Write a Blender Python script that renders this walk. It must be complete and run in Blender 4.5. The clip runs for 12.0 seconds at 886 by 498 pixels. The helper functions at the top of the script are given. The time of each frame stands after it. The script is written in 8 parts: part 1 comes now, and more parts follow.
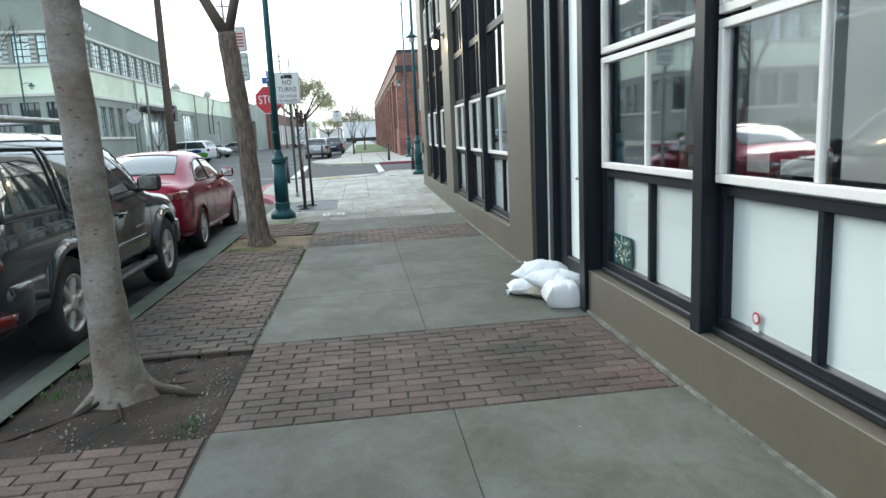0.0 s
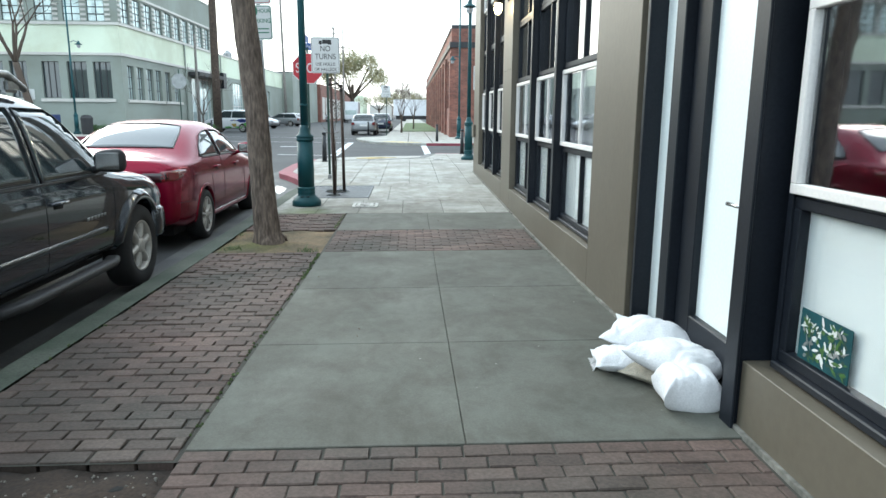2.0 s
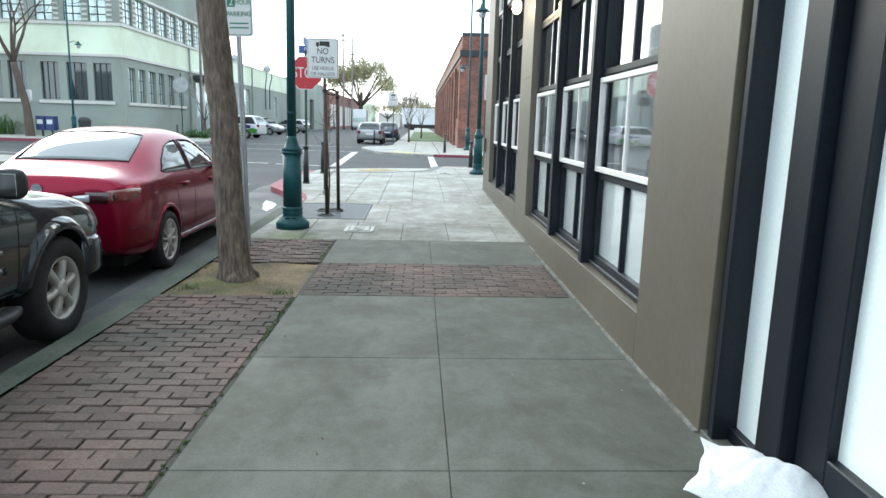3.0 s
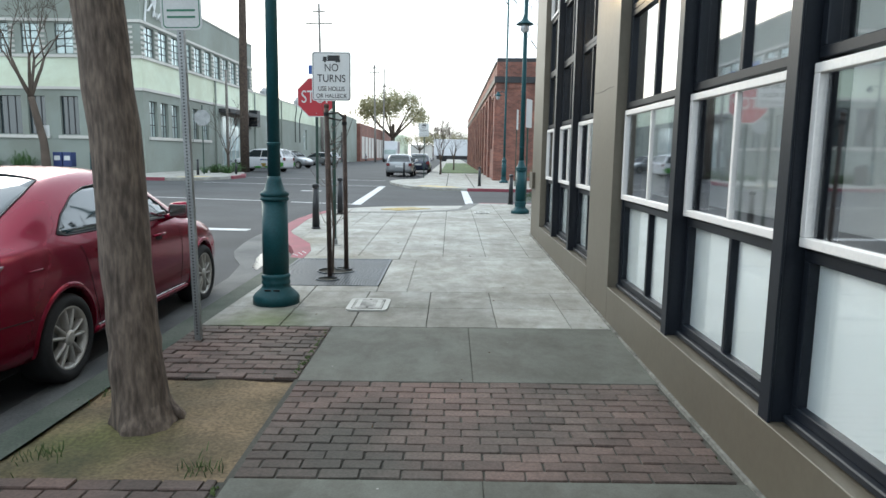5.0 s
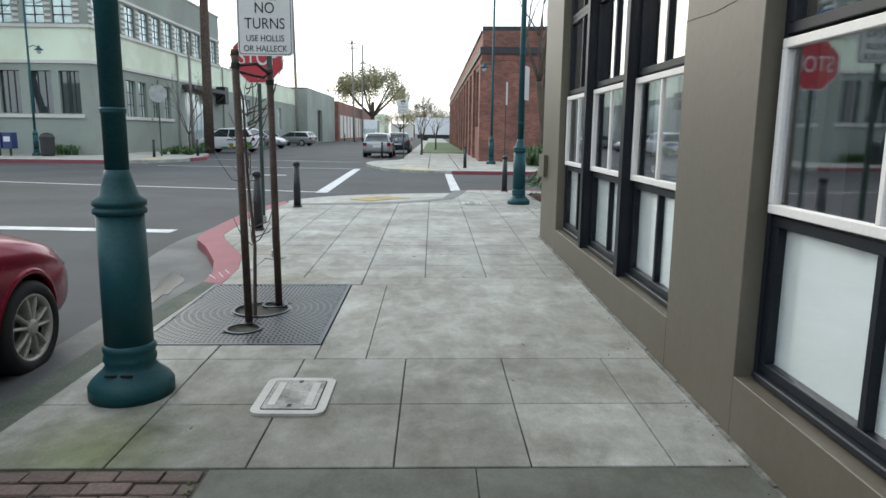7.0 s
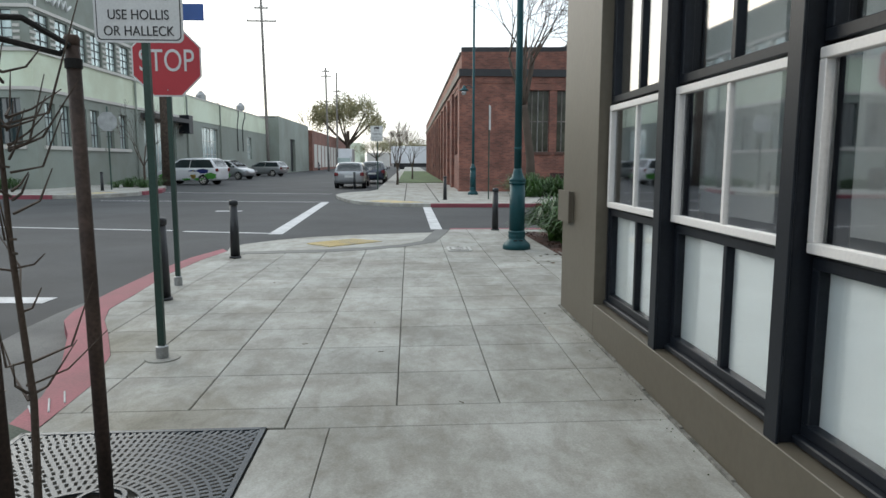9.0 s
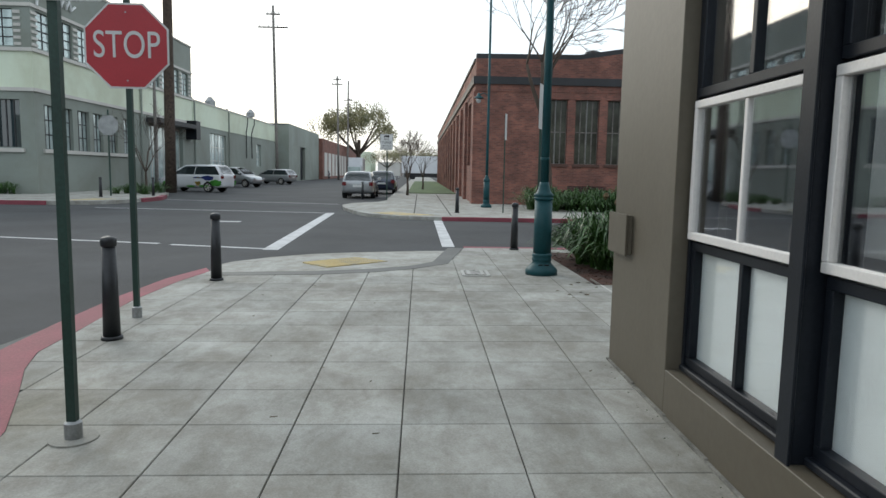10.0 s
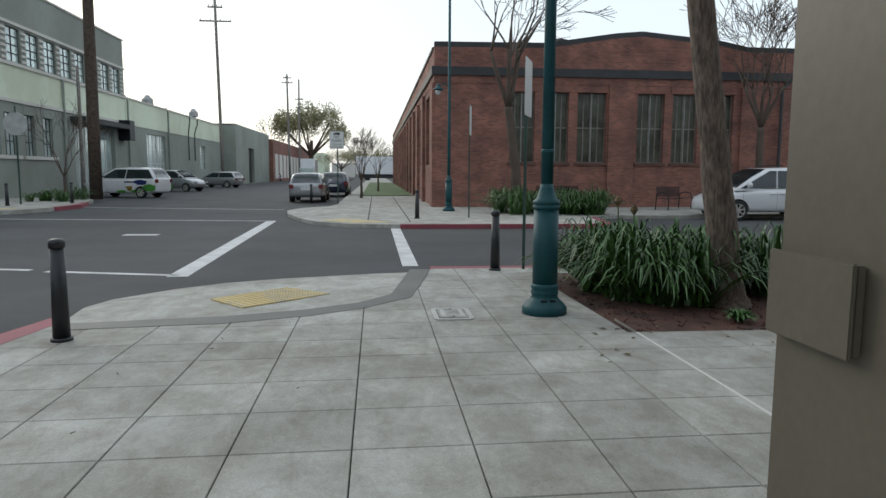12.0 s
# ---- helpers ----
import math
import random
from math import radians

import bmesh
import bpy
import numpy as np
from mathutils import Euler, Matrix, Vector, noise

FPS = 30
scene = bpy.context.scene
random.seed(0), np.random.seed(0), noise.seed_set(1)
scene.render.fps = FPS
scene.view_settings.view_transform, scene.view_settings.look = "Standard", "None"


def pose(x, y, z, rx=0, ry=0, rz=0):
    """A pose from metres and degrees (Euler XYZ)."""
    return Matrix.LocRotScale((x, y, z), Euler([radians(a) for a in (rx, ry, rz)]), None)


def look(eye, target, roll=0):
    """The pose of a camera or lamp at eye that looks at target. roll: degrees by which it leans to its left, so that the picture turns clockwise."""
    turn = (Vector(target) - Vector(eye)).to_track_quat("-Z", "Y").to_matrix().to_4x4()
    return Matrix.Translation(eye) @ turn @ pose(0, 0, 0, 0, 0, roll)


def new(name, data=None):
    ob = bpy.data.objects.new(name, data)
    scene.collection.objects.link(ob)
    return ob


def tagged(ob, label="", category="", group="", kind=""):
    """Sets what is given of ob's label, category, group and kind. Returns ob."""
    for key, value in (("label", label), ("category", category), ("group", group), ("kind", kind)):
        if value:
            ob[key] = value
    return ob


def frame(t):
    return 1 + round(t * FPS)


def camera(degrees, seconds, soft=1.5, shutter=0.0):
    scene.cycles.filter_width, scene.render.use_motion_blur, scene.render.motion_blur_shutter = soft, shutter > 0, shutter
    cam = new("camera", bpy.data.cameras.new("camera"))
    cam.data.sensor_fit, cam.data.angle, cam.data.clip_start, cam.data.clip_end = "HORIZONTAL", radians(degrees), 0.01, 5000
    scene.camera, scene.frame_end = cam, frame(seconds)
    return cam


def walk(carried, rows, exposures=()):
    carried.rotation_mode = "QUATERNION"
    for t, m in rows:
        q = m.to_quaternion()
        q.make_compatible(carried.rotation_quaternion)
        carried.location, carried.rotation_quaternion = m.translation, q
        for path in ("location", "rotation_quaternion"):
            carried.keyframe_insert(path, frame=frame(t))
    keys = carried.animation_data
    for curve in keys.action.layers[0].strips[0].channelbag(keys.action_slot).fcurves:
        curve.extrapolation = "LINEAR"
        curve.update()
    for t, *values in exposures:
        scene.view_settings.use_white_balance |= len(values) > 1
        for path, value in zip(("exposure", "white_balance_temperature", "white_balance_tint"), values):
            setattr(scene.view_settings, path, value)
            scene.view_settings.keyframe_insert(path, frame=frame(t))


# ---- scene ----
from mathutils.bvhtree import BVHTree

cam = camera(66.7, 12.0)
METRES, EYE, TILT, LEAN, TURN = 16.5, 1.5, 0.0, 0.0, -6.5
ROWS = [
    (0.0, 0.0, 0.0, 0.0, -0.46, -9.83, 2.68),
    (0.5, -0.0062, 0.0212, 0.0, 3.61, -10.39, 1.86),
    (1.0, -0.0057, 0.0506, -0.0017, 5.19, -11.23, 0.61),
    (1.5, -0.0062, 0.0855, -0.0017, 6.81, -11.08, 0.65),
    (2.0, -0.005, 0.1253, 0.0002, 3.8, -11.29, -0.43),
    (2.5, -0.007, 0.1696, 0.0009, 6.16, -10.75, -0.09),
    (3.0, -0.0102, 0.2138, 0.0033, 4.53, -10.55, -1.62),
    (3.5, -0.016, 0.2587, 0.0039, 7.14, -7.24, -1.05),
    (5.5, -0.0354, 0.4305, 0.0041, 7.2, -8.65, -0.86),
    (6.0, -0.0407, 0.4753, 0.0037, 5.73, -9.3, -1.43),
    (6.5, -0.0462, 0.5221, 0.0031, 6.67, -9.66, -0.27),
    (7.0, -0.0533, 0.5687, 0.0023, 5.66, -9.76, -0.63),
    (9.0, -0.0717, 0.7384, 0.0025, 3.68, -7.39, -0.09),
    (9.5, -0.0757, 0.7822, 0.0026, 5.82, -6.87, 0.16),
    (10.0, -0.0813, 0.8239, 0.0029, 4.58, -6.52, -1.02),
    (10.5, -0.0867, 0.8662, 0.0028, 6.62, -5.43, 0.42),
    (11.0, -0.0917, 0.9078, 0.0018, 3.5, -5.74, -0.38),
    (11.5, -0.0945, 0.9506, 0.0019, 3.51, -6.38, 0.18),
    (12.0, -0.0979, 0.9932, 0.0023, 0.83, -6.45, -0.3),
]
walk(cam, [(t, pose(0, 0, EYE, TILT, LEAN, TURN) @ pose(METRES * x, METRES * y, METRES * z, 90 + pitch, roll, yaw)) for t, x, y, z, yaw, pitch, roll in ROWS],
     [(0, 1.28, 6000, 2), (1, 1.42, 6000, 2), (3, 1.50, 6000, 2), (3.6, 1.24, 6050, 4), (5.5, 1.12, 6150, 5), (7, 0.86, 6250, 6), (9, 0.54, 6350, 7), (10.5, 0.30, 6350, 7), (12, 0.16, 6350, 7)])

# ---- light ----
SUN_EL, SUN_AZ = 14.0, -38.0      # low evening light beyond the end of the street, behind thin cloud
world = bpy.data.worlds.new("world")
scene.world = world
world.use_nodes = True
wn, wl = world.node_tree.nodes, world.node_tree.links
sky = wn.new("ShaderNodeTexSky")
sky.sky_type, sky.sun_disc = "NISHITA", False
sky.sun_elevation, sky.sun_rotation = radians(SUN_EL), radians(SUN_AZ)
sky.air_density, sky.dust_density, sky.ozone_density = 1.0, 2.5, 1.5
haze = wn.new("ShaderNodeMixRGB")
haze.blend_type = "MIX"
haze.inputs[0].default_value = 0.65
haze.inputs[2].default_value = (9.0, 9.6, 10.2, 1)
wl.new(sky.outputs[0], haze.inputs[1])
wl.new(haze.outputs[0], wn["Background"].inputs[0])
wn["Background"].inputs[1].default_value = 0.12
sun = new("sun", bpy.data.lights.new("sun", "SUN"))
sun.data.energy, sun.data.angle, sun.data.color = 0.75, radians(30), (1.0, 0.95, 0.87)
sun.matrix_world = look((0, 0, 50), (50 * math.sin(radians(-SUN_AZ)), -50 * math.cos(radians(SUN_AZ)), 50 - 50 * math.tan(radians(26))))


# ---- materials ----
def mat(name, base, rough=0.7, metal=0.0, var=0.12, scale=6.0, bump=0.25, fine=60.0, dark=None, blotch=0.5, rnd=0.0, spec=0.5, coat=0.0, stretch=(1, 1, 1)):
    """Base colour varied by large stains and fine grain, with relief. rnd: spread of brightness from object to object."""
    m = bpy.data.materials.new(name)
    m.use_nodes = True
    n, l = m.node_tree.nodes, m.node_tree.links
    b = n["Principled BSDF"]
    b.inputs["Roughness"].default_value, b.inputs["Metallic"].default_value = rough, metal
    b.inputs["Specular IOR Level"].default_value = spec
    b.inputs["Coat Weight"].default_value = coat
    tc = n.new("ShaderNodeNewGeometry")
    big, small = n.new("ShaderNodeTexNoise"), n.new("ShaderNodeTexNoise")
    big.inputs["Scale"].default_value, big.inputs["Detail"].default_value = scale * 0.25, 6
    small.inputs["Scale"].default_value, small.inputs["Detail"].default_value = fine, 4
    for q in (big, small):
        if stretch != (1, 1, 1):
            sc_ = n.new("ShaderNodeVectorMath")
            sc_.operation = "MULTIPLY"
            sc_.inputs[1].default_value = stretch
            l.new(tc.outputs["Position"], sc_.inputs[0])
            l.new(sc_.outputs[0], q.inputs["Vector"])
        else:
            l.new(tc.outputs["Position"], q.inputs["Vector"])
    ramp = n.new("ShaderNodeValToRGB")
    d = dark or [c * (1 - 2.2 * var) for c in base]
    ramp.color_ramp.elements[0].position, ramp.color_ramp.elements[1].position = 0.3, 0.3 + blotch
    ramp.color_ramp.elements[0].color = (*[max(c, 0.0) for c in d], 1)
    ramp.color_ramp.elements[1].color = (*[min(c * (1 + var), 1) for c in base], 1)
    l.new(big.outputs["Fac"], ramp.inputs[0])
    mul = n.new("ShaderNodeMixRGB")
    mul.blend_type = "MULTIPLY"
    mul.inputs[0].default_value = 1
    mr = n.new("ShaderNodeMapRange")
    mr.inputs["From Min"].default_value, mr.inputs["From Max"].default_value = 0.3, 0.7
    mr.inputs["To Min"].default_value, mr.inputs["To Max"].default_value = 1 - 1.3 * var, 1 + var
    l.new(small.outputs["Fac"], mr.inputs["Value"])
    l.new(ramp.outputs[0], mul.inputs[1])
    l.new(mr.outputs[0], mul.inputs[2])
    last = mul.outputs[0]
    if rnd:
        oi = n.new("ShaderNodeObjectInfo")
        r2 = n.new("ShaderNodeMapRange")
        r2.inputs["To Min"].default_value, r2.inputs["To Max"].default_value = 1 - rnd, 1 + rnd
        l.new(oi.outputs["Random"], r2.inputs["Value"])
        m2 = n.new("ShaderNodeMixRGB")
        m2.blend_type = "MULTIPLY"
        m2.inputs[0].default_value = 1
        l.new(last, m2.inputs[1])
        l.new(r2.outputs[0], m2.inputs[2])
        last = m2.outputs[0]
    l.new(last, b.inputs["Base Color"])
    if bump:
        bp = n.new("ShaderNodeBump")
        bp.inputs["Strength"].default_value, bp.inputs["Distance"].default_value = bump, 0.004
        l.new(small.outputs["Fac"], bp.inputs["Height"])
        l.new(bp.outputs[0], b.inputs["Normal"])
    return m


def glass(name, clear=0.96, gloss=0.75, rough=0.02):
    """A thin window pane: a mirror film that strengthens towards grazing, over a clear sheet."""
    m = bpy.data.materials.new(name)
    m.use_nodes = True
    n, l = m.node_tree.nodes, m.node_tree.links
    out = n["Material Output"]
    n.remove(n["Principled BSDF"])
    gl, tr, mix, lw, pw, ma = n.new("ShaderNodeBsdfGlossy"), n.new("ShaderNodeBsdfTransparent"), n.new("ShaderNodeMixShader"), n.new("ShaderNodeLayerWeight"), n.new("ShaderNodeMath"), n.new("ShaderNodeMath")
    gl.inputs["Roughness"].default_value = rough
    gl.inputs["Color"].default_value = (0.95, 0.97, 1, 1)
    tr.inputs["Color"].default_value = (clear, clear, clear, 1)
    lw.inputs["Blend"].default_value = 0.5
    pw.operation, ma.operation = "POWER", "MULTIPLY_ADD"
    pw.inputs[1].default_value = 2.2
    ma.inputs[1].default_value, ma.inputs[2].default_value = gloss, 0.17 * gloss
    l.new(lw.outputs["Facing"], pw.inputs[0])
    l.new(pw.outputs[0], ma.inputs[0])
    l.new(ma.outputs[0], mix.inputs[0])
    l.new(tr.outputs[0], mix.inputs[1])
    l.new(gl.outputs[0], mix.inputs[2])
    l.new(mix.outputs[0], out.inputs[0])
    return m


def glow(name, col, power):
    m = bpy.data.materials.new(name)
    m.use_nodes = True
    b = m.node_tree.nodes["Principled BSDF"]
    b.inputs["Base Color"].default_value = (*col, 1)
    b.inputs["Emission Color"].default_value = (*col, 1)
    b.inputs["Emission Strength"].default_value = power
    return m


M = dict(
    asphalt=mat("asphalt", (0.052, 0.054, 0.058), 0.85, var=0.16, scale=1.6, bump=0.5, fine=120),
    # Stained concrete, its whole colour lowered for the shade beneath the SUV.
    gutter=mat("shade_darkened_gutter_concrete", (0.095, 0.095, 0.092), 0.75, var=0.2, scale=5, fine=70, dark=(0.045, 0.048, 0.05), blotch=0.35),
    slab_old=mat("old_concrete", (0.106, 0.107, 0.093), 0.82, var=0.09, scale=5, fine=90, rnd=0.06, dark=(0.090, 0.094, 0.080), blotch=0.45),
    slab_new=mat("pale_concrete", (0.375, 0.376, 0.36), 0.8, var=0.10, scale=6, fine=90, rnd=0.09, dark=(0.285, 0.285, 0.265), blotch=0.5),
    pebble=mat("pale_pebble", (0.26, 0.24, 0.21), 0.85, var=0.3, scale=30, dark=(0.08, 0.07, 0.06)),
    rootb=mat("root_bark", (0.045, 0.032, 0.024), 0.9, var=0.25, scale=20, bump=0.5),
    seam=mat("wall_foot_mortar", (0.165, 0.16, 0.14), 0.9, var=0.25, scale=24, bump=1.0, fine=30, dark=(0.085, 0.083, 0.07), blotch=0.3),
    sackd=mat("soiled_woven_sack", (0.42, 0.38, 0.30), 0.85, var=0.2, scale=20, bump=0.6, fine=160),
    lensd=mat("smoked_tail_lens", (0.030, 0.004, 0.005), 0.12, var=0.05, bump=0, coat=0.5),
    boxrim=mat("pale_cast_rim", (0.46, 0.455, 0.43), 0.75, var=0.08, scale=12, dark=(0.34, 0.335, 0.31)),
    lidgrey=mat("grey_cast_lid", (0.27, 0.265, 0.245), 0.8, var=0.2, scale=24, dark=(0.12, 0.12, 0.11), blotch=0.3),
    joint=mat("joint_dirt", (0.06, 0.057, 0.046), 0.95, var=0.2, fine=80),
    curb=mat("curb_concrete", (0.060, 0.068, 0.052), 0.85, var=0.25, scale=8, dark=(0.030, 0.046, 0.028), blotch=0.3),
    redcurb=mat("red_kerb_paint", (0.25, 0.052, 0.075), 0.7, var=0.15, scale=8, dark=(0.19, 0.05, 0.062)),
    yellow=mat("yellow_tactile_paint", (0.44, 0.34, 0.15), 0.7, var=0.15, scale=14, dark=(0.34, 0.31, 0.23), blotch=0.25),
    paint=mat("road_paint", (0.62, 0.62, 0.62), 0.7, var=0.1, scale=10, dark=(0.42, 0.42, 0.42)),
    brickp=mat("paving_brick", (0.106, 0.067, 0.056), 0.85, var=0.2, scale=3.5, bump=0.6, rnd=0.24, dark=(0.060, 0.053, 0.044), blotch=0.4),
    dirt=mat("dark_soil", (0.046, 0.030, 0.020), 0.95, var=0.35, scale=12, bump=1.0, fine=50),
    sand=mat("sandy_soil", (0.150, 0.104, 0.058), 0.95, var=0.3, scale=9, bump=1.0, fine=45, dark=(0.060, 0.050, 0.026), blotch=0.4),
    mulch=mat("red_mulch", (0.095, 0.040, 0.026), 0.95, var=0.35, scale=12, bump=1.0, fine=70),
    wall=mat("olive_brown_render", (0.110, 0.096, 0.072), 0.5, var=0.05, scale=2.5, bump=0.22, fine=22),
    black=mat("black_steel_paint", (0.012, 0.015, 0.021), 0.42, var=0.15, scale=6, bump=0.08, spec=0.25),
    white=mat("white_window_paint", (0.72, 0.69, 0.66), 0.5, var=0.04, bump=0.05),
    frost=mat("frosted_white_panel", (0.80, 0.86, 0.85), 0.25, var=0.035, scale=1.5, bump=0.0),
    inside=mat("dim_interior", (0.30, 0.31, 0.30), 0.9, var=0.1),
    blind=mat("grey_screen_blind", (0.62, 0.65, 0.63), 0.8, var=0.05, scale=2, bump=0.1),
    brick=mat("red_brick_wall", (0.26, 0.108, 0.078), 0.85, var=0.2, scale=5, bump=0.5, dark=(0.14, 0.062, 0.048)),
    mortar=mat("brick_mortar", (0.13, 0.07, 0.055), 0.9, var=0.15),
    cornice=mat("dark_cornice", (0.035, 0.036, 0.04), 0.6, var=0.15),
    green_d=mat("dark_green_grey_render", (0.26, 0.29, 0.262), 0.75, var=0.06, scale=1.0, bump=0.15),
    green_l=mat("light_green_render", (0.67, 0.74, 0.60), 0.75, var=0.05, scale=1.0, bump=0.15),
    cream=mat("cream_trim", (0.58, 0.56, 0.52), 0.7, var=0.06, scale=2),
    bark=mat("grey_bark", (0.235, 0.212, 0.19), 0.9, var=0.13, scale=14, bump=0.7, fine=40, dark=(0.17, 0.135, 0.115), blotch=0.3, stretch=(1, 1, 1.6)),
    bark2=mat("rough_brown_bark", (0.122, 0.094, 0.074), 0.95, var=0.34, scale=90, bump=2.5, fine=46, dark=(0.07, 0.052, 0.042), blotch=0.3, stretch=(1, 1, 0.22)),
    twig=mat("twig_bark", (0.10, 0.075, 0.058), 0.9, var=0.15),
    teal=mat("teal_lamp_paint", (0.010, 0.070, 0.082), 0.5, var=0.14, scale=8, bump=0.08, spec=0.3),
    sgreen=mat("dark_green_post_paint", (0.02, 0.055, 0.04), 0.5, var=0.15),
    galv=mat("galvanised_steel", (0.36, 0.37, 0.37), 0.45, metal=0.7, var=0.12, scale=14, bump=0.08),
    iron=mat("cast_iron_grate", (0.035, 0.048, 0.062), 0.42, metal=0.25, var=0.15, scale=10, bump=0.2),
    rust=mat("rusty_stake", (0.09, 0.06, 0.048), 0.75, var=0.25, scale=20, bump=0.4),
    boll=mat("black_bollard_paint", (0.018, 0.02, 0.024), 0.45, var=0.2, scale=10, bump=0.1),
    signw=mat("sign_white", (0.66, 0.67, 0.66), 0.4, var=0.05, bump=0),
    signr=mat("sign_red", (0.44, 0.018, 0.03), 0.4, var=0.05, bump=0),
    signb=mat("sign_blue", (0.03, 0.10, 0.36), 0.4, var=0.05, bump=0),
    mossy=mat("moss", (0.07, 0.10, 0.03), 0.95, var=0.3, scale=20, bump=0.8),
    signg=mat("sign_green", (0.02, 0.17, 0.09), 0.4, var=0.05, bump=0),
    ink=mat("sign_ink", (0.015, 0.015, 0.015), 0.5, var=0.05, bump=0),
    sack=mat("white_woven_sack", (0.72, 0.72, 0.73), 0.75, var=0.07, scale=14, bump=0.9, fine=110),
    leaf=mat("strap_leaf", (0.065, 0.145, 0.028), 0.36, var=0.3, scale=14, bump=0.1, dark=(0.022, 0.058, 0.014)),
    # Bright yellowish base: sun shining through the crown is put into the colour.
    leaf2=mat("backlit_tree_leaf", (0.24, 0.21, 0.10), 0.6, var=0.3, scale=2, bump=0.1, dark=(0.12, 0.12, 0.05)),
    polegrey=mat("weathered_grey_timber", (0.24, 0.22, 0.20), 0.9, var=0.2, scale=30, bump=0.4),
    wet=mat("damp_concrete", (0.12, 0.12, 0.108), 0.6, var=0.15, scale=6),
    grass=mat("grass", (0.09, 0.15, 0.04), 0.8, var=0.25, scale=3, bump=0.6),
    rubber=mat("tyre_rubber", (0.016, 0.016, 0.017), 0.8, var=0.15, bump=0.1),
    alloy=mat("alloy_wheel", (0.46, 0.44, 0.41), 0.35, metal=0.25, var=0.06, bump=0),
    # Near-black that puts shade into gaps, holes, seams and undersides.
    recess_black=mat("recess_shade_black", (0.008, 0.008, 0.008), 0.9, var=0.1, bump=0),
    suv=mat("dark_slate_car_paint", (0.009, 0.016, 0.027), 0.14, metal=0.3, var=0.03, bump=0, coat=1.0),
    maz=mat("deep_red_car_paint", (0.20, 0.002, 0.022), 0.22, metal=0.55, var=0.03, bump=0, coat=0.25, spec=0.2),
    silver=mat("silver_car_paint", (0.33, 0.34, 0.35), 0.3, metal=0.6, var=0.03, bump=0, coat=1.0),
    carwhite=mat("white_car_paint", (0.68, 0.69, 0.71), 0.3, var=0.03, bump=0, coat=1.0),
    navy=mat("dark_blue_car_paint", (0.02, 0.03, 0.06), 0.25, metal=0.4, var=0.03, bump=0, coat=1.0),
    plastic=mat("black_plastic", (0.02, 0.02, 0.022), 0.55, var=0.1, bump=0.1),
    cladding=mat("grey_bumper_plastic", (0.045, 0.05, 0.055), 0.5, var=0.06, bump=0.1),
    chrome=mat("chrome", (0.7, 0.7, 0.7), 0.12, metal=1.0, var=0.02, bump=0),
    lred=mat("tail_light_red", (0.15, 0.005, 0.008), 0.15, var=0.05, bump=0, coat=1.0),
    lclear=mat("lamp_lens", (0.55, 0.57, 0.6), 0.1, metal=0.3, var=0.05, bump=0, coat=1.0),
    wood=mat("pole_timber", (0.085, 0.06, 0.045), 0.9, var=0.25, scale=30, bump=0.8, fine=24),
    water=mat("puddle_water", (0.03, 0.032, 0.034), 0.12, var=0.3, scale=12, bump=0.15, fine=30, spec=0.3),
    bluebox=mat("blue_box_paint", (0.03, 0.05, 0.16), 0.45, var=0.1),
    liv_green=mat("livery_green", (0.10, 0.38, 0.06), 0.3, var=0.03, bump=0),
    liv_blue=mat("livery_blue", (0.03, 0.05, 0.22), 0.3, var=0.03, bump=0),
    liv_tan=mat("livery_tan", (0.42, 0.30, 0.06), 0.3, var=0.03, bump=0),
)
M["glass"] = glass("window_glass", 0.96, 0.7, 0.03)
M["lowglass"] = glass("street_pane_glass", 0.98, 0.35, 0.05)
M["carglass"] = mat("car_glass", (0.03, 0.045, 0.05), 0.04, var=0.03, scale=4, bump=0, spec=0.9, coat=0.6)
# The pale base colour stands in for bright sky mirrored in far panes.
M["far_sky_glass"] = mat("distant_glass_sky_in_colour", (0.66, 0.78, 0.76), 0.1, metal=0.3, var=0.2, scale=3, bump=0.05, spec=0.9)
M["darkpane"] = mat("dull_window_glass", (0.105, 0.11, 0.085), 0.2, var=0.3, scale=6, bump=0.05, spec=0.7)


def courses(m, size=0.5):
    """Adds brick courses of real size to a wall material."""
    n, l = m.node_tree.nodes, m.node_tree.links
    b = n["Principled BSDF"]
    src = b.inputs["Base Color"].links[0].from_socket
    geo, sep, add, com, tex, mix = n.new("ShaderNodeNewGeometry"), n.new("ShaderNodeSeparateXYZ"), n.new("ShaderNodeMath"), n.new("ShaderNodeCombineXYZ"), n.new("ShaderNodeTexBrick"), n.new("ShaderNodeMixRGB")
    l.new(geo.outputs["Position"], sep.inputs[0])
    l.new(sep.outputs["X"], add.inputs[0])
    l.new(sep.outputs["Y"], add.inputs[1])
    l.new(add.outputs[0], com.inputs["X"])
    l.new(sep.outputs["Z"], com.inputs["Y"])
    l.new(com.outputs[0], tex.inputs["Vector"])
    tex.inputs["Scale"].default_value = 1.0
    tex.inputs["Brick Width"].default_value, tex.inputs["Row Height"].default_value, tex.inputs["Mortar Size"].default_value = 0.21, 0.072, 0.009
    tex.inputs["Color1"].default_value, tex.inputs["Color2"].default_value, tex.inputs["Mortar"].default_value = (1.25, 1.15, 1.1, 1), (0.7, 0.72, 0.75, 1), (1.0, 1.35, 1.5, 1)
    mix.blend_type = "MULTIPLY"
    mix.inputs[0].default_value = 1
    l.new(src, mix.inputs[1])
    l.new(tex.outputs["Color"], mix.inputs[2])
    l.new(mix.outputs[0], b.inputs["Base Color"])


courses(M["brick"])


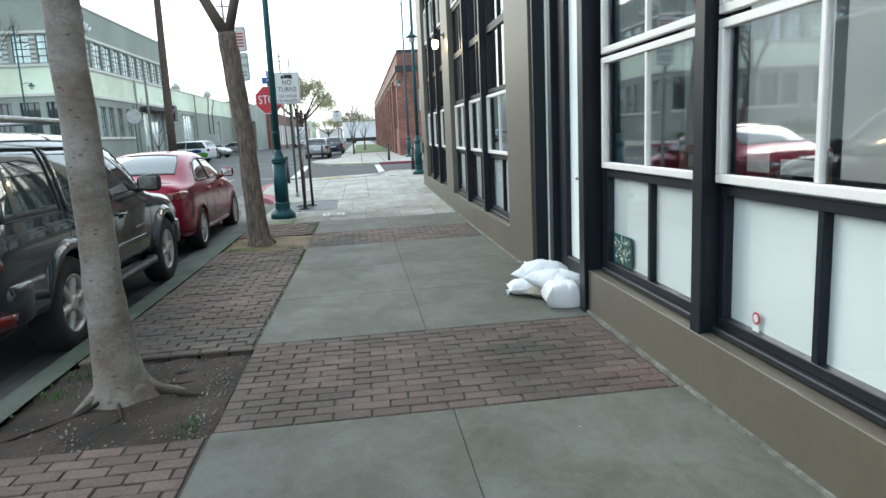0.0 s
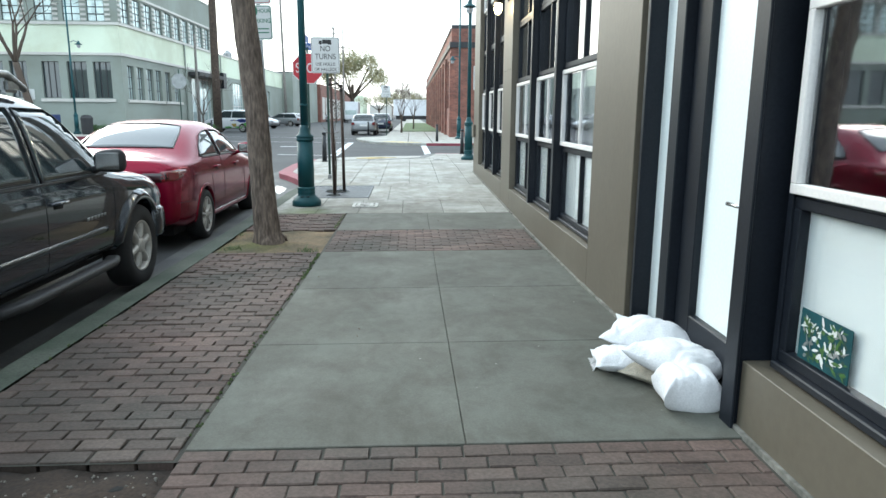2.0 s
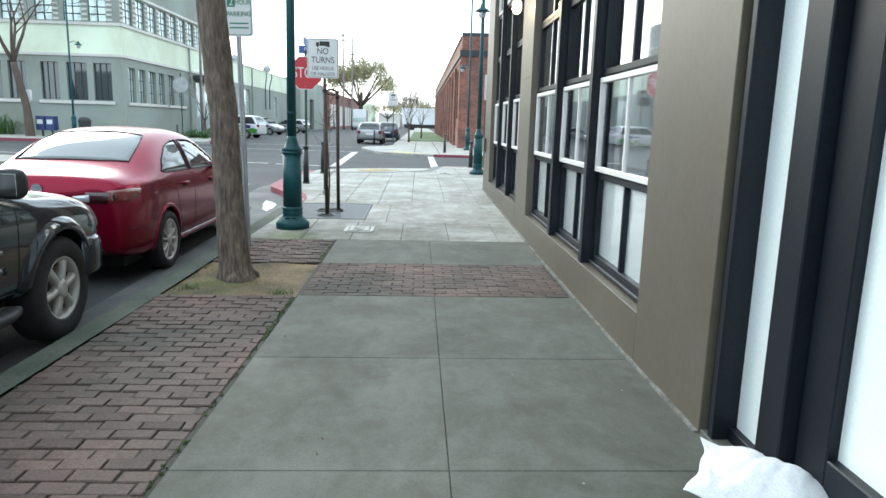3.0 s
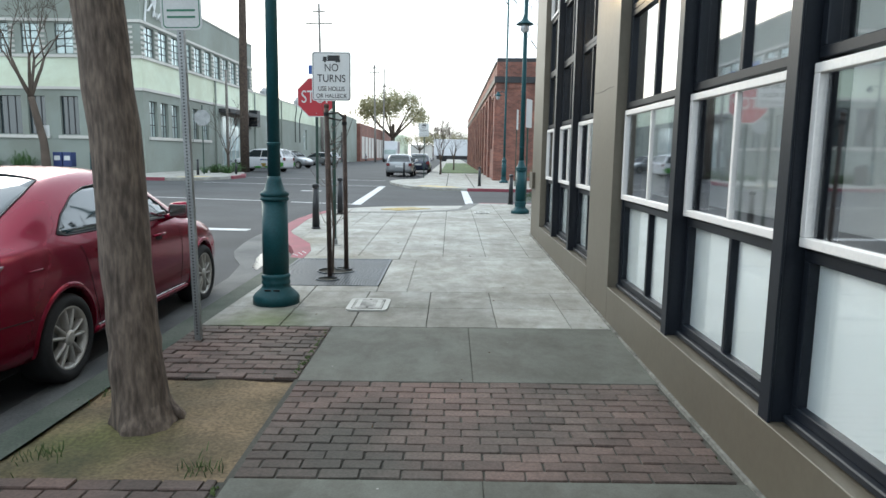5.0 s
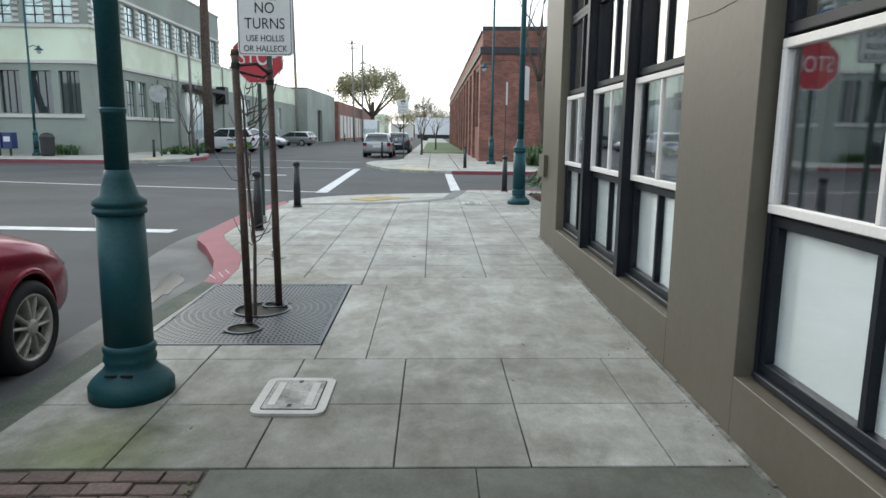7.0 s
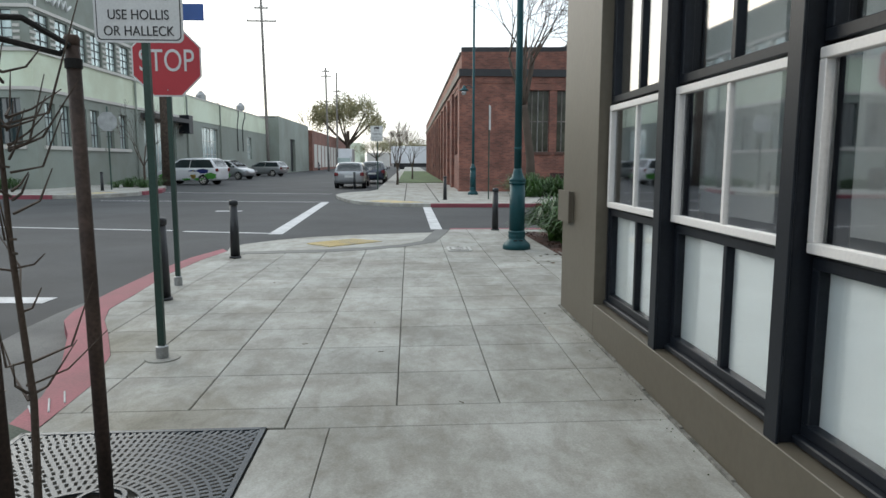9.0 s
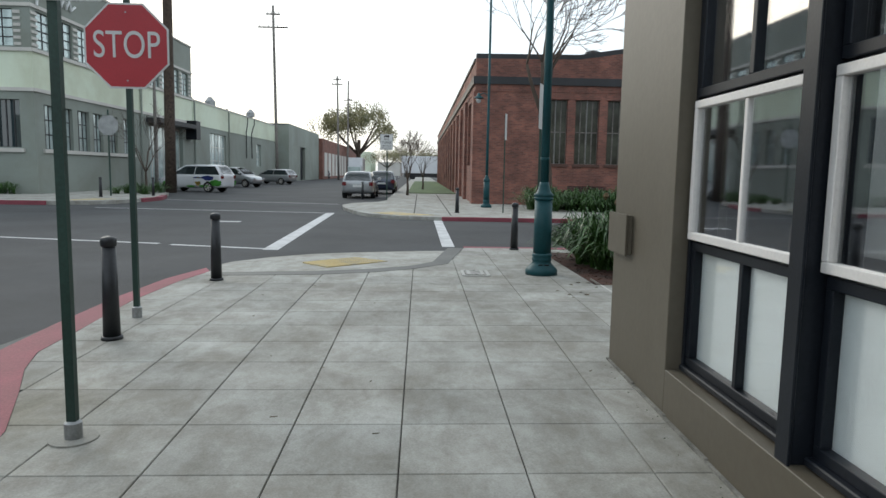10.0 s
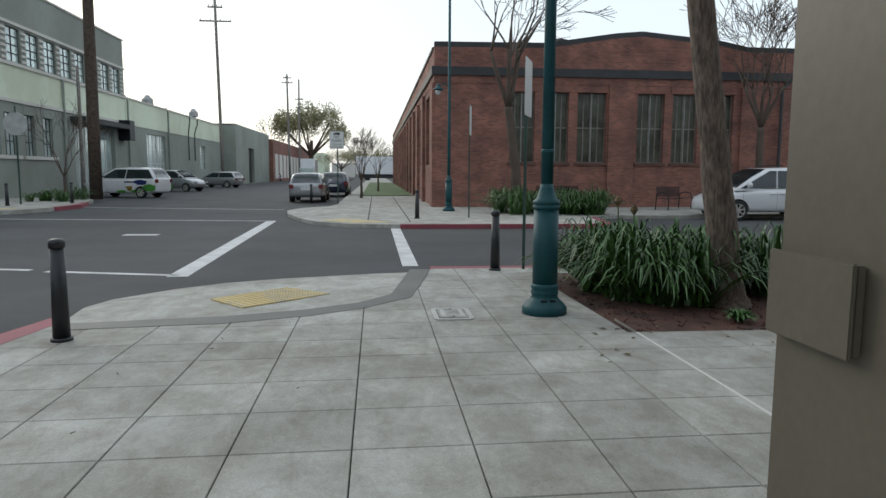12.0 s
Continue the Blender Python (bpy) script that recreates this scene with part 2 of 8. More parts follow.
def moss(m, x, y, reach, colour=(0.42, 0.62, 0.25, 1)):
    """A tinge of the surface round one place, mossy green unless a colour is given."""
    n, l = m.node_tree.nodes, m.node_tree.links
    b = n["Principled BSDF"]
    src = b.inputs["Base Color"].links[0].from_socket
    geo, dist, mr, nz, ad, mix = n.new("ShaderNodeNewGeometry"), n.new("ShaderNodeVectorMath"), n.new("ShaderNodeMapRange"), n.new("ShaderNodeTexNoise"), n.new("ShaderNodeMath"), n.new("ShaderNodeMixRGB")
    dist.operation, ad.operation = "DISTANCE", "MULTIPLY_ADD"
    dist.inputs[1].default_value = (x, y, 0.03)
    nz.inputs["Scale"].default_value = 5
    l.new(geo.outputs["Position"], dist.inputs[0])
    l.new(geo.outputs["Position"], nz.inputs["Vector"])
    l.new(nz.outputs["Fac"], ad.inputs[0])
    ad.inputs[1].default_value = reach
    l.new(dist.outputs["Value"], ad.inputs[2])
    mr.inputs["From Min"].default_value, mr.inputs["From Max"].default_value = reach * 0.6, reach * 1.6
    mr.inputs["To Min"].default_value, mr.inputs["To Max"].default_value = 0.75, 0.0
    l.new(ad.outputs[0], mr.inputs["Value"])
    mix.blend_type = "MULTIPLY"
    l.new(mr.outputs[0], mix.inputs[0])
    l.new(src, mix.inputs[1])
    mix.inputs[2].default_value = colour
    l.new(mix.outputs[0], b.inputs["Base Color"])



def flecks(m, scale, size, colour):
    """Small dark scars lying across the bark."""
    n, l = m.node_tree.nodes, m.node_tree.links
    b = n["Principled BSDF"]
    src = b.inputs["Base Color"].links[0].from_socket
    geo, sc_, vo, mr, mix = n.new("ShaderNodeNewGeometry"), n.new("ShaderNodeVectorMath"), n.new("ShaderNodeTexVoronoi"), n.new("ShaderNodeMapRange"), n.new("ShaderNodeMixRGB")
    sc_.operation = "MULTIPLY"
    sc_.inputs[1].default_value = scale
    l.new(geo.outputs["Position"], sc_.inputs[0])
    l.new(sc_.outputs[0], vo.inputs["Vector"])
    vo.inputs["Scale"].default_value = 1.0
    mr.inputs["From Min"].default_value, mr.inputs["From Max"].default_value = size * 0.5, size
    mr.inputs["To Min"].default_value, mr.inputs["To Max"].default_value = 0.8, 0.0
    l.new(vo.outputs["Distance"], mr.inputs["Value"])
    l.new(mr.outputs[0], mix.inputs[0])
    l.new(src, mix.inputs[1])
    mix.inputs[2].default_value = (*colour, 1)
    l.new(mix.outputs[0], b.inputs["Base Color"])


flecks(M["bark"], (11, 11, 27), 0.19, (0.07, 0.05, 0.045))


def stains(m, scale, low, lo=0.36, hi=0.62, tint=(1.0, 0.97, 0.92), squash=(1, 1, 1)):
    """Broad uneven grime that darkens a surface in patches."""
    n, l = m.node_tree.nodes, m.node_tree.links
    b = n["Principled BSDF"]
    src = b.inputs["Base Color"].links[0].from_socket
    geo, sc_, nz, nz2, ad, mr, mix, col = n.new("ShaderNodeNewGeometry"), n.new("ShaderNodeVectorMath"), n.new("ShaderNodeTexNoise"), n.new("ShaderNodeTexNoise"), n.new("ShaderNodeMath"), n.new("ShaderNodeMapRange"), n.new("ShaderNodeMixRGB"), n.new("ShaderNodeMixRGB")
    sc_.operation = "MULTIPLY"
    sc_.inputs[1].default_value = squash
    l.new(geo.outputs["Position"], sc_.inputs[0])
    for q, s_, r in ((nz, scale, 0.62), (nz2, scale * 5.3, 0.7)):
        q.inputs["Scale"].default_value, q.inputs["Detail"].default_value, q.inputs["Roughness"].default_value = s_, 8, r
        q.inputs["Distortion"].default_value = 0.6
        l.new(sc_.outputs[0], q.inputs["Vector"])
    ad.operation = "MULTIPLY_ADD"
    ad.inputs[1].default_value = 0.45
    l.new(nz2.outputs["Fac"], ad.inputs[0])
    l.new(nz.outputs["Fac"], ad.inputs[2])
    mr.inputs["From Min"].default_value, mr.inputs["From Max"].default_value = lo + 0.22, hi + 0.22
    mr.inputs["To Min"].default_value, mr.inputs["To Max"].default_value = 0.0, 1.0
    l.new(ad.outputs[0], mr.inputs["Value"])
    col.inputs[1].default_value = (low * tint[0], low * tint[1], low * tint[2], 1)
    col.inputs[2].default_value = (1.06, 1.06, 1.05, 1)
    l.new(mr.outputs[0], col.inputs[0])
    mix.blend_type = "MULTIPLY"
    mix.inputs[0].default_value = 1
    l.new(src, mix.inputs[1])
    l.new(col.outputs[0], mix.inputs[2])
    l.new(mix.outputs[0], b.inputs["Base Color"])


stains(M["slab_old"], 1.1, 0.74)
stains(M["slab_new"], 0.9, 0.80)
stains(M["slab_new"], 4.2, 0.78, squash=(1, 0.55, 1))
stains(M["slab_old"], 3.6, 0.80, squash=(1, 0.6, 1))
stains(M["brickp"], 0.8, 0.66)
stains(M["asphalt"], 0.35, 0.84)
stains(M["wall"], 0.8, 0.93, squash=(1, 1, 0.6))
stains(M["green_d"], 0.25, 0.93)
stains(M["green_l"], 0.25, 0.93)
stains(M["bark"], 2.2, 0.68, squash=(1, 1, 1.6))
flecks(M["slab_old"], (4.1, 4.1, 4.1), 0.035, (0.32, 0.32, 0.30))
flecks(M["asphalt"], (2.7, 2.7, 2.7), 0.03, (0.16, 0.16, 0.155))
moss(M["slab_new"], -1.45, 12.45, 0.55, (0.42, 0.58, 0.14, 1))
# Grey-brown darkening of the slabs, strongest round this point.
moss(M["slab_new"], -0.5, 12.3, 2.5, (0.32, 0.31, 0.275, 1))
moss(M["slab_new"], -2.2, 17.6, 0.8, (0.62, 0.57, 0.46, 1))
moss(M["slab_new"], -1.3, 16.0, 0.7, (0.72, 0.68, 0.58, 1))
moss(M["brickp"], 1.25, 4.1, 0.55, (0.45, 0.5, 0.42, 1))
moss(M["sand"], -1.75, 9.9, 0.55, (0.45, 0.75, 0.35, 1))
M["bulb"] = glow("lit_bulb", (1.0, 0.72, 0.38), 9)


# ---- helpers ----
def part(name, bm, material, parent=None, label="", smooth=False, loc=None):
    me = bpy.data.meshes.new(name)
    bm.to_mesh(me)
    bm.free()
    me.materials.append(M[material] if isinstance(material, str) else material)
    if smooth:
        me.shade_smooth()
    ob = new(name, me)
    if parent:
        ob.parent = parent
    if loc:
        ob.location = loc
    if label:
        ob["label"] = label
    return ob


def thing(name, at=(0, 0, 0), rz=0, label="", category="", group="", kind=""):
    e = new(name)
    e.matrix_world = pose(*at, 0, 0, rz)
    return tagged(e, label, category, group, kind)


def B():
    return bmesh.new()


def box(bm, x0, x1, y0, y1, z0, z1):
    v = [bm.verts.new(p) for p in ((x0, y0, z0), (x1, y0, z0), (x1, y1, z0), (x0, y1, z0), (x0, y0, z1), (x1, y0, z1), (x1, y1, z1), (x0, y1, z1))]
    for f in ((0, 3, 2, 1), (4, 5, 6, 7), (0, 1, 5, 4), (1, 2, 6, 5), (2, 3, 7, 6), (3, 0, 4, 7)):
        bm.faces.new([v[i] for i in f])
    return bm


def bbox(x0, x1, y0, y1, z0, z1, bev=0.004, seg=1):
    bm = box(B(), x0, x1, y0, y1, z0, z1)
    if bev:
        bmesh.ops.bevel(bm, geom=bm.edges[:], offset=bev, segments=seg, affect="EDGES")
    return bm


def prism(bm, pts, low, high):
    """A slab over the outline pts; low and high are numbers or functions of x, y."""
    lo = low if callable(low) else (lambda x, y: low)
    hi = high if callable(high) else (lambda x, y: high)
    if sum(a[0] * b[1] - b[0] * a[1] for a, b in zip(pts, pts[1:] + pts[:1])) < 0:
        pts = pts[::-1]
    a = [bm.verts.new((x, y, lo(x, y))) for x, y in pts]
    b = [bm.verts.new((x, y, hi(x, y))) for x, y in pts]
    n = len(pts)
    bm.faces.new(a[::-1])
    bm.faces.new(b)
    for i in range(n):
        bm.faces.new((a[i], a[(i + 1) % n], b[(i + 1) % n], b[i]))
    return bm


def lathe(bm, prof, seg=20, at=(0, 0, 0), axis="z"):
    """Turns the profile of (radius, height) about an axis."""
    rings = []
    for r, h in prof:
        ring = []
        for i in range(seg):
            a = 2 * math.pi * i / seg
            c, s = r * math.cos(a), r * math.sin(a)
            p = {"z": (c, s, h), "x": (h, c, s), "y": (s, h, c)}[axis]
            ring.append(bm.verts.new([p[k] + at[k] for k in range(3)]))
        rings.append(ring)
    for a, b in zip(rings, rings[1:]):
        for i in range(seg):
            bm.faces.new((a[i], a[(i + 1) % seg], b[(i + 1) % seg], b[i]))
    bm.faces.new(rings[0][::-1])
    bm.faces.new(rings[-1])
    return bm


def tube(bm, path, radii, seg=8, rough=0.0, rng=random):
    """A tube along points with a radius at each."""
    rings = []
    side = None
    for i, p in enumerate(path):
        p = Vector(p)
        d = (Vector(path[min(i + 1, len(path) - 1)]) - Vector(path[max(i - 1, 0)])).normalized()
        if side is None:
            side = d.orthogonal().normalized()
        side = (side - d * side.dot(d)).normalized()
        up = d.cross(side)
        ring = []
        for k in range(seg):
            a = 2 * math.pi * k / seg
            r = radii[i] * (1 + rough * (rng.random() - 0.5))
            ring.append(bm.verts.new(p + side * (math.cos(a) * r) + up * (math.sin(a) * r)))
        rings.append(ring)
    for a, b in zip(rings, rings[1:]):
        for k in range(seg):
            bm.faces.new((a[k], a[(k + 1) % seg], b[(k + 1) % seg], b[k]))
    bm.faces.new(rings[0][::-1])
    bm.faces.new(rings[-1])
    return bm


def text_mesh(words, size, depth=0.002):
    """Letters as a mesh that faces -y, centred."""
    cu = bpy.data.curves.new("letters", "FONT")
    cu.body, cu.size, cu.align_x, cu.align_y, cu.extrude = words, size, "CENTER", "CENTER", depth
    ob = bpy.data.objects.new("letters", cu)
    scene.collection.objects.link(ob)
    me = bpy.data.meshes.new_from_object(ob)
    bpy.data.objects.remove(ob)
    me.transform(Matrix.Rotation(radians(90), 4, "X"))
    return me


def words(name, text, size, material, parent, loc, squeeze=1.0, tall=1.0, rz=0, bold=0.0):
    me = text_mesh(text, size)
    me.transform(Matrix.Diagonal((squeeze, 1, tall, 1)))
    me.materials.append(M[material])
    ob = new(name, me)
    ob.parent = parent
    ob.matrix_basis = pose(*loc, 0, 0, rz)
    return ob


def lerp(x, xs, ys):
    return float(np.interp(x, xs, ys))


def G(x, y):
    """Height of the pavement."""
    return lerp(y, (0, 5, 8, 11, 13, 20, 24, 40), (0.05, 0.045, 0, 0, 0.03, 0.13, 0.13, 0.13)) + 0.008 * min(max(x, -2.2), 1.7)


def RD(x, y):
    """Height of the road."""
    return lerp(y, (0, 5, 8, 11, 13, 16, 20, 24, 40), (-0.145, -0.15, -0.195, -0.195, -0.165, -0.10, -0.02, 0.03, 0.04))


# ---- ground and road ----
def sheet(name, xs, ys, h, material, label, kind="structure"):
    bm = B()
    g = [[bm.verts.new((x, y, h(x, y))) for x in xs] for y in ys]
    for a, b in zip(g, g[1:]):
        for i in range(len(xs) - 1):
            bm.faces.new((a[i], a[i + 1], b[i + 1], b[i]))
    return tagged(part(name, bm, material), label, "", "", kind)


sheet("road", [-2500, -300, -60, -30, -16, -12, -8, -4, -2, 0, 3, 8, 16, 40, 300, 2500], [-2500, -300, -60, -20, 0, 5, 8, 11, 13, 16, 20, 24, 30, 40, 80, 300, 2500],
      RD, "asphalt", "worn grey asphalt road through a crossing")

CURB_IN = [(-2.08, -14), (-2.08, 4.2), (-2.06, 9), (-2.02, 12), (-1.95, 15.2), (-1.88, 15.9), (-1.91, 16.63), (-2.08, 17.34), (-2.37, 17.97), (-2.61, 18.45),
           (-2.76, 18.89), (-2.78, 19.52), (-2.88, 20.92), (-2.84, 22.2), (-2.72, 23.1)]
CURB_OUT = [(-2.27, -14), (-2.28, 4.2), (-2.28, 9), (-2.25, 12), (-2.18, 15.2), (-2.10, 16.06), (-2.15, 16.5), (-2.33, 17.1), (-2.72, 18.0), (-3.0, 18.5),
            (-3.10, 18.9), (-3.13, 19.8), (-3.16, 21.2), (-3.1, 22.5), (-2.90, 23.5)]
ROAD_EDGE = [(-2.72, -14), (-2.72, 4.2), (-2.72, 9), (-2.72, 12), (-2.72, 15.2), (-2.85, 16.1), (-3.12, 16.7), (-3.32, 17.3), (-3.42, 18.1), (-3.46, 18.7),
             (-3.46, 19.3), (-3.36, 20.2), (-3.34, 21.2), (-3.30, 22.5), (-3.10, 23.6)]
RAMP_IN = [(-2.72, 23.1), (-2.3, 22.92), (-1.2, 23.04), (-0.52, 23.2), (0.09, 23.6), (0.63, 24.07), (0.85, 25.0), (1.03, 26.22)]
RAMP_OUT = [(-2.95, 24.1), (-2.82, 24.58), (-2.3, 25.25), (-1.77, 25.69), (-1.1, 26.0), (-0.29, 26.26), (0.2, 26.4), (0.71, 26.5)]


def strip(name, inner, outer, zi, zo, base, material, label, rows=None, parent=None):
    bm = B()
    a = [bm.verts.new((x, y, zi(x, y))) for x, y in inner]
    b = [bm.verts.new((x, y, zo(x, y))) for x, y in outer]
    c = [bm.verts.new((x, y, base)) for x, y in outer]
    for i in range(len(a) - 1):
        bm.faces.new((a[i], a[i + 1], b[i + 1], b[i]))
        bm.faces.new((b[i], b[i + 1], c[i + 1], c[i]))
    return tagged(part(name, bm, material, parent), label, "", "", "structure")


cut = 5
strip("kerb", CURB_IN[:cut + 1], CURB_OUT[:cut + 1], G, lambda x, y: G(x, y) - 0.012, -0.4, "curb", "mossy old concrete kerb beside the parked cars")
strip("red_kerb", CURB_IN[cut:], CURB_OUT[cut:], G, lambda x, y: G(x, y) - 0.012, -0.4, "redcurb", "red painted kerb curling round the corner")
strip("gutter", CURB_OUT, ROAD_EDGE, lambda x, y: RD(x, y) + 0.01, lambda x, y: RD(x, y) + 0.008, -0.5, "gutter", "stained concrete gutter, its colour darkened for the shade beneath the cars")
strip("kerb_ramp", RAMP_IN, RAMP_OUT, lambda x, y: G(x, y) - 0.002, lambda x, y: RD(x, y) + 0.015, -0.4, "slab_new", "pale concrete kerb ramp down to the crossing")

# ---- the near building ----
WX, WT = 1.695, 0.32
TOP, LINTEL = 8.0, 5.35


def structure(name, label, parent=None):
    return tagged(new(name), label, "", "", "structure")


wall = structure("wall_street", "olive-brown rendered street wall with tall openings")
for a, b in ((6.70, 7.78), (12.60, 13.58), (17.56, 18.73), (-8.0, -4.9)):
    part("pillar", bbox(WX, WX + WT, a, b, -0.4, TOP, 0.004, 1), "wall", wall)
for a, b, c in ((-4.9, 4.97, 0.39), (7.78, 12.60, 0.36), (13.58, 17.56, 0.39)):
    part("plinth", bbox(WX, WX + WT, a, b, -0.4, c, 0.003, 1), "wall", wall)
for a, b in ((-4.9, 6.70), (7.78, 12.60), (13.58, 17.56)):
    part("lintel", bbox(WX, WX + WT, a, b, LINTEL, TOP, 0.003), "wall", wall)
tagged(part("wall_side", bbox(WX + WT, 30, 18.43, 18.73, -0.4, TOP, 0.01), "wall"), "olive-brown rendered side wall", "", "", "structure")
tagged(part("wall_back", bbox(9.0, 9.3, -8, 18.43, -0.4, TOP, 0), "inside"), "plain inner wall", "", "", "structure")
tagged(part("wall_south", bbox(WX + WT, 9, -8, -7.7, -0.4, TOP, 0), "inside"), "plain inner wall", "", "", "structure")
tagged(part("roof_slab", bbox(WX, 30, -8, 18.73, TOP, TOP + 0.3, 0.01), "cornice"), "flat roof", "", "", "structure")
tagged(part("floor_inside", bbox(WX + WT, 9, -7.7, 18.43, -0.4, 0.05, 0), "inside"), "dim indoor floor", "", "", "structure")
for a, b in ((6.70, 18.73), (-8.0, 4.97)):
    bm = B()
    ys = np.arange(a, b, 0.6).tolist() + [b]
    for p, q in zip(ys, ys[1:]):
        box(bm, WX - 0.022, WX - 0.001, p, q, -0.3, G(1.6, (p + q) / 2) + 0.015)
    tagged(part("wall_foot_seam", bm, "seam"), "grey mortar seam along the wall foot", "", "", "structure")


def window(y0, y1, style, sill=0.40, group="tall street windows"):
    w = structure("window", "tall black-framed window with a white sash over a frosted white pane")
    x0, x1 = 1.775, 1.835
    f = 0.055
    mid = (y0 + y1) / 2

    def fr(name, a, b, c, d, m, ww=f, x=(x0, x1), mull=True, mw=0.045):
        """A frame of four members round a to b by c to d, with a mullion."""
        bm = box(B(), *x, a, b, c, c + ww)
        box(bm, *x, a, b, d - ww, d)
        box(bm, *x, a, a + ww, c + ww, d - ww)
        box(bm, *x, b - ww, b, c + ww, d - ww)
        if mull:
            box(bm, x[0] + (0.008 if m == "white" else 0.004), x[1], mid - mw / 2, mid + mw / 2, c + ww, d - ww)
        bmesh.ops.bevel(bm, geom=bm.edges[:], offset=0.004, segments=1, affect="EDGES")
        return part(name, bm, m, w)

    part("window_sill", bbox(1.765, 1.90, y0, y1, sill, sill + 0.035, 0.006), "black", w)
    fr("window_frame", y0, y1, sill + 0.035, 1.17, "black", 0.05, (1.80, 1.86), mw=0.04)
    part("pane", bbox(1.832, 1.838, y0 + 0.03, y1 - 0.03, sill + 0.06, 1.15, 0), "lowglass", w).visible_shadow = False
    part("frosted_panel", bbox(1.848, 1.856, y0 + 0.14, y1 + 0.02, sill + 0.04, 1.19, 0.003), "frost", w, "frosted white inner panel")
    levels = [(1.185, 1.975, "w")]
    if style == "double":
        levels += [(2.0, 2.80, "w"), (2.82, 3.64, "b"), (3.66, 4.46, "b"), (4.48, LINTEL, "b")]
    else:
        levels += [(1.995, 2.83, "b"), (2.83, 3.66, "b"), (3.68, 4.46, "w"), (4.48, LINTEL, "b")]
    for c, d, k in levels:
        if k == "w":
            part("sash_stop", box(box(B(), 1.810, 1.86, y0, y0 + 0.045, c, d), 1.810, 1.86, y1 - 0.045, y1, c, d), "black", w)
            fr("sash", y0 + 0.004, y1 - 0.004, c, d, "white", 0.044, (1.768, 1.808), mw=0.032)
        else:
            fr("window_frame", y0, y1, c, d, "black", 0.05, (1.785, 1.845), mw=0.045)
        px = 1.790 if k == "w" else 1.815
        part("pane", bbox(px, px + 0.006, y0 + 0.03, y1 - 0.03, c + 0.03, d - 0.03, 0), "glass", w).visible_shadow = False
    part("blind", bbox(2.46, 2.475, y0 - 0.1, y1 + 0.1, 1.16, LINTEL, 0.003), "blind", w, "grey inner screen blind")
    return w


def post(y, z0=0.41, w=0.10, x0=1.70, x1=1.90):
    p = structure("window_post", "black steel post between windows")
    part("flange", bbox(x0, x0 + 0.015, y - w / 2, y + w / 2, z0, LINTEL, 0.003), "black", p)
    part("web", bbox(x0 + 0.015, x1, y - 0.035, y + 0.035, z0, LINTEL, 0.003), "black", p)
    part("stop_bead", bbox(1.84, x1 + 0.03, y - w / 2 - 0.02, y + w / 2 + 0.02, z0, LINTEL, 0.003), "black", p)


def bays(y0, y1, posts, style, sill):
    e = [y0 + 0.035] + [v for p in posts for v in (p - 0.05, p + 0.05)] + [y1 - 0.035]
    for a, b in zip(e[::2], e[1::2]):
        window(a, b, style, sill)
    for p in posts:
        post(p, sill - 0.01)
    for p, s in ((y0, 1), (y1, -1)):
        a, b = sorted((p, p + 0.035 * s))
        part("window_jamb", bbox(1.79, 1.95, a, b, sill - 0.01, LINTEL, 0.003), "black", tagged(new("jamb"), "black steel jamb against the wall", "", "", "structure"))


bays(13.58, 17.56, (14.86, 16.26), "single", 0.40)
bays(7.78, 12.60, (9.44, 10.95), "single", 0.37)
bays(-4.9, 4.90, (-3.2, -1.6, 0.05, 1.66, 3.28), "double", 0.40)

# the doorway
post(5.015, -0.1, 0.12, 1.66, 1.93)
door = structure("door_1", "tall black-framed entrance door with a frosted white panel")
part("door_frame", bbox(1.80, 1.88, 5.085, 5.13, 0.05, LINTEL, 0.004), "black", door)
part("stile", bbox(1.79, 1.87, 5.82, 6.02, 0.05, LINTEL, 0.006), "black", door)
part("frame_post", bbox(1.73, 1.90, 6.04, 6.16, 0.0, LINTEL, 0.006), "black", door)
part("frame_post", bbox(1.78, 1.90, 6.18, 6.31, 0.0, LINTEL, 0.006), "black", door)
part("bottom_rail", bbox(1.79, 1.87, 5.13, 5.82, 0.05, 0.35, 0.006), "black", door)
part("transom", bbox(1.79, 1.87, 5.13, 5.82, 3.0, 3.12, 0.006), "black", door)
part("panel", bbox(1.835, 1.85, 5.13, 5.82, 0.35, LINTEL, 0.0), "frost", door, "frosted white glass panel")
hd = part("door_handle", tube(B(), [(1.79, 5.2, 1.08), (1.73, 5.2, 1.08), (1.725, 5.22, 1.08), (1.725, 5.32, 1.08)], [0.011] * 4, 10), "chrome", door, "steel lever handle", smooth=True)
side = structure("sidelight", "narrow frosted sidelight in a black frame")
part("panel", bbox(1.83, 1.84, 6.31, 6.58, 0.12, LINTEL, 0.0), "frost", side)
part("frame_post", bbox(1.71, 1.90, 6.58, 6.63, 0.0, LINTEL, 0.004), "black", side)
part("frame_post", bbox(1.74, 1.90, 6.64, 6.70, 0.0, LINTEL, 0.004), "black", side)
part("bottom_rail", bbox(1.79, 1.87, 6.31, 6.58, 0.0, 0.12, 0.004), "black", side)
tagged(part("threshold", bbox(1.70, 2.0, 5.0, 6.70, -0.3, 0.055, 0.006), "slab_old"), "worn concrete threshold", "", "", "structure")

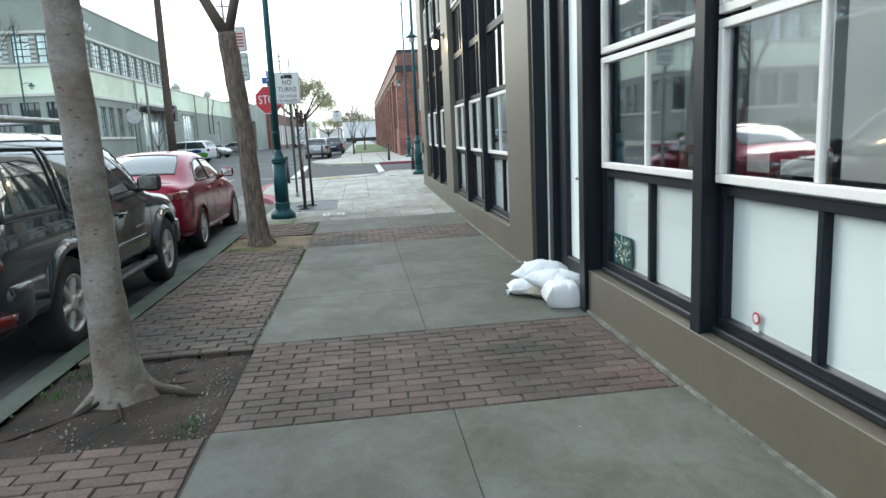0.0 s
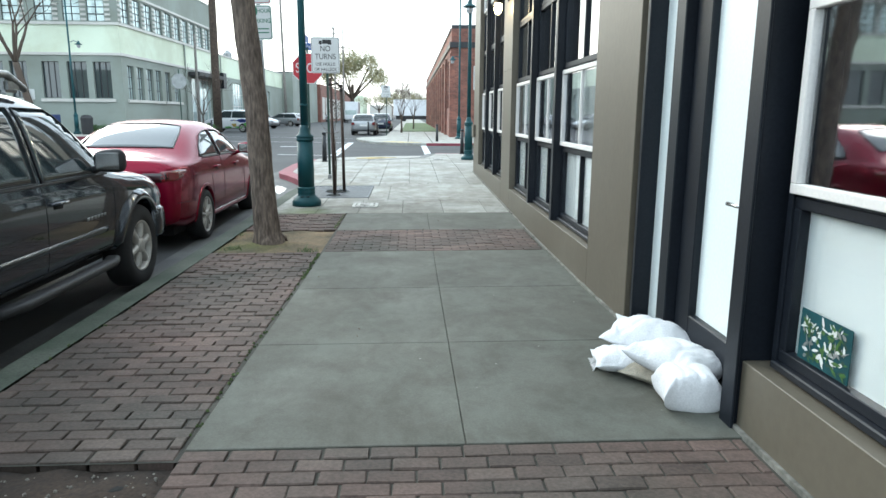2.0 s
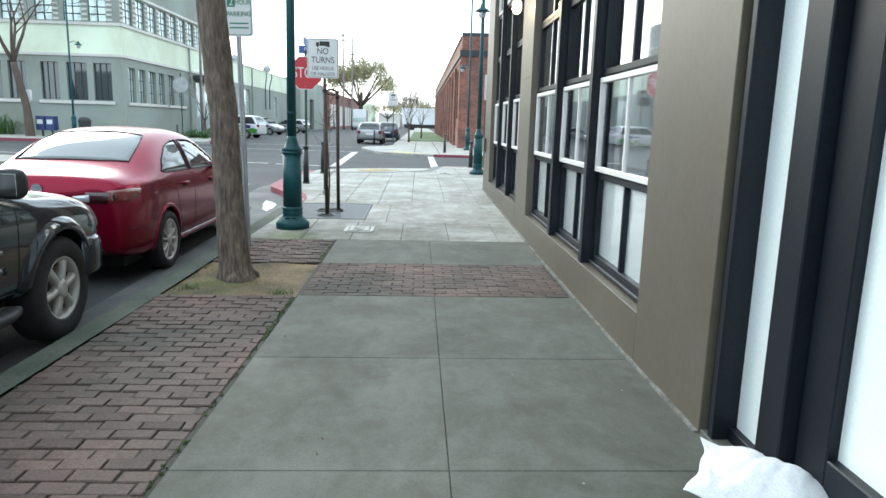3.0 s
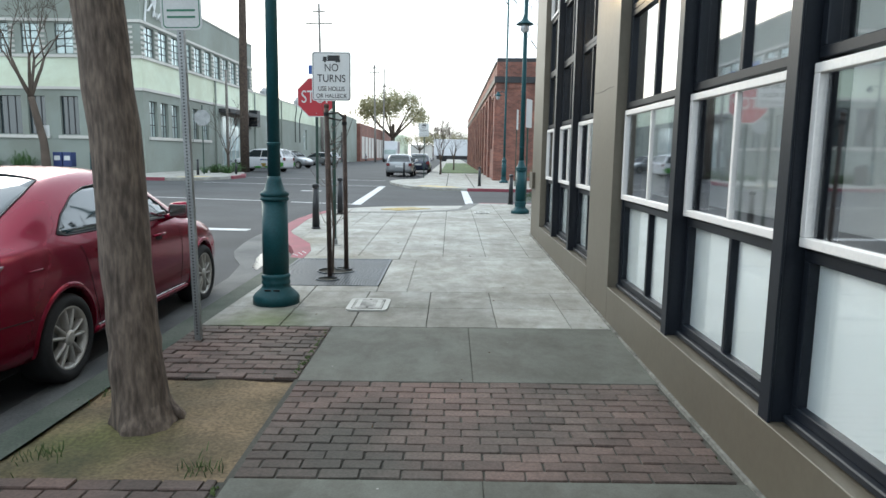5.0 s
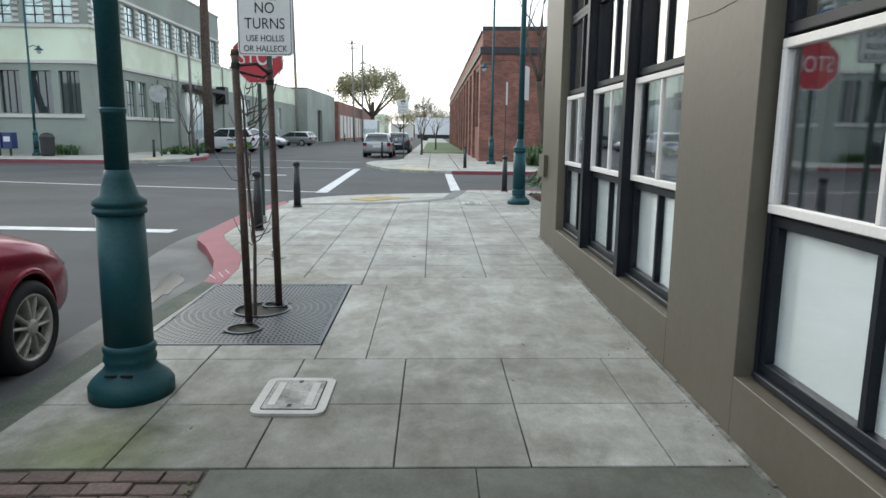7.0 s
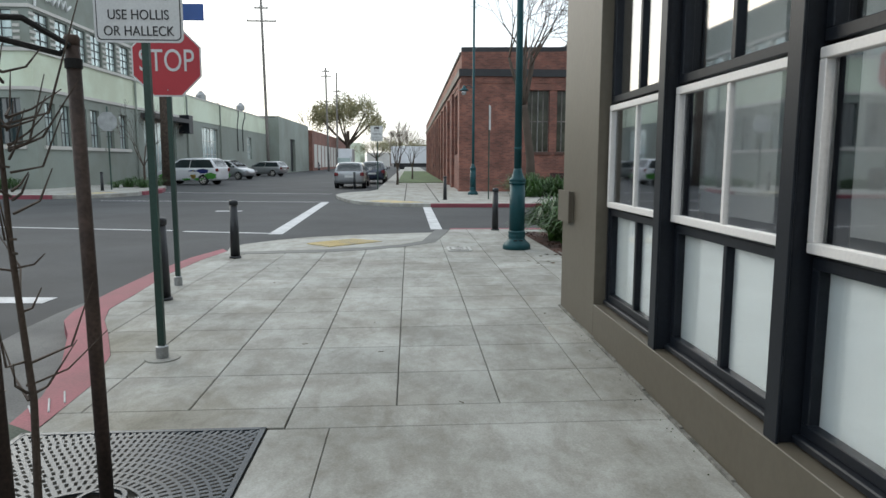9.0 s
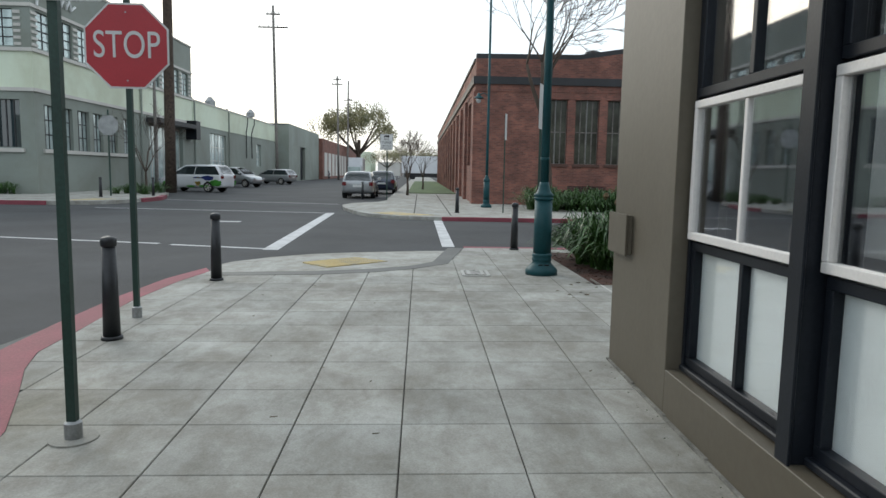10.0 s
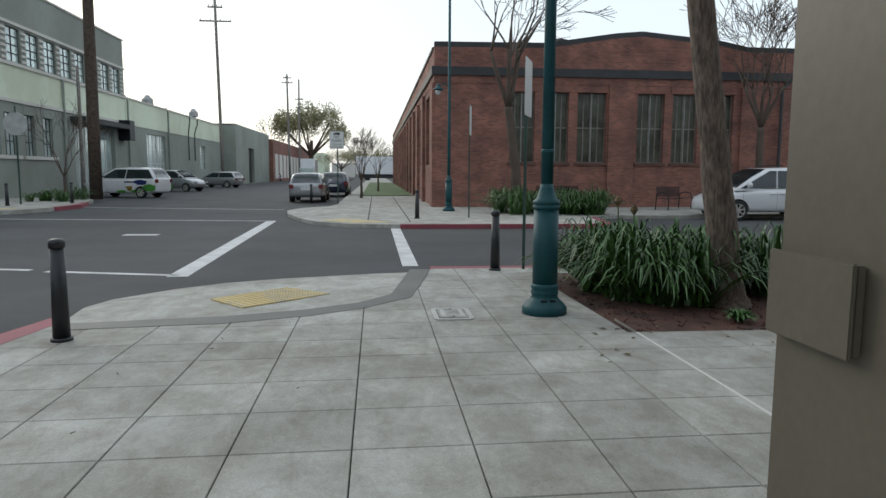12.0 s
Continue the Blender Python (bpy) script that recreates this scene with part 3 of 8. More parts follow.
# a small picture stuck behind the low pane
pic = thing("poster", (1.825, 4.59, 0.46), 0, "small leafy blue-green picture stuck to the frosted pane", "poster")
part("sheet", bbox(-0.001, 0.001, -0.17, 0.17, 0.03, 0.25, 0), "teal", pic)
rr = random.Random(4)
for i in range(120):
    y, z, a = rr.uniform(-0.14, 0.14), rr.uniform(0.05, 0.23), rr.uniform(0, 3.14)
    l, w = rr.uniform(0.012, 0.032), rr.uniform(0.003, 0.010)
    d, q = Vector((math.cos(a), math.sin(a))), Vector((-math.sin(a), math.cos(a)))
    P = [Vector((y, z)) + d * l * e + q * w * f for e, f in ((-1, 0), (-0.3, -1), (0.5, -0.8), (1, 0), (0.4, 0.8), (-0.4, 1))]
    bm = B()
    bm.faces.new([bm.verts.new((-0.0012 - 0.00002 * i, max(min(p.x, 0.168), -0.168), max(min(p.y, 0.248), 0.032))) for p in P])
    part("patch", bm, rr.choice(["leaf", "blind", "sgreen", "galv", "leaf", "signw"]), pic)


def chair(x, y, rz):
    t = thing("chair", (x, y, 0.05), rz, "dark wooden chair with a tall framed back behind the window", "chair", "chairs behind the windows")
    for sx in (-0.19, 0.19):
        part("leg", bbox(sx - 0.02, sx + 0.02, -0.22, -0.18, 0, 0.75, 0.004), "wood", t)
        part("back_post", bbox(sx - 0.02, sx + 0.02, 0.18, 0.22, 0, 1.27, 0.004), "wood", t)
    part("seat", bbox(-0.22, 0.22, -0.23, 0.2, 0.75, 0.79, 0.01), "wood", t)
    part("top_rail", bbox(-0.21, 0.21, 0.175, 0.215, 1.24, 1.30, 0.012), "wood", t)
    part("lower_rail", bbox(-0.19, 0.19, 0.185, 0.21, 1.02, 1.05, 0.005), "wood", t)


for x, y in ((2.28, 4.0), (2.28, 3.02), (2.28, 2.2), (2.25, 1.2), (2.25, 11.6), (2.25, 15.2), (2.25, 16.7), (2.25, 8.6)):
    chair(x, y, 90)
for a, b in ((-4.9, 4.9), (7.7, 12.7), (13.5, 17.6)):
    tagged(part("screen_wall", bbox(2.6, 2.7, a, b, 0.05, LINTEL + 0.3, 0), "inside"), "plain inner partition", "", "", "structure")
sk = thing("sticker", (1.829, 2.93, 0.50), 0, "small round red and white sticker on the low pane", "sticker")
part("disc", lathe(B(), [(0.030, 0.0), (0.030, 0.002)], 20, (0, 0, 0.05), "x"), "signr", sk)
part("face", lathe(B(), [(0.020, -0.001), (0.020, 0.0)], 20, (0, 0, 0.05), "x"), "signw", sk)
part("label", box(B(), -0.001, 0.001, -0.028, 0.028, -0.03, 0.01), "signw", sk)
rr = random.Random(40)
pts = [(WX - 0.001, 12.72 + 0.86 * k / 24, 2.20 + 0.006 * math.sin(k * 0.35) + rr.uniform(-0.0025, 0.0025)) for k in range(25)]
tagged(part("crack", tube(B(), pts, [0.0016 + 0.001 * (k % 3 == 0) for k in range(25)], 5), "joint"), "hairline crack across the pillar", "", "", "structure")
jb = thing("junction_box", (1.695, 18.55, 1.13), 0, "olive-painted steel junction box on the wall", "electrical box")
part("case", bbox(-0.035, 0.001, -0.25, 0.165, -0.14, 0.14, 0.006, 2), "wall", jb)
part("cover", bbox(-0.05, -0.035, -0.258, 0.173, -0.148, 0.148, 0.005, 2), "wall", jb)

sc = thing("wall_lamp", (1.695, 13.1, 3.3), 0, "black wall lamp with a lit warm globe on the pillar", "lamp")
part("plate", lathe(B(), [(0.055, -0.02), (0.05, 0.0)], 16, (0, 0, 0), "x"), "black", sc)
part("arm", tube(B(), [(0, 0, 0), (-0.1, 0, 0.03), (-0.17, 0, 0.0)], [0.014] * 3, 8), "black", sc, smooth=True)
part("cap", lathe(B(), [(0.03, 0.05), (0.06, 0.02), (0.065, -0.06)], 16, (-0.17, 0, -0.02)), "black", sc, smooth=True)
part("globe", lathe(B(), [(0.02, 0.0), (0.058, -0.01), (0.062, -0.09), (0.045, -0.15), (0.01, -0.17)], 16, (-0.17, 0, -0.08)), "bulb", sc, "glowing warm globe", smooth=True)
lamp = new("wall_lamp_light", bpy.data.lights.new("wall_lamp_light", "POINT"))
lamp.data.energy, lamp.data.color, lamp.data.shadow_soft_size = 9, (1, 0.7, 0.36), 0.07
lamp.location = (1.44, 13.1, 3.14)


# ---- buildings across the streets ----
def cut_wall(bm, axis, at, thick, a0, a1, z0, z1, holes):
    """A wall along y (axis x) or x (axis y) with rectangular holes (a, b, c, d)."""
    aa = sorted({a0, a1, *[h[0] for h in holes], *[h[1] for h in holes]})
    zz = sorted({z0, z1, *[h[2] for h in holes], *[h[3] for h in holes]})
    for p, q in zip(aa, aa[1:]):
        run = None
        for r, s in zip(zz, zz[1:]):
            if any(h[0] <= (p + q) / 2 <= h[1] and h[2] <= (r + s) / 2 <= h[3] for h in holes):
                if run:
                    box(bm, *((at, at + thick, p, q) if axis == "x" else (p, q, at, at + thick)), *run)
                run = None
            else:
                run = (run[0], s) if run else (r, s)
        if run:
            box(bm, *((at, at + thick, p, q) if axis == "x" else (p, q, at, at + thick)), *run)
    bmesh.ops.remove_doubles(bm, verts=bm.verts[:], dist=0.001)
    return bm


def far_window(parent, axis, at, a, b, c, d, nv, nh, depth=0.14, inward=1, fm="cornice", gm="far_sky_glass"):
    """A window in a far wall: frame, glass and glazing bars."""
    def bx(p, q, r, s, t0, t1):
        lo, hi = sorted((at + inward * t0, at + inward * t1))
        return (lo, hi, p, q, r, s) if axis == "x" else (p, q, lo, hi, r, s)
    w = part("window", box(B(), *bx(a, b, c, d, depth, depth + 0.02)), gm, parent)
    bm = B()
    t = 0.05
    for i in range(nv + 1):
        y = a + (b - a) * i / nv
        box(bm, *bx(y - t / 2, y + t / 2, c, d, depth - 0.03, depth - 0.001))
    for i in range(nh + 1):
        z = c + (d - c) * i / nh
        box(bm, *bx(a, b, z - t / 2, z + t / 2, depth - 0.034, depth - 0.002))
    part("window_frame", bm, fm, w)
    return w


house = tagged(new("office_building"), "two-storey green corner office with cream trims and striped window piers", "building")
X0, Y0, YE = -17.7, 46.0, 67.8
front_lo = [(-19.45, -18.37, 2.35, 4.55), (-21.03, -19.83, 2.35, 4.55), (-22.56, -21.49, 2.35, 4.55), (-24.47, -23.43, 2.35, 4.55), (-26.19, -24.84, 2.35, 4.55), (-27.68, -26.57, 2.35, 4.55), (-30.3, -29.0, 2.35, 4.55), (-32.0, -30.8, 2.35, 4.55), (-33.6, -32.5, 2.35, 4.55)]
side_lo = [(46.8, 47.85, 2.3, 4.4), (48.3, 49.45, 2.3, 4.4), (49.95, 51.2, 2.3, 4.4), (51.6, 52.75, 2.3, 4.4), (53.5, 54.6, 2.3, 4.4), (55.4, 56.6, 2.3, 4.4)]
bay_door = (59.3, 65.6, 0.15, 4.7)
front_up = [(a, a + 1.02, 6.95, 8.62) for a in (-19.53, -20.97, -22.63, -24.59, -26.35, -27.80, -29.5, -31.2, -32.9)]
side_up = [(46.45 + k * 1.92, 47.79 + k * 1.92, 6.95, 8.62) for k in range(11)]
part("wall", cut_wall(B(), "y", Y0, 0.4, -45, X0, -0.3, 4.92, front_lo), "green_d", house)
part("wall", cut_wall(B(), "x", X0 - 0.4, 0.4, Y0 + 0.4, YE, -0.3, 4.92, side_lo + [bay_door]), "green_d", house)
part("belt_trim", box(box(B(), -45, X0 + 0.08, Y0 - 0.08, Y0 + 0.3, 4.92, 5.08), X0 - 0.3, X0 + 0.08, Y0 + 0.3, YE, 4.92, 5.08), "cream", house)
part("wall", cut_wall(B(), "y", Y0, 0.4, -45, X0, 5.08, 6.72, []), "green_l", house)
part("wall", cut_wall(B(), "x", X0 - 0.4, 0.4, Y0 + 0.4, YE, 5.08, 6.72, []), "green_l", house)
part("belt_trim", box(box(B(), -45, X0 + 0.1, Y0 - 0.1, Y0 + 0.3, 6.72, 6.88), X0 - 0.3, X0 + 0.1, Y0 + 0.3, YE, 6.72, 6.88), "cream", house)
part("wall", cut_wall(B(), "y", Y0, 0.4, -45, X0, 6.88, 8.72, front_up), "green_d", house)
part("wall", cut_wall(B(), "x", X0 - 0.4, 0.4, Y0 + 0.4, YE, 6.88, 8.72, side_up), "green_d", house)
part("belt_trim", box(box(B(), -45, X0 + 0.08, Y0 - 0.08, Y0 + 0.3, 8.72, 8.88), X0 - 0.3, X0 + 0.08, Y0 + 0.3, YE, 8.72, 8.88), "cream", house)
part("parapet", box(box(B(), -45, X0, Y0, Y0 + 0.4, 8.88, 10.75), X0 - 0.4, X0, Y0 + 0.4, YE, 8.88, 10.75), "green_d", house)
part("coping", box(box(B(), -45, X0 + 0.06, Y0 - 0.06, Y0 + 0.46, 10.75, 10.86), X0 - 0.46, X0 + 0.06, Y0 + 0.46, YE + 0.06, 10.75, 10.86), "cream", house)
part("roof", box(B(), -45, X0 - 0.4, Y0 + 0.4, YE, 9.9, 10.0), "cornice", house)
part("wall", box(B(), -45, X0 - 0.4, YE - 0.3, YE, -0.3, 10.65), "green_d", house)
part("inner_wall", box(B(), -44, X0 - 2.5, Y0 + 2.6, Y0 + 2.8, 0, 9.9), "inside", house)
for i in range(6):
    z = 6.98 + i * 0.285
    for a, b, _, _ in side_up:
        part("stripe", box(B(), X0 - 0.01, X0 + 0.05, b + 0.05, b + 0.53, z, z + 0.13), "cream", house)
    part("stripe", box(B(), X0 - 0.01, X0 + 0.05, Y0 + 0.02, Y0 + 0.5, z, z + 0.13), "cream", house)
    for a, b, _, _ in front_up:
        part("stripe", box(B(), b + 0.06, b + 0.37, Y0 - 0.05, Y0 + 0.01, z, z + 0.13), "cream", house)
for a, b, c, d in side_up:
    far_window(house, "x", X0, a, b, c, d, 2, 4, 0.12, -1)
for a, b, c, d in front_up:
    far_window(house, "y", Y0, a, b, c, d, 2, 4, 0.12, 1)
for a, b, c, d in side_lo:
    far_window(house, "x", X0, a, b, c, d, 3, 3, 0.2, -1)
for a, b, c, d in front_lo:
    far_window(house, "y", Y0, a, b, c, d, 3, 1, 0.2, 1, "cornice", "carglass")
for a, b in ((46.6, 53.0), (53.3, 56.9)):
    part("sill", box(B(), X0 - 0.05, X0 + 0.1, a, b, 2.12, 2.3), "cream", house)
for a, b in ((-22.7, -18.2), (-27.85, -23.25), (-33.8, -28.8)):
    part("sill", box(B(), a, b, Y0 - 0.1, Y0 + 0.05, 2.12, 2.3), "cream", house)
far_window(house, "x", X0, *bay_door[:2], 0.15, 4.3, 6, 1, 0.3, -1, "cream")
part("canopy", box(B(), X0 - 0.05, X0 + 0.9, 58.8, 66.2, 4.45, 4.75), "cornice", house)
part("hood", bbox(X0 - 0.05, X0 + 0.8, 66.3, 67.3, 3.7, 5.1, 0.03), "black", house)
for y in (57.9, YE + 0.3, 77.7):
    part("downpipe", tube(B(), [(X0 + 0.1, y, 0), (X0 + 0.1, y, 6.6), (X0 - 0.1, y, 7.0)], [0.07] * 3, 8), "green_d", house)
# the looping emblem near the roof
for pts in ([(0, 0), (0.25, 1.1), (0.6, 1.25), (0.75, 0.9), (0.4, 0.55), (0.15, 0.5)], [(0.8, 0.35), (1.1, 1.1), (0.95, 1.25), (0.85, 0.8), (1.0, 0.4)],
            [(1.15, 0.6), (1.2, 0.35), (1.45, 0.6), (1.5, 0.35), (1.75, 0.7), (1.85, 0.35), (2.05, 0.65), (2.15, 0.35), (2.45, 0.55)]):
    part("emblem", tube(B(), [(X0 + 0.08, Y0 + 0.45 + p * 1.45, 8.85 + q * 1.35) for p, q in pts], [0.065] * len(pts), 8), "signw", house, "looping white emblem")

shed = tagged(new("low_warehouse"), "long single-storey warehouse, light green above and grey-green below", "building")
part("wall", cut_wall(B(), "x", X0 - 0.4, 0.4, YE, 99.0, -0.3, 4.9, [(72.2, 77.0, 1.0, 4.5), (88.5, 90.5, 1.8, 4.2)]), "green_d", shed)
part("wall", box(B(), X0 - 0.4, X0 + 0.04, YE, 99.0, 4.9, 6.75), "green_l", shed)
part("coping", box(B(), X0 - 0.45, X0 + 0.1, YE, 99.0, 6.75, 6.87), "cream", shed)
part("roof", box(B(), -45, X0 - 0.4, YE, 99, 6.3, 6.4), "cornice", shed)
far_window(shed, "x", X0, 72.2, 77.0, 1.0, 4.5, 5, 3, 0.2, -1, "cream")
far_window(shed, "x", X0, 88.5, 90.5, 1.8, 4.2, 3, 3, 0.2, -1, "cream")
for x, y in ((-19.4, 93.0), (-20.0, 80.0)):
    part("roof_vent", lathe(B(), [(0.25, 6.4), (0.25, 7.4), (0.5, 7.45), (0.5, 7.9), (0.15, 8.3)], 14, (x, y, 0)), "galv", shed, "galvanised roof vent")
for y0, y1 in ((84.0, 84.6), (86.2, 87.4)):
    part("conduit", tube(B(), [(X0 + 0.09, y0, 2.6), (X0 + 0.09, y0, 5.2), (X0 + 0.12, (y0 + y1) / 2, 5.9), (X0 + 0.09, y1, 6.2), (X0 + 0.09, y1, 6.8)], [0.05] * 5, 6), "plastic", shed, smooth=True)
s2 = tagged(new("grey_warehouse"), "grey-green warehouse with a tall doorway", "building")
part("wall", cut_wall(B(), "x", -16.6, 0.4, 99.0, 124.0, -0.3, 7.2, [(107, 111, 0.1, 4.6)]), "green_d", s2)
part("wall", box(B(), -45, -16.6, 99.003, 99.3, -0.3, 7.2), "green_d", s2)
part("door", box(B(), -16.9, -16.6, 106.8, 111.2, 0, 4.7), "black", s2)
part("roof", box(B(), -45, -16.6, 99, 124, 7.0, 7.1), "cornice", s2)
s3 = tagged(new("brick_warehouse"), "far low brick warehouse with pale tall panels", "building")
part("wall", box(B(), -45, -15.6, 124.0, 185.0, -0.3, 6.6), "brick", s3)
for k in range(12):
    part("panel", box(B(), -15.6, -15.55, 126 + k * 4.8, 129.4 + k * 4.8, 0.5, 4.4), "cream", s3)

# brick corner building
bh = tagged(new("brick_building"), "long red-brick workshop with a dark cornice band and barred tall windows", "building")
BX, BY, BZ = 2.62, 44.0, 6.5
fw = [(a, b, 2.0, 4.85) for a, b in ((5.70, 6.75), (7.10, 8.18), (8.55, 9.78), (11.1, 12.27), (12.62, 13.74), (14.22, 15.3), (20.6, 21.8), (22.2, 23.4), (23.8, 25.0))]
sw = [(46.5 + k * 4.2, 48.6 + k * 4.2, 1.9, 4.9) for k in range(14)]
part("wall", cut_wall(B(), "y", BY, 0.45, BX, 45, -0.3, 5.15, fw), "brick", bh)
part("wall", cut_wall(B(), "x", BX, 0.45, BY + 0.45, 110, -0.3, 5.15, sw), "brick", bh)
part("cornice", box(box(B(), BX - 0.12, 45, BY - 0.12, BY + 0.4, 5.45, 5.78), BX - 0.12, BX + 0.4, BY + 0.4, 110, 5.45, 5.78), "cornice", bh)
part("wall", box(box(B(), BX - 0.03, 45, BY - 0.03, BY + 0.45, 5.15, 5.45), BX - 0.03, BX + 0.45, BY + 0.45, 110, 5.15, 5.45), "brick", bh)
bm = B()
top = [(BX, 6.55), (BX + 4.6, 6.6), (BX + 7.5, 7.05), (BX + 8.6, 7.15), (BX + 12, 6.85), (BX + 13.2, 6.62), (45, 6.62)]
for (a, za), (b, zb) in zip(top, top[1:]):
    v = [bm.verts.new(p) for p in ((a, BY, 5.78), (b, BY, 5.78), (b, BY, zb), (a, BY, za), (a, BY + 0.45, 5.78), (b, BY + 0.45, 5.78), (b, BY + 0.45, zb), (a, BY + 0.45, za))]
    for f in ((0, 1, 2, 3), (7, 6, 5, 4), (3, 2, 6, 7), (0, 3, 7, 4), (1, 5, 6, 2)):
        bm.faces.new([v[i] for i in f])
part("parapet", bm, "brick", bh)
part("parapet", box(B(), BX, BX + 0.45, BY + 0.45, 110, 5.78, 6.5), "brick", bh)
for a, b in zip(top, top[1:]):
    part("coping", tube(B(), [(a[0], BY + 0.2, a[1] + 0.03), (b[0], BY + 0.2, b[1] + 0.03)], [0.26, 0.26], 4), "cornice", bh)
part("coping", box(B(), BX - 0.06, BX + 0.5, BY + 0.5, 110, 6.5, 6.62), "cornice", bh)
part("roof", box(B(), BX + 0.4, 45, BY + 0.45, 110, 6.0, 6.1), "cornice", bh)
for a, b, c, d in fw:
    w = far_window(bh, "y", BY, a, b, c, d, 4, 2, 0.25, 1, "polegrey", "darkpane")
    part("bar", tube(B(), [(a + (b - a) * 0.5, BY + 0.1, c), (a + (b - a) * 0.5, BY + 0.1, d)], [0.015] * 2, 4), "galv", w)
    part("lintel", box(B(), a - 0.1, b + 0.1, BY - 0.03, BY + 0.03, d, d + 0.28), "brick", bh)
    part("sill", box(B(), a - 0.08, b + 0.08, BY - 0.07, BY + 0.03, c - 0.12, c), "mortar", bh)
for a, b, c, d in sw:
    far_window(bh, "x", BX, a, b, c, d, 3, 4, 0.25, 1, "cladding", "darkpane")
    part("pier", box(B(), BX - 0.14, BX + 0.01, b + 0.5, b + 1.5, -0.2, 5.15), "brick", bh)
part("pier", box(B(), BX - 0.10, BX + 0.01, BY, BY + 1.0, -0.2, 5.15), "brick", bh)
for x in (10.45, 16.2, 19.4):
    part("pier", box(B(), x - 0.6, x + 0.5, BY - 0.12, BY + 0.01, -0.2, 5.15), "brick", bh)
part("downpipe", tube(B(), [(17.3, BY - 0.2, 0), (17.3, BY - 0.2, 5.1), (17.6, BY - 0.2, 5.4)], [0.07] * 3, 8), "cornice", bh)
part("vent", lathe(B(), [(0.3, 0), (0.3, 0.25), (0.45, 0.3), (0.35, 0.5), (0.05, 0.6)], 12, (BX + 5.4, BY + 1.0, 6.6)), "cornice", bh)

# the building on the other side of the street, met only in reflections
op = tagged(new("facing_building"), "grey-green building facing across the street", "building")
ow = [(-9 + k * 2.6, -7.2 + k * 2.6, 2.4, 4.2) for k in range(12)]
part("wall", cut_wall(B(), "x", -16.4, 0.4, -30, 27, -0.3, 5.2, ow), "green_d", op)
part("coping", box(B(), -16.5, -15.9, -30, 27, 5.2, 5.35), "cream", op)
for a, b, c, d in ow:
    far_window(op, "x", -16.0, a, b, c, d, 3, 2, 0.15, -1, "cream")
part("wall", box(B(), -30, -16.4, 26.6, 27, -0.3, 5.2), "green_d", op)
part("far_pavement", prism(B(), [(-16, -30), (-12.2, -30), (-12.2, 26), (-13.2, 27.4), (-30, 27.6), (-30, 27), (-16, 27)], -0.4, 0.08), "slab_new", op)

# ---- pavements of the far corners ----
far_r = [(60, 34.5), (6.6, 34.55), (0.8, 34.6), (-0.45, 34.9), (-1.5, 35.9), (-2.1, 37.3), (-2.7, 39.5), (-2.95, 41.3), (-2.7, 43.0), (-1.7, 44.5), (-1.45, 46), (-1.4, 300), (2.62, 300), (2.62, 44), (60, 44)]
far_r2 = [(60, 38.3), (8.0, 38.3), (7.2, 37.6), (6.8, 34.9), (6.4, 34.5)] + far_r[2:]
tagged(part("pavement", prism(B(), far_r2, -0.4, 0.15), "slab_new"), "pale concrete pavement round the brick building", "", "", "structure")
tagged(part("far_red_kerb", prism(B(), [(6.38, 34.46), (0.9, 34.52), (0.9, 34.7), (6.3, 34.7), (6.7, 35.0), (7.1, 37.6), (7.26, 37.5), (6.88, 34.8)], -0.4, 0.158), "redcurb"), "red painted kerb across the crossing", "", "", "structure")
tagged(part("verge", prism(B(), [(-0.6, 57), (2.5, 57), (2.5, 110), (-0.6, 110)], 0.1, 0.19), "grass"), "patchy green verge", "", "", "structure")
tagged(part("tactile_patch", prism(B(), [(-1.4, 36.3), (-0.4, 35.2), (0.7, 35.5), (-0.7, 37.0)], 0.1, 0.157), "yellow"), "faded yellow tactile patch", "", "", "structure")
for x in (0.0, 1.2):
    tagged(part("pavement_joint", prism(B(), [(x, 35.5), (x + 0.04, 35.5), (x + 0.04, 56), (x, 56)], 0.1, 0.154), "joint"), "pavement joint", "", "", "structure")
far_l = [(-60, 39.7), (-14, 39.8), (-12.7, 40.3), (-12.0, 41.3), (-11.75, 42.6), (-11.7, 44.8), (-12.3, 47), (-13.2, 50.2), (-14.3, 52.0), (-17.7, 52.6), (-17.7, 46), (-60, 46)]
tagged(part("pavement", prism(B(), far_l, -0.4, 0.19), "slab_new"), "pale concrete pavement by the green office", "", "", "structure")
tagged(part("far_red_kerb", prism(B(), [(-24, 39.62), (-14, 39.7), (-14, 39.86), (-24, 39.8)], -0.4, 0.2), "redcurb"), "red painted kerb", "", "", "structure")
tagged(part("far_red_kerb", prism(B(), [(-11.6, 43.0), (-11.55, 44.9), (-12.15, 47.1), (-12.4, 47.0), (-11.8, 44.8), (-11.85, 43.0)], -0.4, 0.2), "redcurb"), "red painted kerb", "", "", "structure")
tagged(part("tactile_patch", prism(B(), [(-13.8, 40.5), (-12.9, 41.0), (-12.5, 42.4), (-13.4, 42.2)], 0.1, 0.197), "yellow"), "faded yellow tactile patch", "", "", "structure")


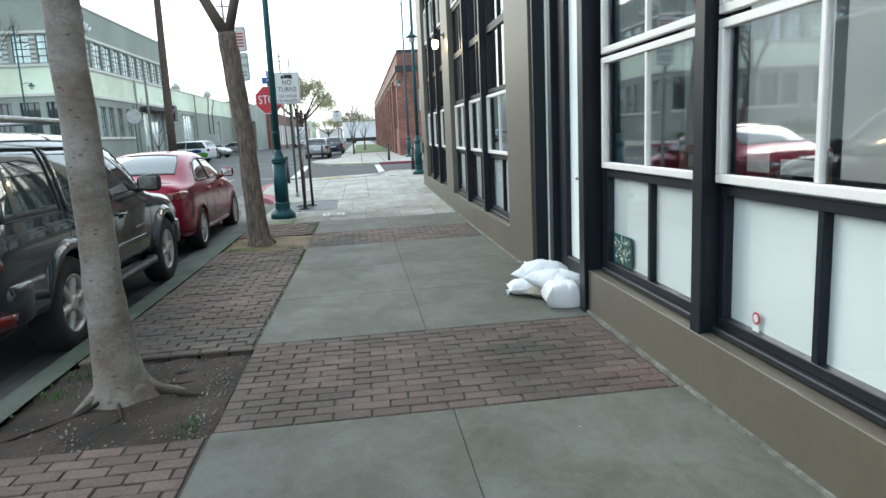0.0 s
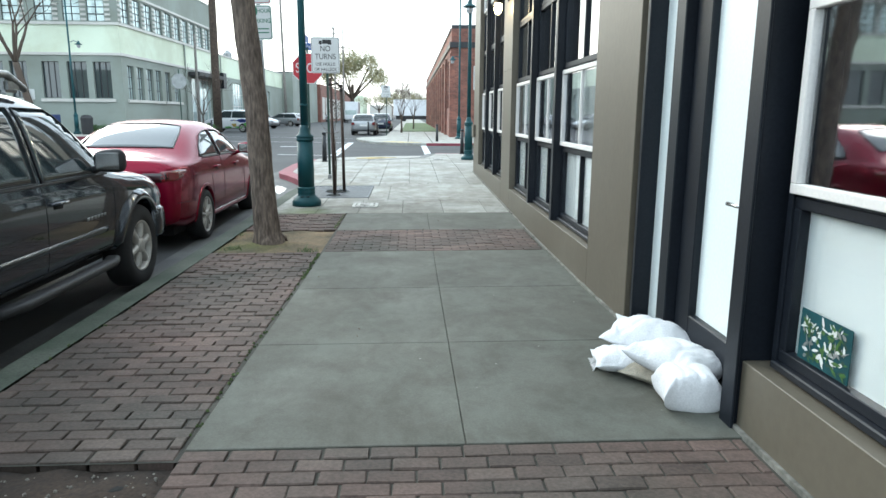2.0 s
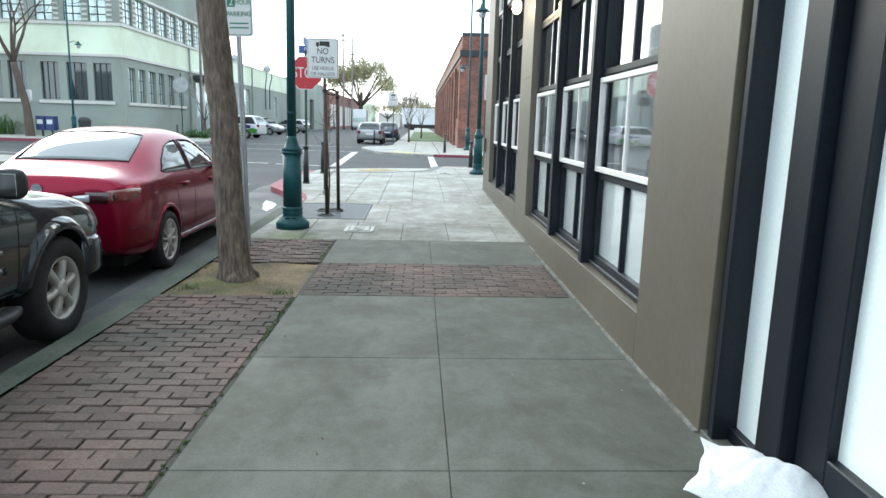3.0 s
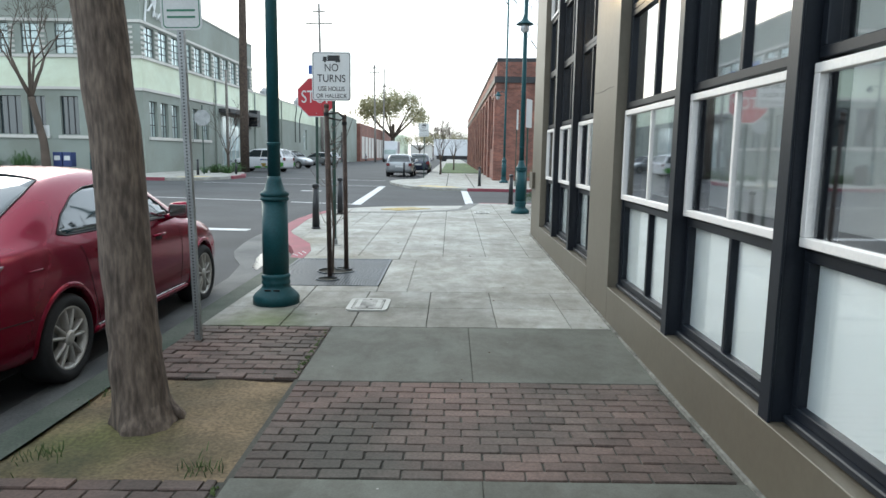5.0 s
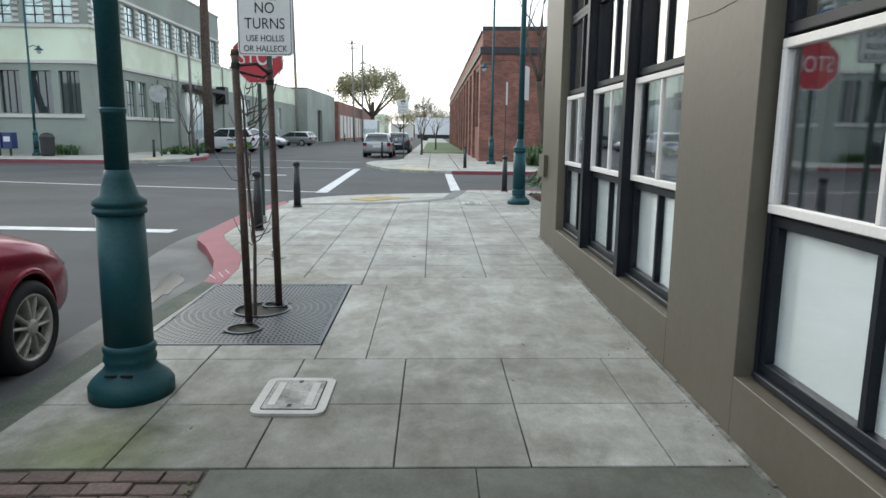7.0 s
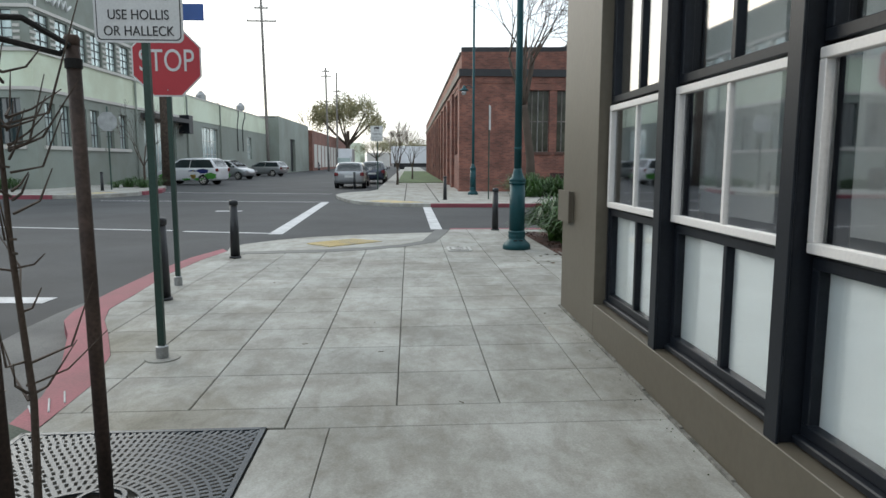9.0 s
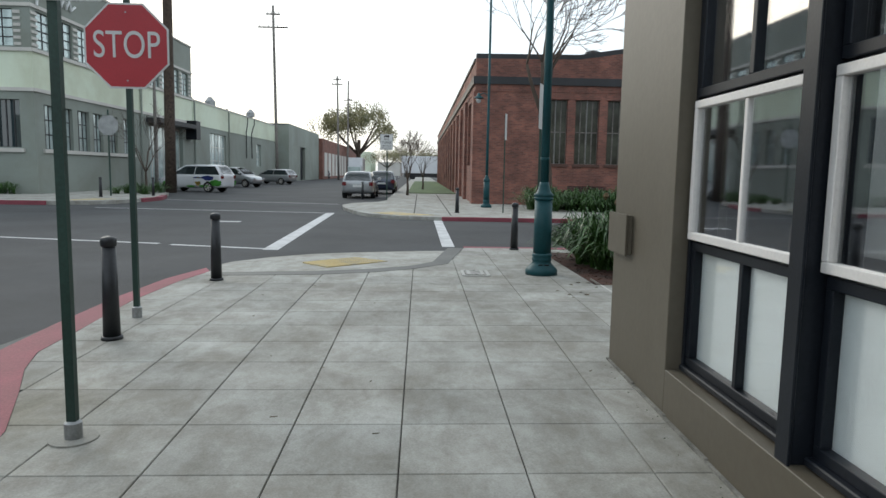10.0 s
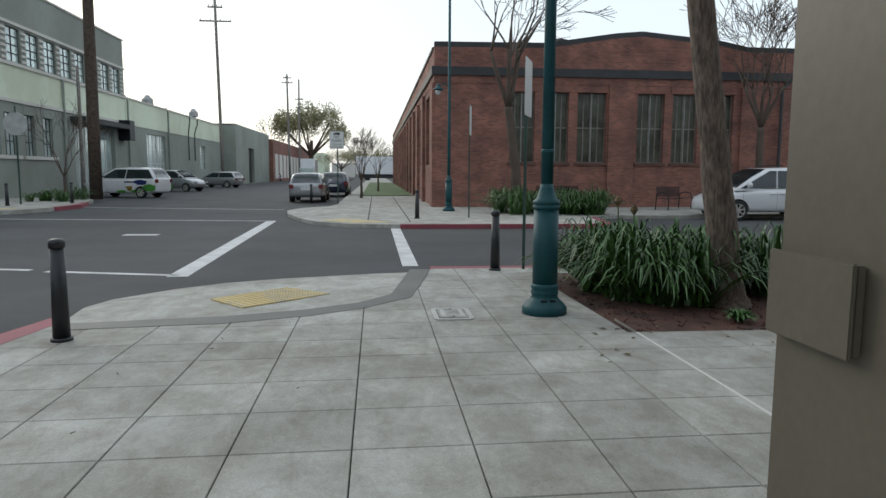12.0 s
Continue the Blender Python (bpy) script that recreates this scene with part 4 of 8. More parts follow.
def line(pts, w, label="white road line"):
    bm = B()
    for (a, b), (c, d) in zip(pts, pts[1:]):
        n = Vector((b - d, c - a)).normalized() * w / 2
        k = max(1, int(math.hypot(c - a, d - b) / 1.5))
        for i in range(k):
            p = (a + (c - a) * i / k, b + (d - b) * i / k)
            q = (a + (c - a) * (i + 1) / k, b + (d - b) * (i + 1) / k)
            v = [bm.verts.new((x, y, RD(x, y) + 0.006)) for x, y in ((p[0] - n.x, p[1] - n.y), (p[0] + n.x, p[1] + n.y), (q[0] + n.x, q[1] + n.y), (q[0] - n.x, q[1] - n.y))]
            f = bm.faces.new(v)
            if f.normal.z < 0:
                f.normal_flip()
    bm.normal_update()
    for f in bm.faces:
        if f.normal.z < 0:
            f.normal_flip()
    tagged(part("road_line", bm, "paint"), label, "", "", "structure")


line([(-8.47, 27.94), (-4.97, 27.16)], 0.14)
line([(-16.5, 30.0), (-8.47, 27.94)], 0.14)
line([(-4.68, 27.0), (-2.6, 26.48)], 0.14)
line([(-2.6, 26.35), (-2.93, 37.4)], 0.3, "wide white crossing line")
line([(0.80, 27.25), (0.77, 35.4)], 0.26, "wide white crossing line")
line([(-11.6, 38.6), (-2.8, 37.5)], 0.13)
line([(-12.8, 45.9), (-3.4, 43.8)], 0.13)
line([(-9.5, 20.3), (-3.85, 19.9)], 0.30, "white stop line")
line([(-5.7, 33.0), (-4.9, 33.0)], 0.35, "worn white road mark")


# ---- street furniture ----
def street_lamp(x, y, z, h, label, r=1.0, arm=None, group="teal street lamps"):
    t = thing("street_lamp", (x, y, z), 0, label, "street lamp", group)
    part("base", lathe(B(), [(0.235 * r, 0), (0.235 * r, 0.07), (0.215 * r, 0.10), (0.15 * r, 0.16), (0.135 * r, 0.19), (0.145 * r, 0.21), (0.145 * r, 0.23), (0.135 * r, 0.25), (0.145 * r, 0.27), (0.145 * r, 0.29), (0.132 * r, 0.31)], 28), "teal", t, smooth=True)
    part("pedestal", lathe(B(), [(0.132 * r, 0.31), (0.128 * r, 1.05)], 28), "teal", t, smooth=True)
    part("collar", lathe(B(), [(0.120 * r, 1.05), (0.142 * r, 1.06), (0.142 * r, 1.085), (0.128 * r, 1.095), (0.142 * r, 1.105), (0.142 * r, 1.13), (0.105 * r, 1.16), (0.075 * r, 1.25), (0.066 * r, 1.30)], 28), "teal", t, smooth=True)
    part("shaft", lathe(B(), [(0.064 * r, 1.28), (0.058 * r, 3.0), (0.045 * r, h)], 20), "teal", t, smooth=True)
    # Black bars paint the shade of the two dents in the base.
    for k in (-1, 1):
        part("base_slot", bbox(k * 0.045 - 0.032, k * 0.045 + 0.032, -0.168 * r, -0.150 * r, 0.15, 0.163, 0.002), "recess_black", t)
    part("seam_band", lathe(B(), [(0.062 * r, 1.60), (0.068 * r, 1.61), (0.068 * r, 1.63), (0.060 * r, 1.64)], 20), "teal", t)
    if arm:
        ax, az = arm
        part("arm", tube(B(), [(0, 0, az), (ax * 0.5, 0, az + 0.12), (ax, 0, az + 0.02)], [0.02] * 3, 8), "teal", t, smooth=True)
        hd = part("lantern_hood", lathe(B(), [(0.03, 0.12), (0.05, 0.08), (0.08, 0.0), (0.20, -0.08), (0.21, -0.10), (0.05, -0.085)], 20, (ax, 0, az)), "teal", t, smooth=True)
        part("globe", lathe(B(), [(0.09, -0.09), (0.11, -0.16), (0.09, -0.25), (0.03, -0.29)], 16, (ax, 0, az)), "lclear", hd, "clear lamp globe", smooth=True)
    return t


street_lamp(-1.56, 13.2, 0.02, 6.2, "tall teal street lamp with a stout pedestal on the damp pavement", 1.0)
street_lamp(1.93, 23.0, 0.135, 6.5, "tall teal street lamp at the corner of the planting bed", 0.95, (-0.02, 4.6))
street_lamp(2.9, 41.0, 0.15, 9.5, "teal street lamp before the brick building", 0.95, (-0.4, 4.45))
street_lamp(-19.95, 44.3, 0.19, 8.7, "teal street lamp before the green office", 0.95, (0.55, 5.3))
street_lamp(-30.0, 44.3, 0.19, 9.0, "teal street lamp before the green office", 0.95)


def bollard(x, y, z, h=0.87):
    t = thing("bollard", (x, y, z), 0, "black tapered steel bollard with a capped top, scuffed", "bollard", "black bollards")
    part("foot", lathe(B(), [(0.088, 0), (0.085, 0.025), (0.072, 0.03)], 24), "boll", t, smooth=True)
    part("shaft", lathe(B(), [(0.070, 0.03), (0.056, h - 0.09)], 24), "boll", t, smooth=True)
    part("cap", lathe(B(), [(0.056, h - 0.085), (0.064, h - 0.078), (0.065, h - 0.035), (0.060, h - 0.018), (0.045, h - 0.008), (0.01, h)], 24), "boll", t, smooth=True)


for x, y in ((-2.37, 19.3), (-2.40, 22.33), (1.96, 26.0)):
    bollard(x, y, G(x, y))
for x, y, z in ((1.5, 37.0, 0.15), (-2.6, 46.8, 0.15), (-13.9, 44.0, 0.19), (-12.5, 46.3, 0.19), (-24.6, 41.5, 0.19)):
    bollard(x, y, z)


def panel_sign(parent, name, x, z, w, h, y, border="ink", face="signw", r=0.04, n=5):
    """A rounded sheet that faces -y with a thin border."""
    def rounded(w, h, r):
        return [(cx * (w / 2 - r) + r * math.cos(a + q), cz * (h / 2 - r) + r * math.sin(a + q)) for cx, cz, a in ((1, 1, 0), (-1, 1, math.pi / 2), (-1, -1, math.pi), (1, -1, 1.5 * math.pi)) for q in [math.pi / 2 * k / n for k in range(n + 1)]]
    def plate(w, h, r, y0, y1, m, nm, par):
        bm = B()
        o = rounded(w, h, r)
        a = [bm.verts.new((x + p, y0, z + q)) for p, q in o]
        b = [bm.verts.new((x + p, y1, z + q)) for p, q in o]
        bm.faces.new(a)
        bm.faces.new(b[::-1])
        for i in range(len(o)):
            j = (i + 1) % len(o)
            bm.faces.new((a[j], a[i], b[i], b[j]))
        bmesh.ops.recalc_face_normals(bm, faces=bm.faces[:])
        return part(nm, bm, m, par)
    p = plate(w, h, r, y, y + 0.004, "galv", name, parent)
    plate(w, h, r, y - 0.002, y, face, "face", p)
    plate(w - 0.03, h - 0.03, r * 0.8, y - 0.003, y - 0.002, border, "border", p)
    plate(w - 0.045, h - 0.045, r * 0.75, y - 0.004, y - 0.003, face, "face", p)
    return p


def perforated(h, w=0.05):
    bm = box(B(), -w / 2, w / 2, -w / 2, w / 2, 0, h)
    return bm


def holes(parent, h, w, m="ink"):
    bm = B()
    for k in range(int(h / 0.0254 / 1.0)):
        z = 0.05 + k * 0.0254
        if z > h - 0.03:
            break
        box(bm, -0.006, 0.006, -w / 2 - 0.0012, -w / 2 + 0.001, z, z + 0.011)
    ob = part("holes", bm, m, parent)
    return tagged(ob, "row of punched holes", "", "", "stuff")


def no_turns(x, y, z, zs, foot=True, big=True, cat="road sign"):
    t = thing("no_turns_sign", (x, y, z), 0, "white NO TURNS lorry sign on a dark green post", cat)
    part("post", box(B(), -0.025, 0.025, -0.02, 0.02, 0, zs + 0.36), "sgreen", t)
    if foot:
        part("foot", lathe(B(), [(0.045, 0), (0.045, 0.09), (0.03, 0.10)], 14), "galv", t, "worn steel sleeve")
        part("footing", lathe(B(), [(0.13, -0.05), (0.125, 0.005)], 18), "slab_new", t)
    p = panel_sign(t, "panel", -0.03, zs, 0.61, 0.75, -0.028)
    lorry = [box(B(), -0.09, 0.10, -0.0345, -0.0325, zs + 0.25, zs + 0.32), box(B(), -0.16, -0.10, -0.0345, -0.0325, zs + 0.245, zs + 0.30),
             box(B(), -0.17, 0.11, -0.0345, -0.0325, zs + 0.235, zs + 0.25)]
    for bm in lorry:
        part("symbol", bm, "ink", p)
    for q in (-0.13, 0.05, 0.09):
        part("symbol", lathe(B(), [(0.018, -0.035), (0.018, -0.032)], 12, (q, 0, zs + 0.232), "y"), "ink", p)
    for s, zz, k in (("NO", 0.13, 0.165), ("TURNS", -0.035, 0.165), ("USE HOLLIS", -0.19, 0.095), ("OR HALLECK", -0.30, 0.095)):
        words("lettering", s, k, "ink", p, (-0.03, -0.034, zs + zz), 0.86)
    return t


no_turns(-1.65, 17.23, 0.08, 2.66)
no_turns(-1.4, 46.4, 0.15, 2.78, False)

st = thing("stop_sign", (-2.49, 20.10, 0.11), 0, "red octagonal STOP sign with a blue street-name plate on top", "road sign")
part("post", box(B(), -0.025, 0.025, -0.02, 0.02, 0, 3.05), "sgreen", st)
part("foot", lathe(B(), [(0.045, 0), (0.045, 0.10), (0.03, 0.11)], 14), "galv", st, "worn steel sleeve")


def octagon(parent, z, r, y0, y1, m, nm):
    bm = B()
    o = [(r * math.cos(math.pi / 8 + k * math.pi / 4), r * math.sin(math.pi / 8 + k * math.pi / 4)) for k in range(8)]
    a = [bm.verts.new((p, y0, z + q)) for p, q in o]
    b = [bm.verts.new((p, y1, z + q)) for p, q in o]
    bm.faces.new(a)
    bm.faces.new(b[::-1])
    for i in range(8):
        bm.faces.new((a[(i + 1) % 8], a[i], b[i], b[(i + 1) % 8]))
    bmesh.ops.recalc_face_normals(bm, faces=bm.faces[:])
    return part(nm, bm, m, parent)


R8 = 0.381 / math.cos(math.pi / 8)
pn = octagon(st, 2.53, R8, -0.026, -0.021, "galv", "panel")
octagon(pn, 2.53, R8, -0.028, -0.026, "signw", "face")
octagon(pn, 2.53, R8 * 0.955, -0.030, -0.028, "signr", "face")
words("lettering", "STOP", 0.345, "signw", pn, (0.0, -0.032, 2.53), 0.74, 1.0)
for z in (2.22, 2.83):
    part("bolt", lathe(B(), [(0.008, -0.034), (0.008, -0.029)], 8, (0, 0, z), "y"), "galv", pn)
nm = part("name_plate", bbox(-0.16, 0.42, -0.005, 0.005, 2.98, 3.16, 0.001), "signb", st, "blue street-name plate")
words("lettering", "Park", 0.13, "signw", nm, (0.08, -0.008, 3.07))
nm2 = part("name_plate", bbox(-0.005, 0.005, -0.30, 0.30, 3.16, 3.34, 0.001), "signb", st, "blue street-name plate")

pk = thing("parking_sign", (-1.86, 11.84, 0.0), 0, "leaning galvanised perforated post with a 2 HOUR PARKING sign", "road sign")
pk.matrix_world = pose(-1.86, 11.84, 0.0, 0, -1.2, 0)
ps = part("post", perforated(3.35, 0.05), "galv", pk)
holes(ps, 3.3, 0.05)
pp = panel_sign(pk, "panel", 0.02, 2.72, 0.32, 0.46, -0.03, "signg")
part("number_patch", box(B(), -0.11, -0.02, -0.0355, -0.034, 2.82, 2.92), "signg", pp)
words("lettering", "2", 0.11, "signw", pp, (-0.065, -0.038, 2.87))
words("lettering", "HOUR", 0.075, "signg", pp, (0.07, -0.036, 2.87), 0.85)
words("lettering", "PARKING", 0.08, "signg", pp, (0.02, -0.036, 2.74), 0.85)
for q in range(2):
    part("text_bar", box(B(), -0.09, 0.13, -0.0365, -0.0355, 2.58 + q * 0.05, 2.595 + q * 0.05), "signg", pp)
pq = panel_sign(pk, "panel", 0.02, 3.16, 0.32, 0.40, -0.03, "signr")
for q in range(5):
    part("text_bar", box(B(), -0.09, 0.13, -0.0365, -0.0355, 3.04 + q * 0.05, 3.062 + q * 0.05), "signr", pq)


def edge_sign(x, y, z, zs, rz, label, w=0.30, h=0.75, m="sgreen"):
    t = thing("road_sign", (x, y, z), rz, label, "road sign")
    part("post", box(B(), -0.02, 0.02, -0.02, 0.02, 0, zs + h / 2), m, t)
    panel_sign(t, "panel", 0, zs, w, h, -0.028, "signw")


edge_sign(2.40, 26.1, 0.13, 2.62, 68, "white road sign seen nearly edge on, on a slim dark post", 0.61, 0.8)
edge_sign(3.15, 37.4, 0.15, 3.0, 75, "white road sign seen nearly edge on, on a slim dark post", 0.45, 0.9)
edge_sign(-22.0, 43.5, 0.19, 2.3, 0, "small white parking sign on a slim post", 0.45, 0.6)
s8 = thing("back_of_stop_sign", (-14.0, 45.2, 0.19), 0, "grey back of an octagonal road sign on a leaning post", "road sign")
part("post", box(B(), -0.03, 0.03, -0.02, 0.02, 0, 3.9), "sgreen", s8)
octagon(s8, 3.2, 0.48, -0.03, -0.02, "galv", "panel")

# timber poles
def pole(x, y, z, h, r, lean, label, arms=(), m="polegrey"):
    t = thing("utility_pole", (x, y, z), 0, label, "utility pole", "utility poles")
    part("shaft", tube(B(), [(lean * k / 4, 0, h * k / 4) for k in range(5)], [r * (1 - 0.07 * k) for k in range(5)], 14), m, t, smooth=True)
    for az, w in arms:
        c = part("crossarm", box(B(), lean - w / 2, lean + w / 2, -0.06, 0.06, az, az + 0.12), "wood", t)
        for k in range(4):
            part("insulator", lathe(B(), [(0.05, 0), (0.03, 0.06), (0.05, 0.12), (0.03, 0.2)], 8, (lean - w / 2 + 0.1 + k * (w - 0.2) / 3, 0, az + 0.12)), "galv", c)
    return t


pole(-13.55, 51.5, 0.15, 14.5, 0.30, 0.1, "thick weathered timber utility pole by the green office", (), "wood")
pole(-14.7, 85.0, 0.05, 18.0, 0.17, -0.3, "tall utility pole with cross arms", ((15.8, 3.0), (17.1, 1.4)))
pole(-12.3, 118, 0.05, 15.6, 0.17, -0.2, "tall utility pole with cross arms", ((14.3, 1.6), (15.0, 1.2)))
pole(-12.0, 128, 0.05, 16.2, 0.17, 0.1, "tall utility pole with cross arms", ((13.0, 1.4),))
pole(-16.8, 58.0, 0.05, 7.5, 0.12, 0.0, "short slim service pole")


# ---- cars ----
def car(name, label, at, rz, L, W, H, wb, fo, wr, st, gh, paint, extras):
    """A car facing +y, its tail at the origin. st: stations (y, half width, sill z, belt z, top z). gh: greenhouse
    (tail base, tail top, front top, front base, belt, roof z, half width low, half width high)."""
    t = thing(name, at, rz, label, "car")
    bm = B()
    rings = []
    for y, hw, z0, zb, zt in st:
        pts = [(0, z0), (hw * 0.80, z0), (hw * 0.95, z0 + 0.04), (hw * 0.99, z0 + (zb - z0) * 0.35), (hw, z0 + (zb - z0) * 0.72), (hw * 0.975, zb), (hw * 0.88, zb + (zt - zb) * 0.7), (hw * 0.6, zt), (0, zt + 0.015)]
        pts = pts + [(-a, b) for a, b in pts[-2:0:-1]]
        rings.append([bm.verts.new((a, y, b)) for a, b in pts])
    n = len(rings[0])
    for a, b in zip(rings, rings[1:]):
        for i in range(n):
            bm.faces.new((a[i], b[i], b[(i + 1) % n], a[(i + 1) % n]))
    bm.faces.new(rings[0])
    bm.faces.new(rings[-1][::-1])
    bmesh.ops.recalc_face_normals(bm, faces=bm.faces[:])
    me = bpy.data.meshes.new("body")
    bm.to_mesh(me)
    bm.free()
    tmp = new("tmp", me)
    sub = tmp.modifiers.new("s", "SUBSURF")
    sub.levels = 2
    fy, ry = L - fo, L - fo - wb
    cutters = []
    for y in (fy, ry):
        cb = lathe(B(), [(wr * 1.13, -W), (wr * 1.13, W)], 40, (0, y, wr * 1.02), "x")
        bmesh.ops.recalc_face_normals(cb, faces=cb.faces[:])
        cm = bpy.data.meshes.new("cutter")
        cb.to_mesh(cm)
        cb.free()
        co = new("cutter", cm)
        co.matrix_world = Matrix.Identity(4)
        cutters.append(co)
        bo = tmp.modifiers.new("b", "BOOLEAN")
        bo.object, bo.operation, bo.solver = co, "DIFFERENCE", "EXACT"
    bpy.context.view_layer.update()
    res = bpy.data.meshes.new_from_object(tmp.evaluated_get(bpy.context.evaluated_depsgraph_get()))
    for o in [tmp] + cutters:
        bpy.data.objects.remove(o)
    res.materials.clear()
    res.materials.append(M[paint])
    for p in res.polygons:
        p.material_index = 0
    b8 = B()
    b8.from_mesh(res)
    for e in b8.edges:
        e.smooth = e.is_manifold and len(e.link_faces) == 2 and e.calc_face_angle(0) < radians(38)
    for f in b8.faces:
        f.smooth = True
    b8.to_mesh(res)
    b8.free()
    body = new("body", res)
    body.parent = t
    tree = BVHTree.FromPolygons([v.co for v in res.vertices], [tuple(p.vertices) for p in res.polygons])

    def skin(y, z, s):
        hit = tree.ray_cast(Vector((s * W, y, z)), Vector((-s, 0, 0)))[0]
        return hit.x if hit and abs(hit.x) > W * 0.3 else s * W / 2

    for y in (fy, ry):
        for s in (-1, 1):
            arc = []
            for k in range(25):
                a = radians(2 + 176 * k / 24)
                py, pz = y + math.cos(a) * wr * 1.15, wr * 1.02 + math.sin(a) * wr * 1.15
                arc.append((skin(py + math.cos(a) * 0.03, pz + 0.03, s) - s * 0.012, py, pz))
            part("wheel_arch", tube(B(), arc, [extras.get("flare", 0.018)] * 25, 8), extras.get("flare_m", paint), t, smooth=True)
    part("underbody", box(B(), -W / 2 + 0.2, W / 2 - 0.2, 0.35, L - 0.35, st[3][2] + 0.03, st[3][2] + 0.5), "recess_black", t)
    # cabin
    a, b, c, d, zb, zr, wl, wh = gh
    side_x = lambda z: wl + (wh - wl) * (z - zb) / (zr - zb)
    prof = [(a, zb + 0.012), (a + (b - a) * 0.5, zb + (zr - zb) * 0.60), (b, zr - 0.035), (b + (c - b) * 0.3, zr), (b + (c - b) * 0.6, zr + 0.01), (c, zr - 0.03), (c + (d - c) * 0.5, zb + (zr - zb) * 0.57), (d, zb + 0.012)]
    bm = B()
    rings = []
    for y, z in prof:
        zc = max(z - 0.07, zb)
        half = [(side_x(zb) + 0.0, zb - 0.06), (side_x(zc), zc), (side_x(z) * 0.965, z - 0.022 if z > zb + 0.1 else z - 0.002), (side_x(z) * 0.82, z), (side_x(z) * 0.4, z + 0.022)]
        pts = half + [(-p, q) for p, q in half[::-1]]
        rings.append([bm.verts.new((p, y, q)) for p, q in pts])
    for p, q in zip(rings, rings[1:]):
        for i in range(9):
            bm.faces.new((p[i], p[i + 1], q[i + 1], q[i]))
    bm.faces.new(rings[0])
    bm.faces.new(rings[-1][::-1])
    bmesh.ops.recalc_face_normals(bm, faces=bm.faces[:])
    part("roof", bm, paint, t, smooth=True)

    def quad(nm, P, m, th=0.006):
        bm = B()
        v = [bm.verts.new(p) for p in P]
        bm.faces.new(v)
        bmesh.ops.solidify(bm, geom=bm.faces[:], thickness=th)
        bmesh.ops.recalc_face_normals(bm, faces=bm.faces[:])
        return part(nm, bm, m, t)

    def screen(nm, i0, i1, i2, s0, s1):
        """Front or rear glass laid 8 mm proud over three stations."""
        bm = B()
        rows = []
        for k, i in enumerate((i0, i1, i2)):
            y, z = prof[i]
            inset = (0.09, 0.06, 0.085)[k]
            if k == 0:
                y, z = y + (prof[i1][0] - y) * 0.06, z + (prof[i1][1] - z) * 0.06
            if k == 2:
                y, z = y + (prof[i1][0] - y) * 0.10, z + (prof[i1][1] - z) * 0.10
            w = side_x(z) - inset
            rows.append([bm.verts.new((w * u, y + s0 * 0.006, z + 0.012 + (0.020 if k else 0.012) * (1 - u * u))) for u in (-1, -0.82, -0.4, 0, 0.4, 0.82, 1)])
        for p, q in zip(rows, rows[1:]):
            for j in range(6):
                bm.faces.new((p[j], p[j + 1], q[j + 1], q[j]))
        bmesh.ops.solidify(bm, geom=bm.faces[:], thickness=0.004)
        bmesh.ops.recalc_face_normals(bm, faces=bm.faces[:])
        return part(nm, bm, "carglass", t, smooth=True)

    screen("rear_window", 0, 1, 2, -1, 0)
    screen("windscreen", 7, 6, 5, 1, 0)
    z1 = zr - 0.10
    stops = [a] + list(extras.get("mid", ())) + [d]
    for s in (-1, 1):
        for p, q in zip(stops, stops[1:]):
            top0 = max(p - 0.06, b) if p != a else b
            top1 = min(q - 0.06, c) if q != d else c
            e0, e1 = (0.12 if p == a else 0.03), (0.10 if q == d else 0.03)
            lift = 0.010
            z0 = zb + 0.02
            quad("side_window", [(s * (side_x(z0) + lift), p + e0, z0), (s * (side_x(z0) + lift), q - e1, z0), (s * (side_x(z1) + lift), max(top1 - e1 * 0.6, top0 + 0.05), z1), (s * (side_x(z1) + lift), top0 + e0 * 0.6, z1)], "carglass", 0.008)
        ms = extras.get("mscale", 1.0)
        mx, my, mz = s * (W / 2 + 0.10 * ms), d - 0.34, zb + 0.13
        sp = B()
        bmesh.ops.create_uvsphere(sp, u_segments=20, v_segments=12, radius=1)
        for v in sp.verts:
            p = v.co
            v.co = Vector([math.copysign(abs(q) ** 0.65, q) for q in p])
            v.co = Vector((v.co.x * 0.105 * ms + mx, v.co.y * 0.075 * ms * (1.0 if v.co.y > 0 else 0.55) + my, v.co.z * 0.085 * ms * (1 - 0.18 * s * v.co.x * 0) + mz))
        m = part("mirror", sp, extras.get("mirror", paint), t, smooth=True)
        gp = lathe(B(), [(0.066 * ms, 0.0), (0.064 * ms, -0.003)], 20, (mx, my - 0.042 * ms, mz), "y")
        part("glass", gp, "chrome", m)
        part("stalk", tube(B(), [(s * (W / 2 - 0.08), my, zb - 0.01), (mx, my, mz - 0.05)], [0.035, 0.03], 8), extras.get("mirror", paint), m)
        for h in extras.get("handles", ()):
            zz = zb - 0.15
            part("door_handle", tube(B(), [(skin(h - 0.11, zz, s) - s * 0.01, h - 0.11, zz), (skin(h, zz, s) + s * 0.028, h - 0.07, zz), (skin(h, zz, s) + s * 0.028, h + 0.07, zz), (skin(h + 0.11, zz, s) - s * 0.01, h + 0.11, zz)], [0.017] * 4, 8), extras.get("handle_m", paint), t, smooth=True)
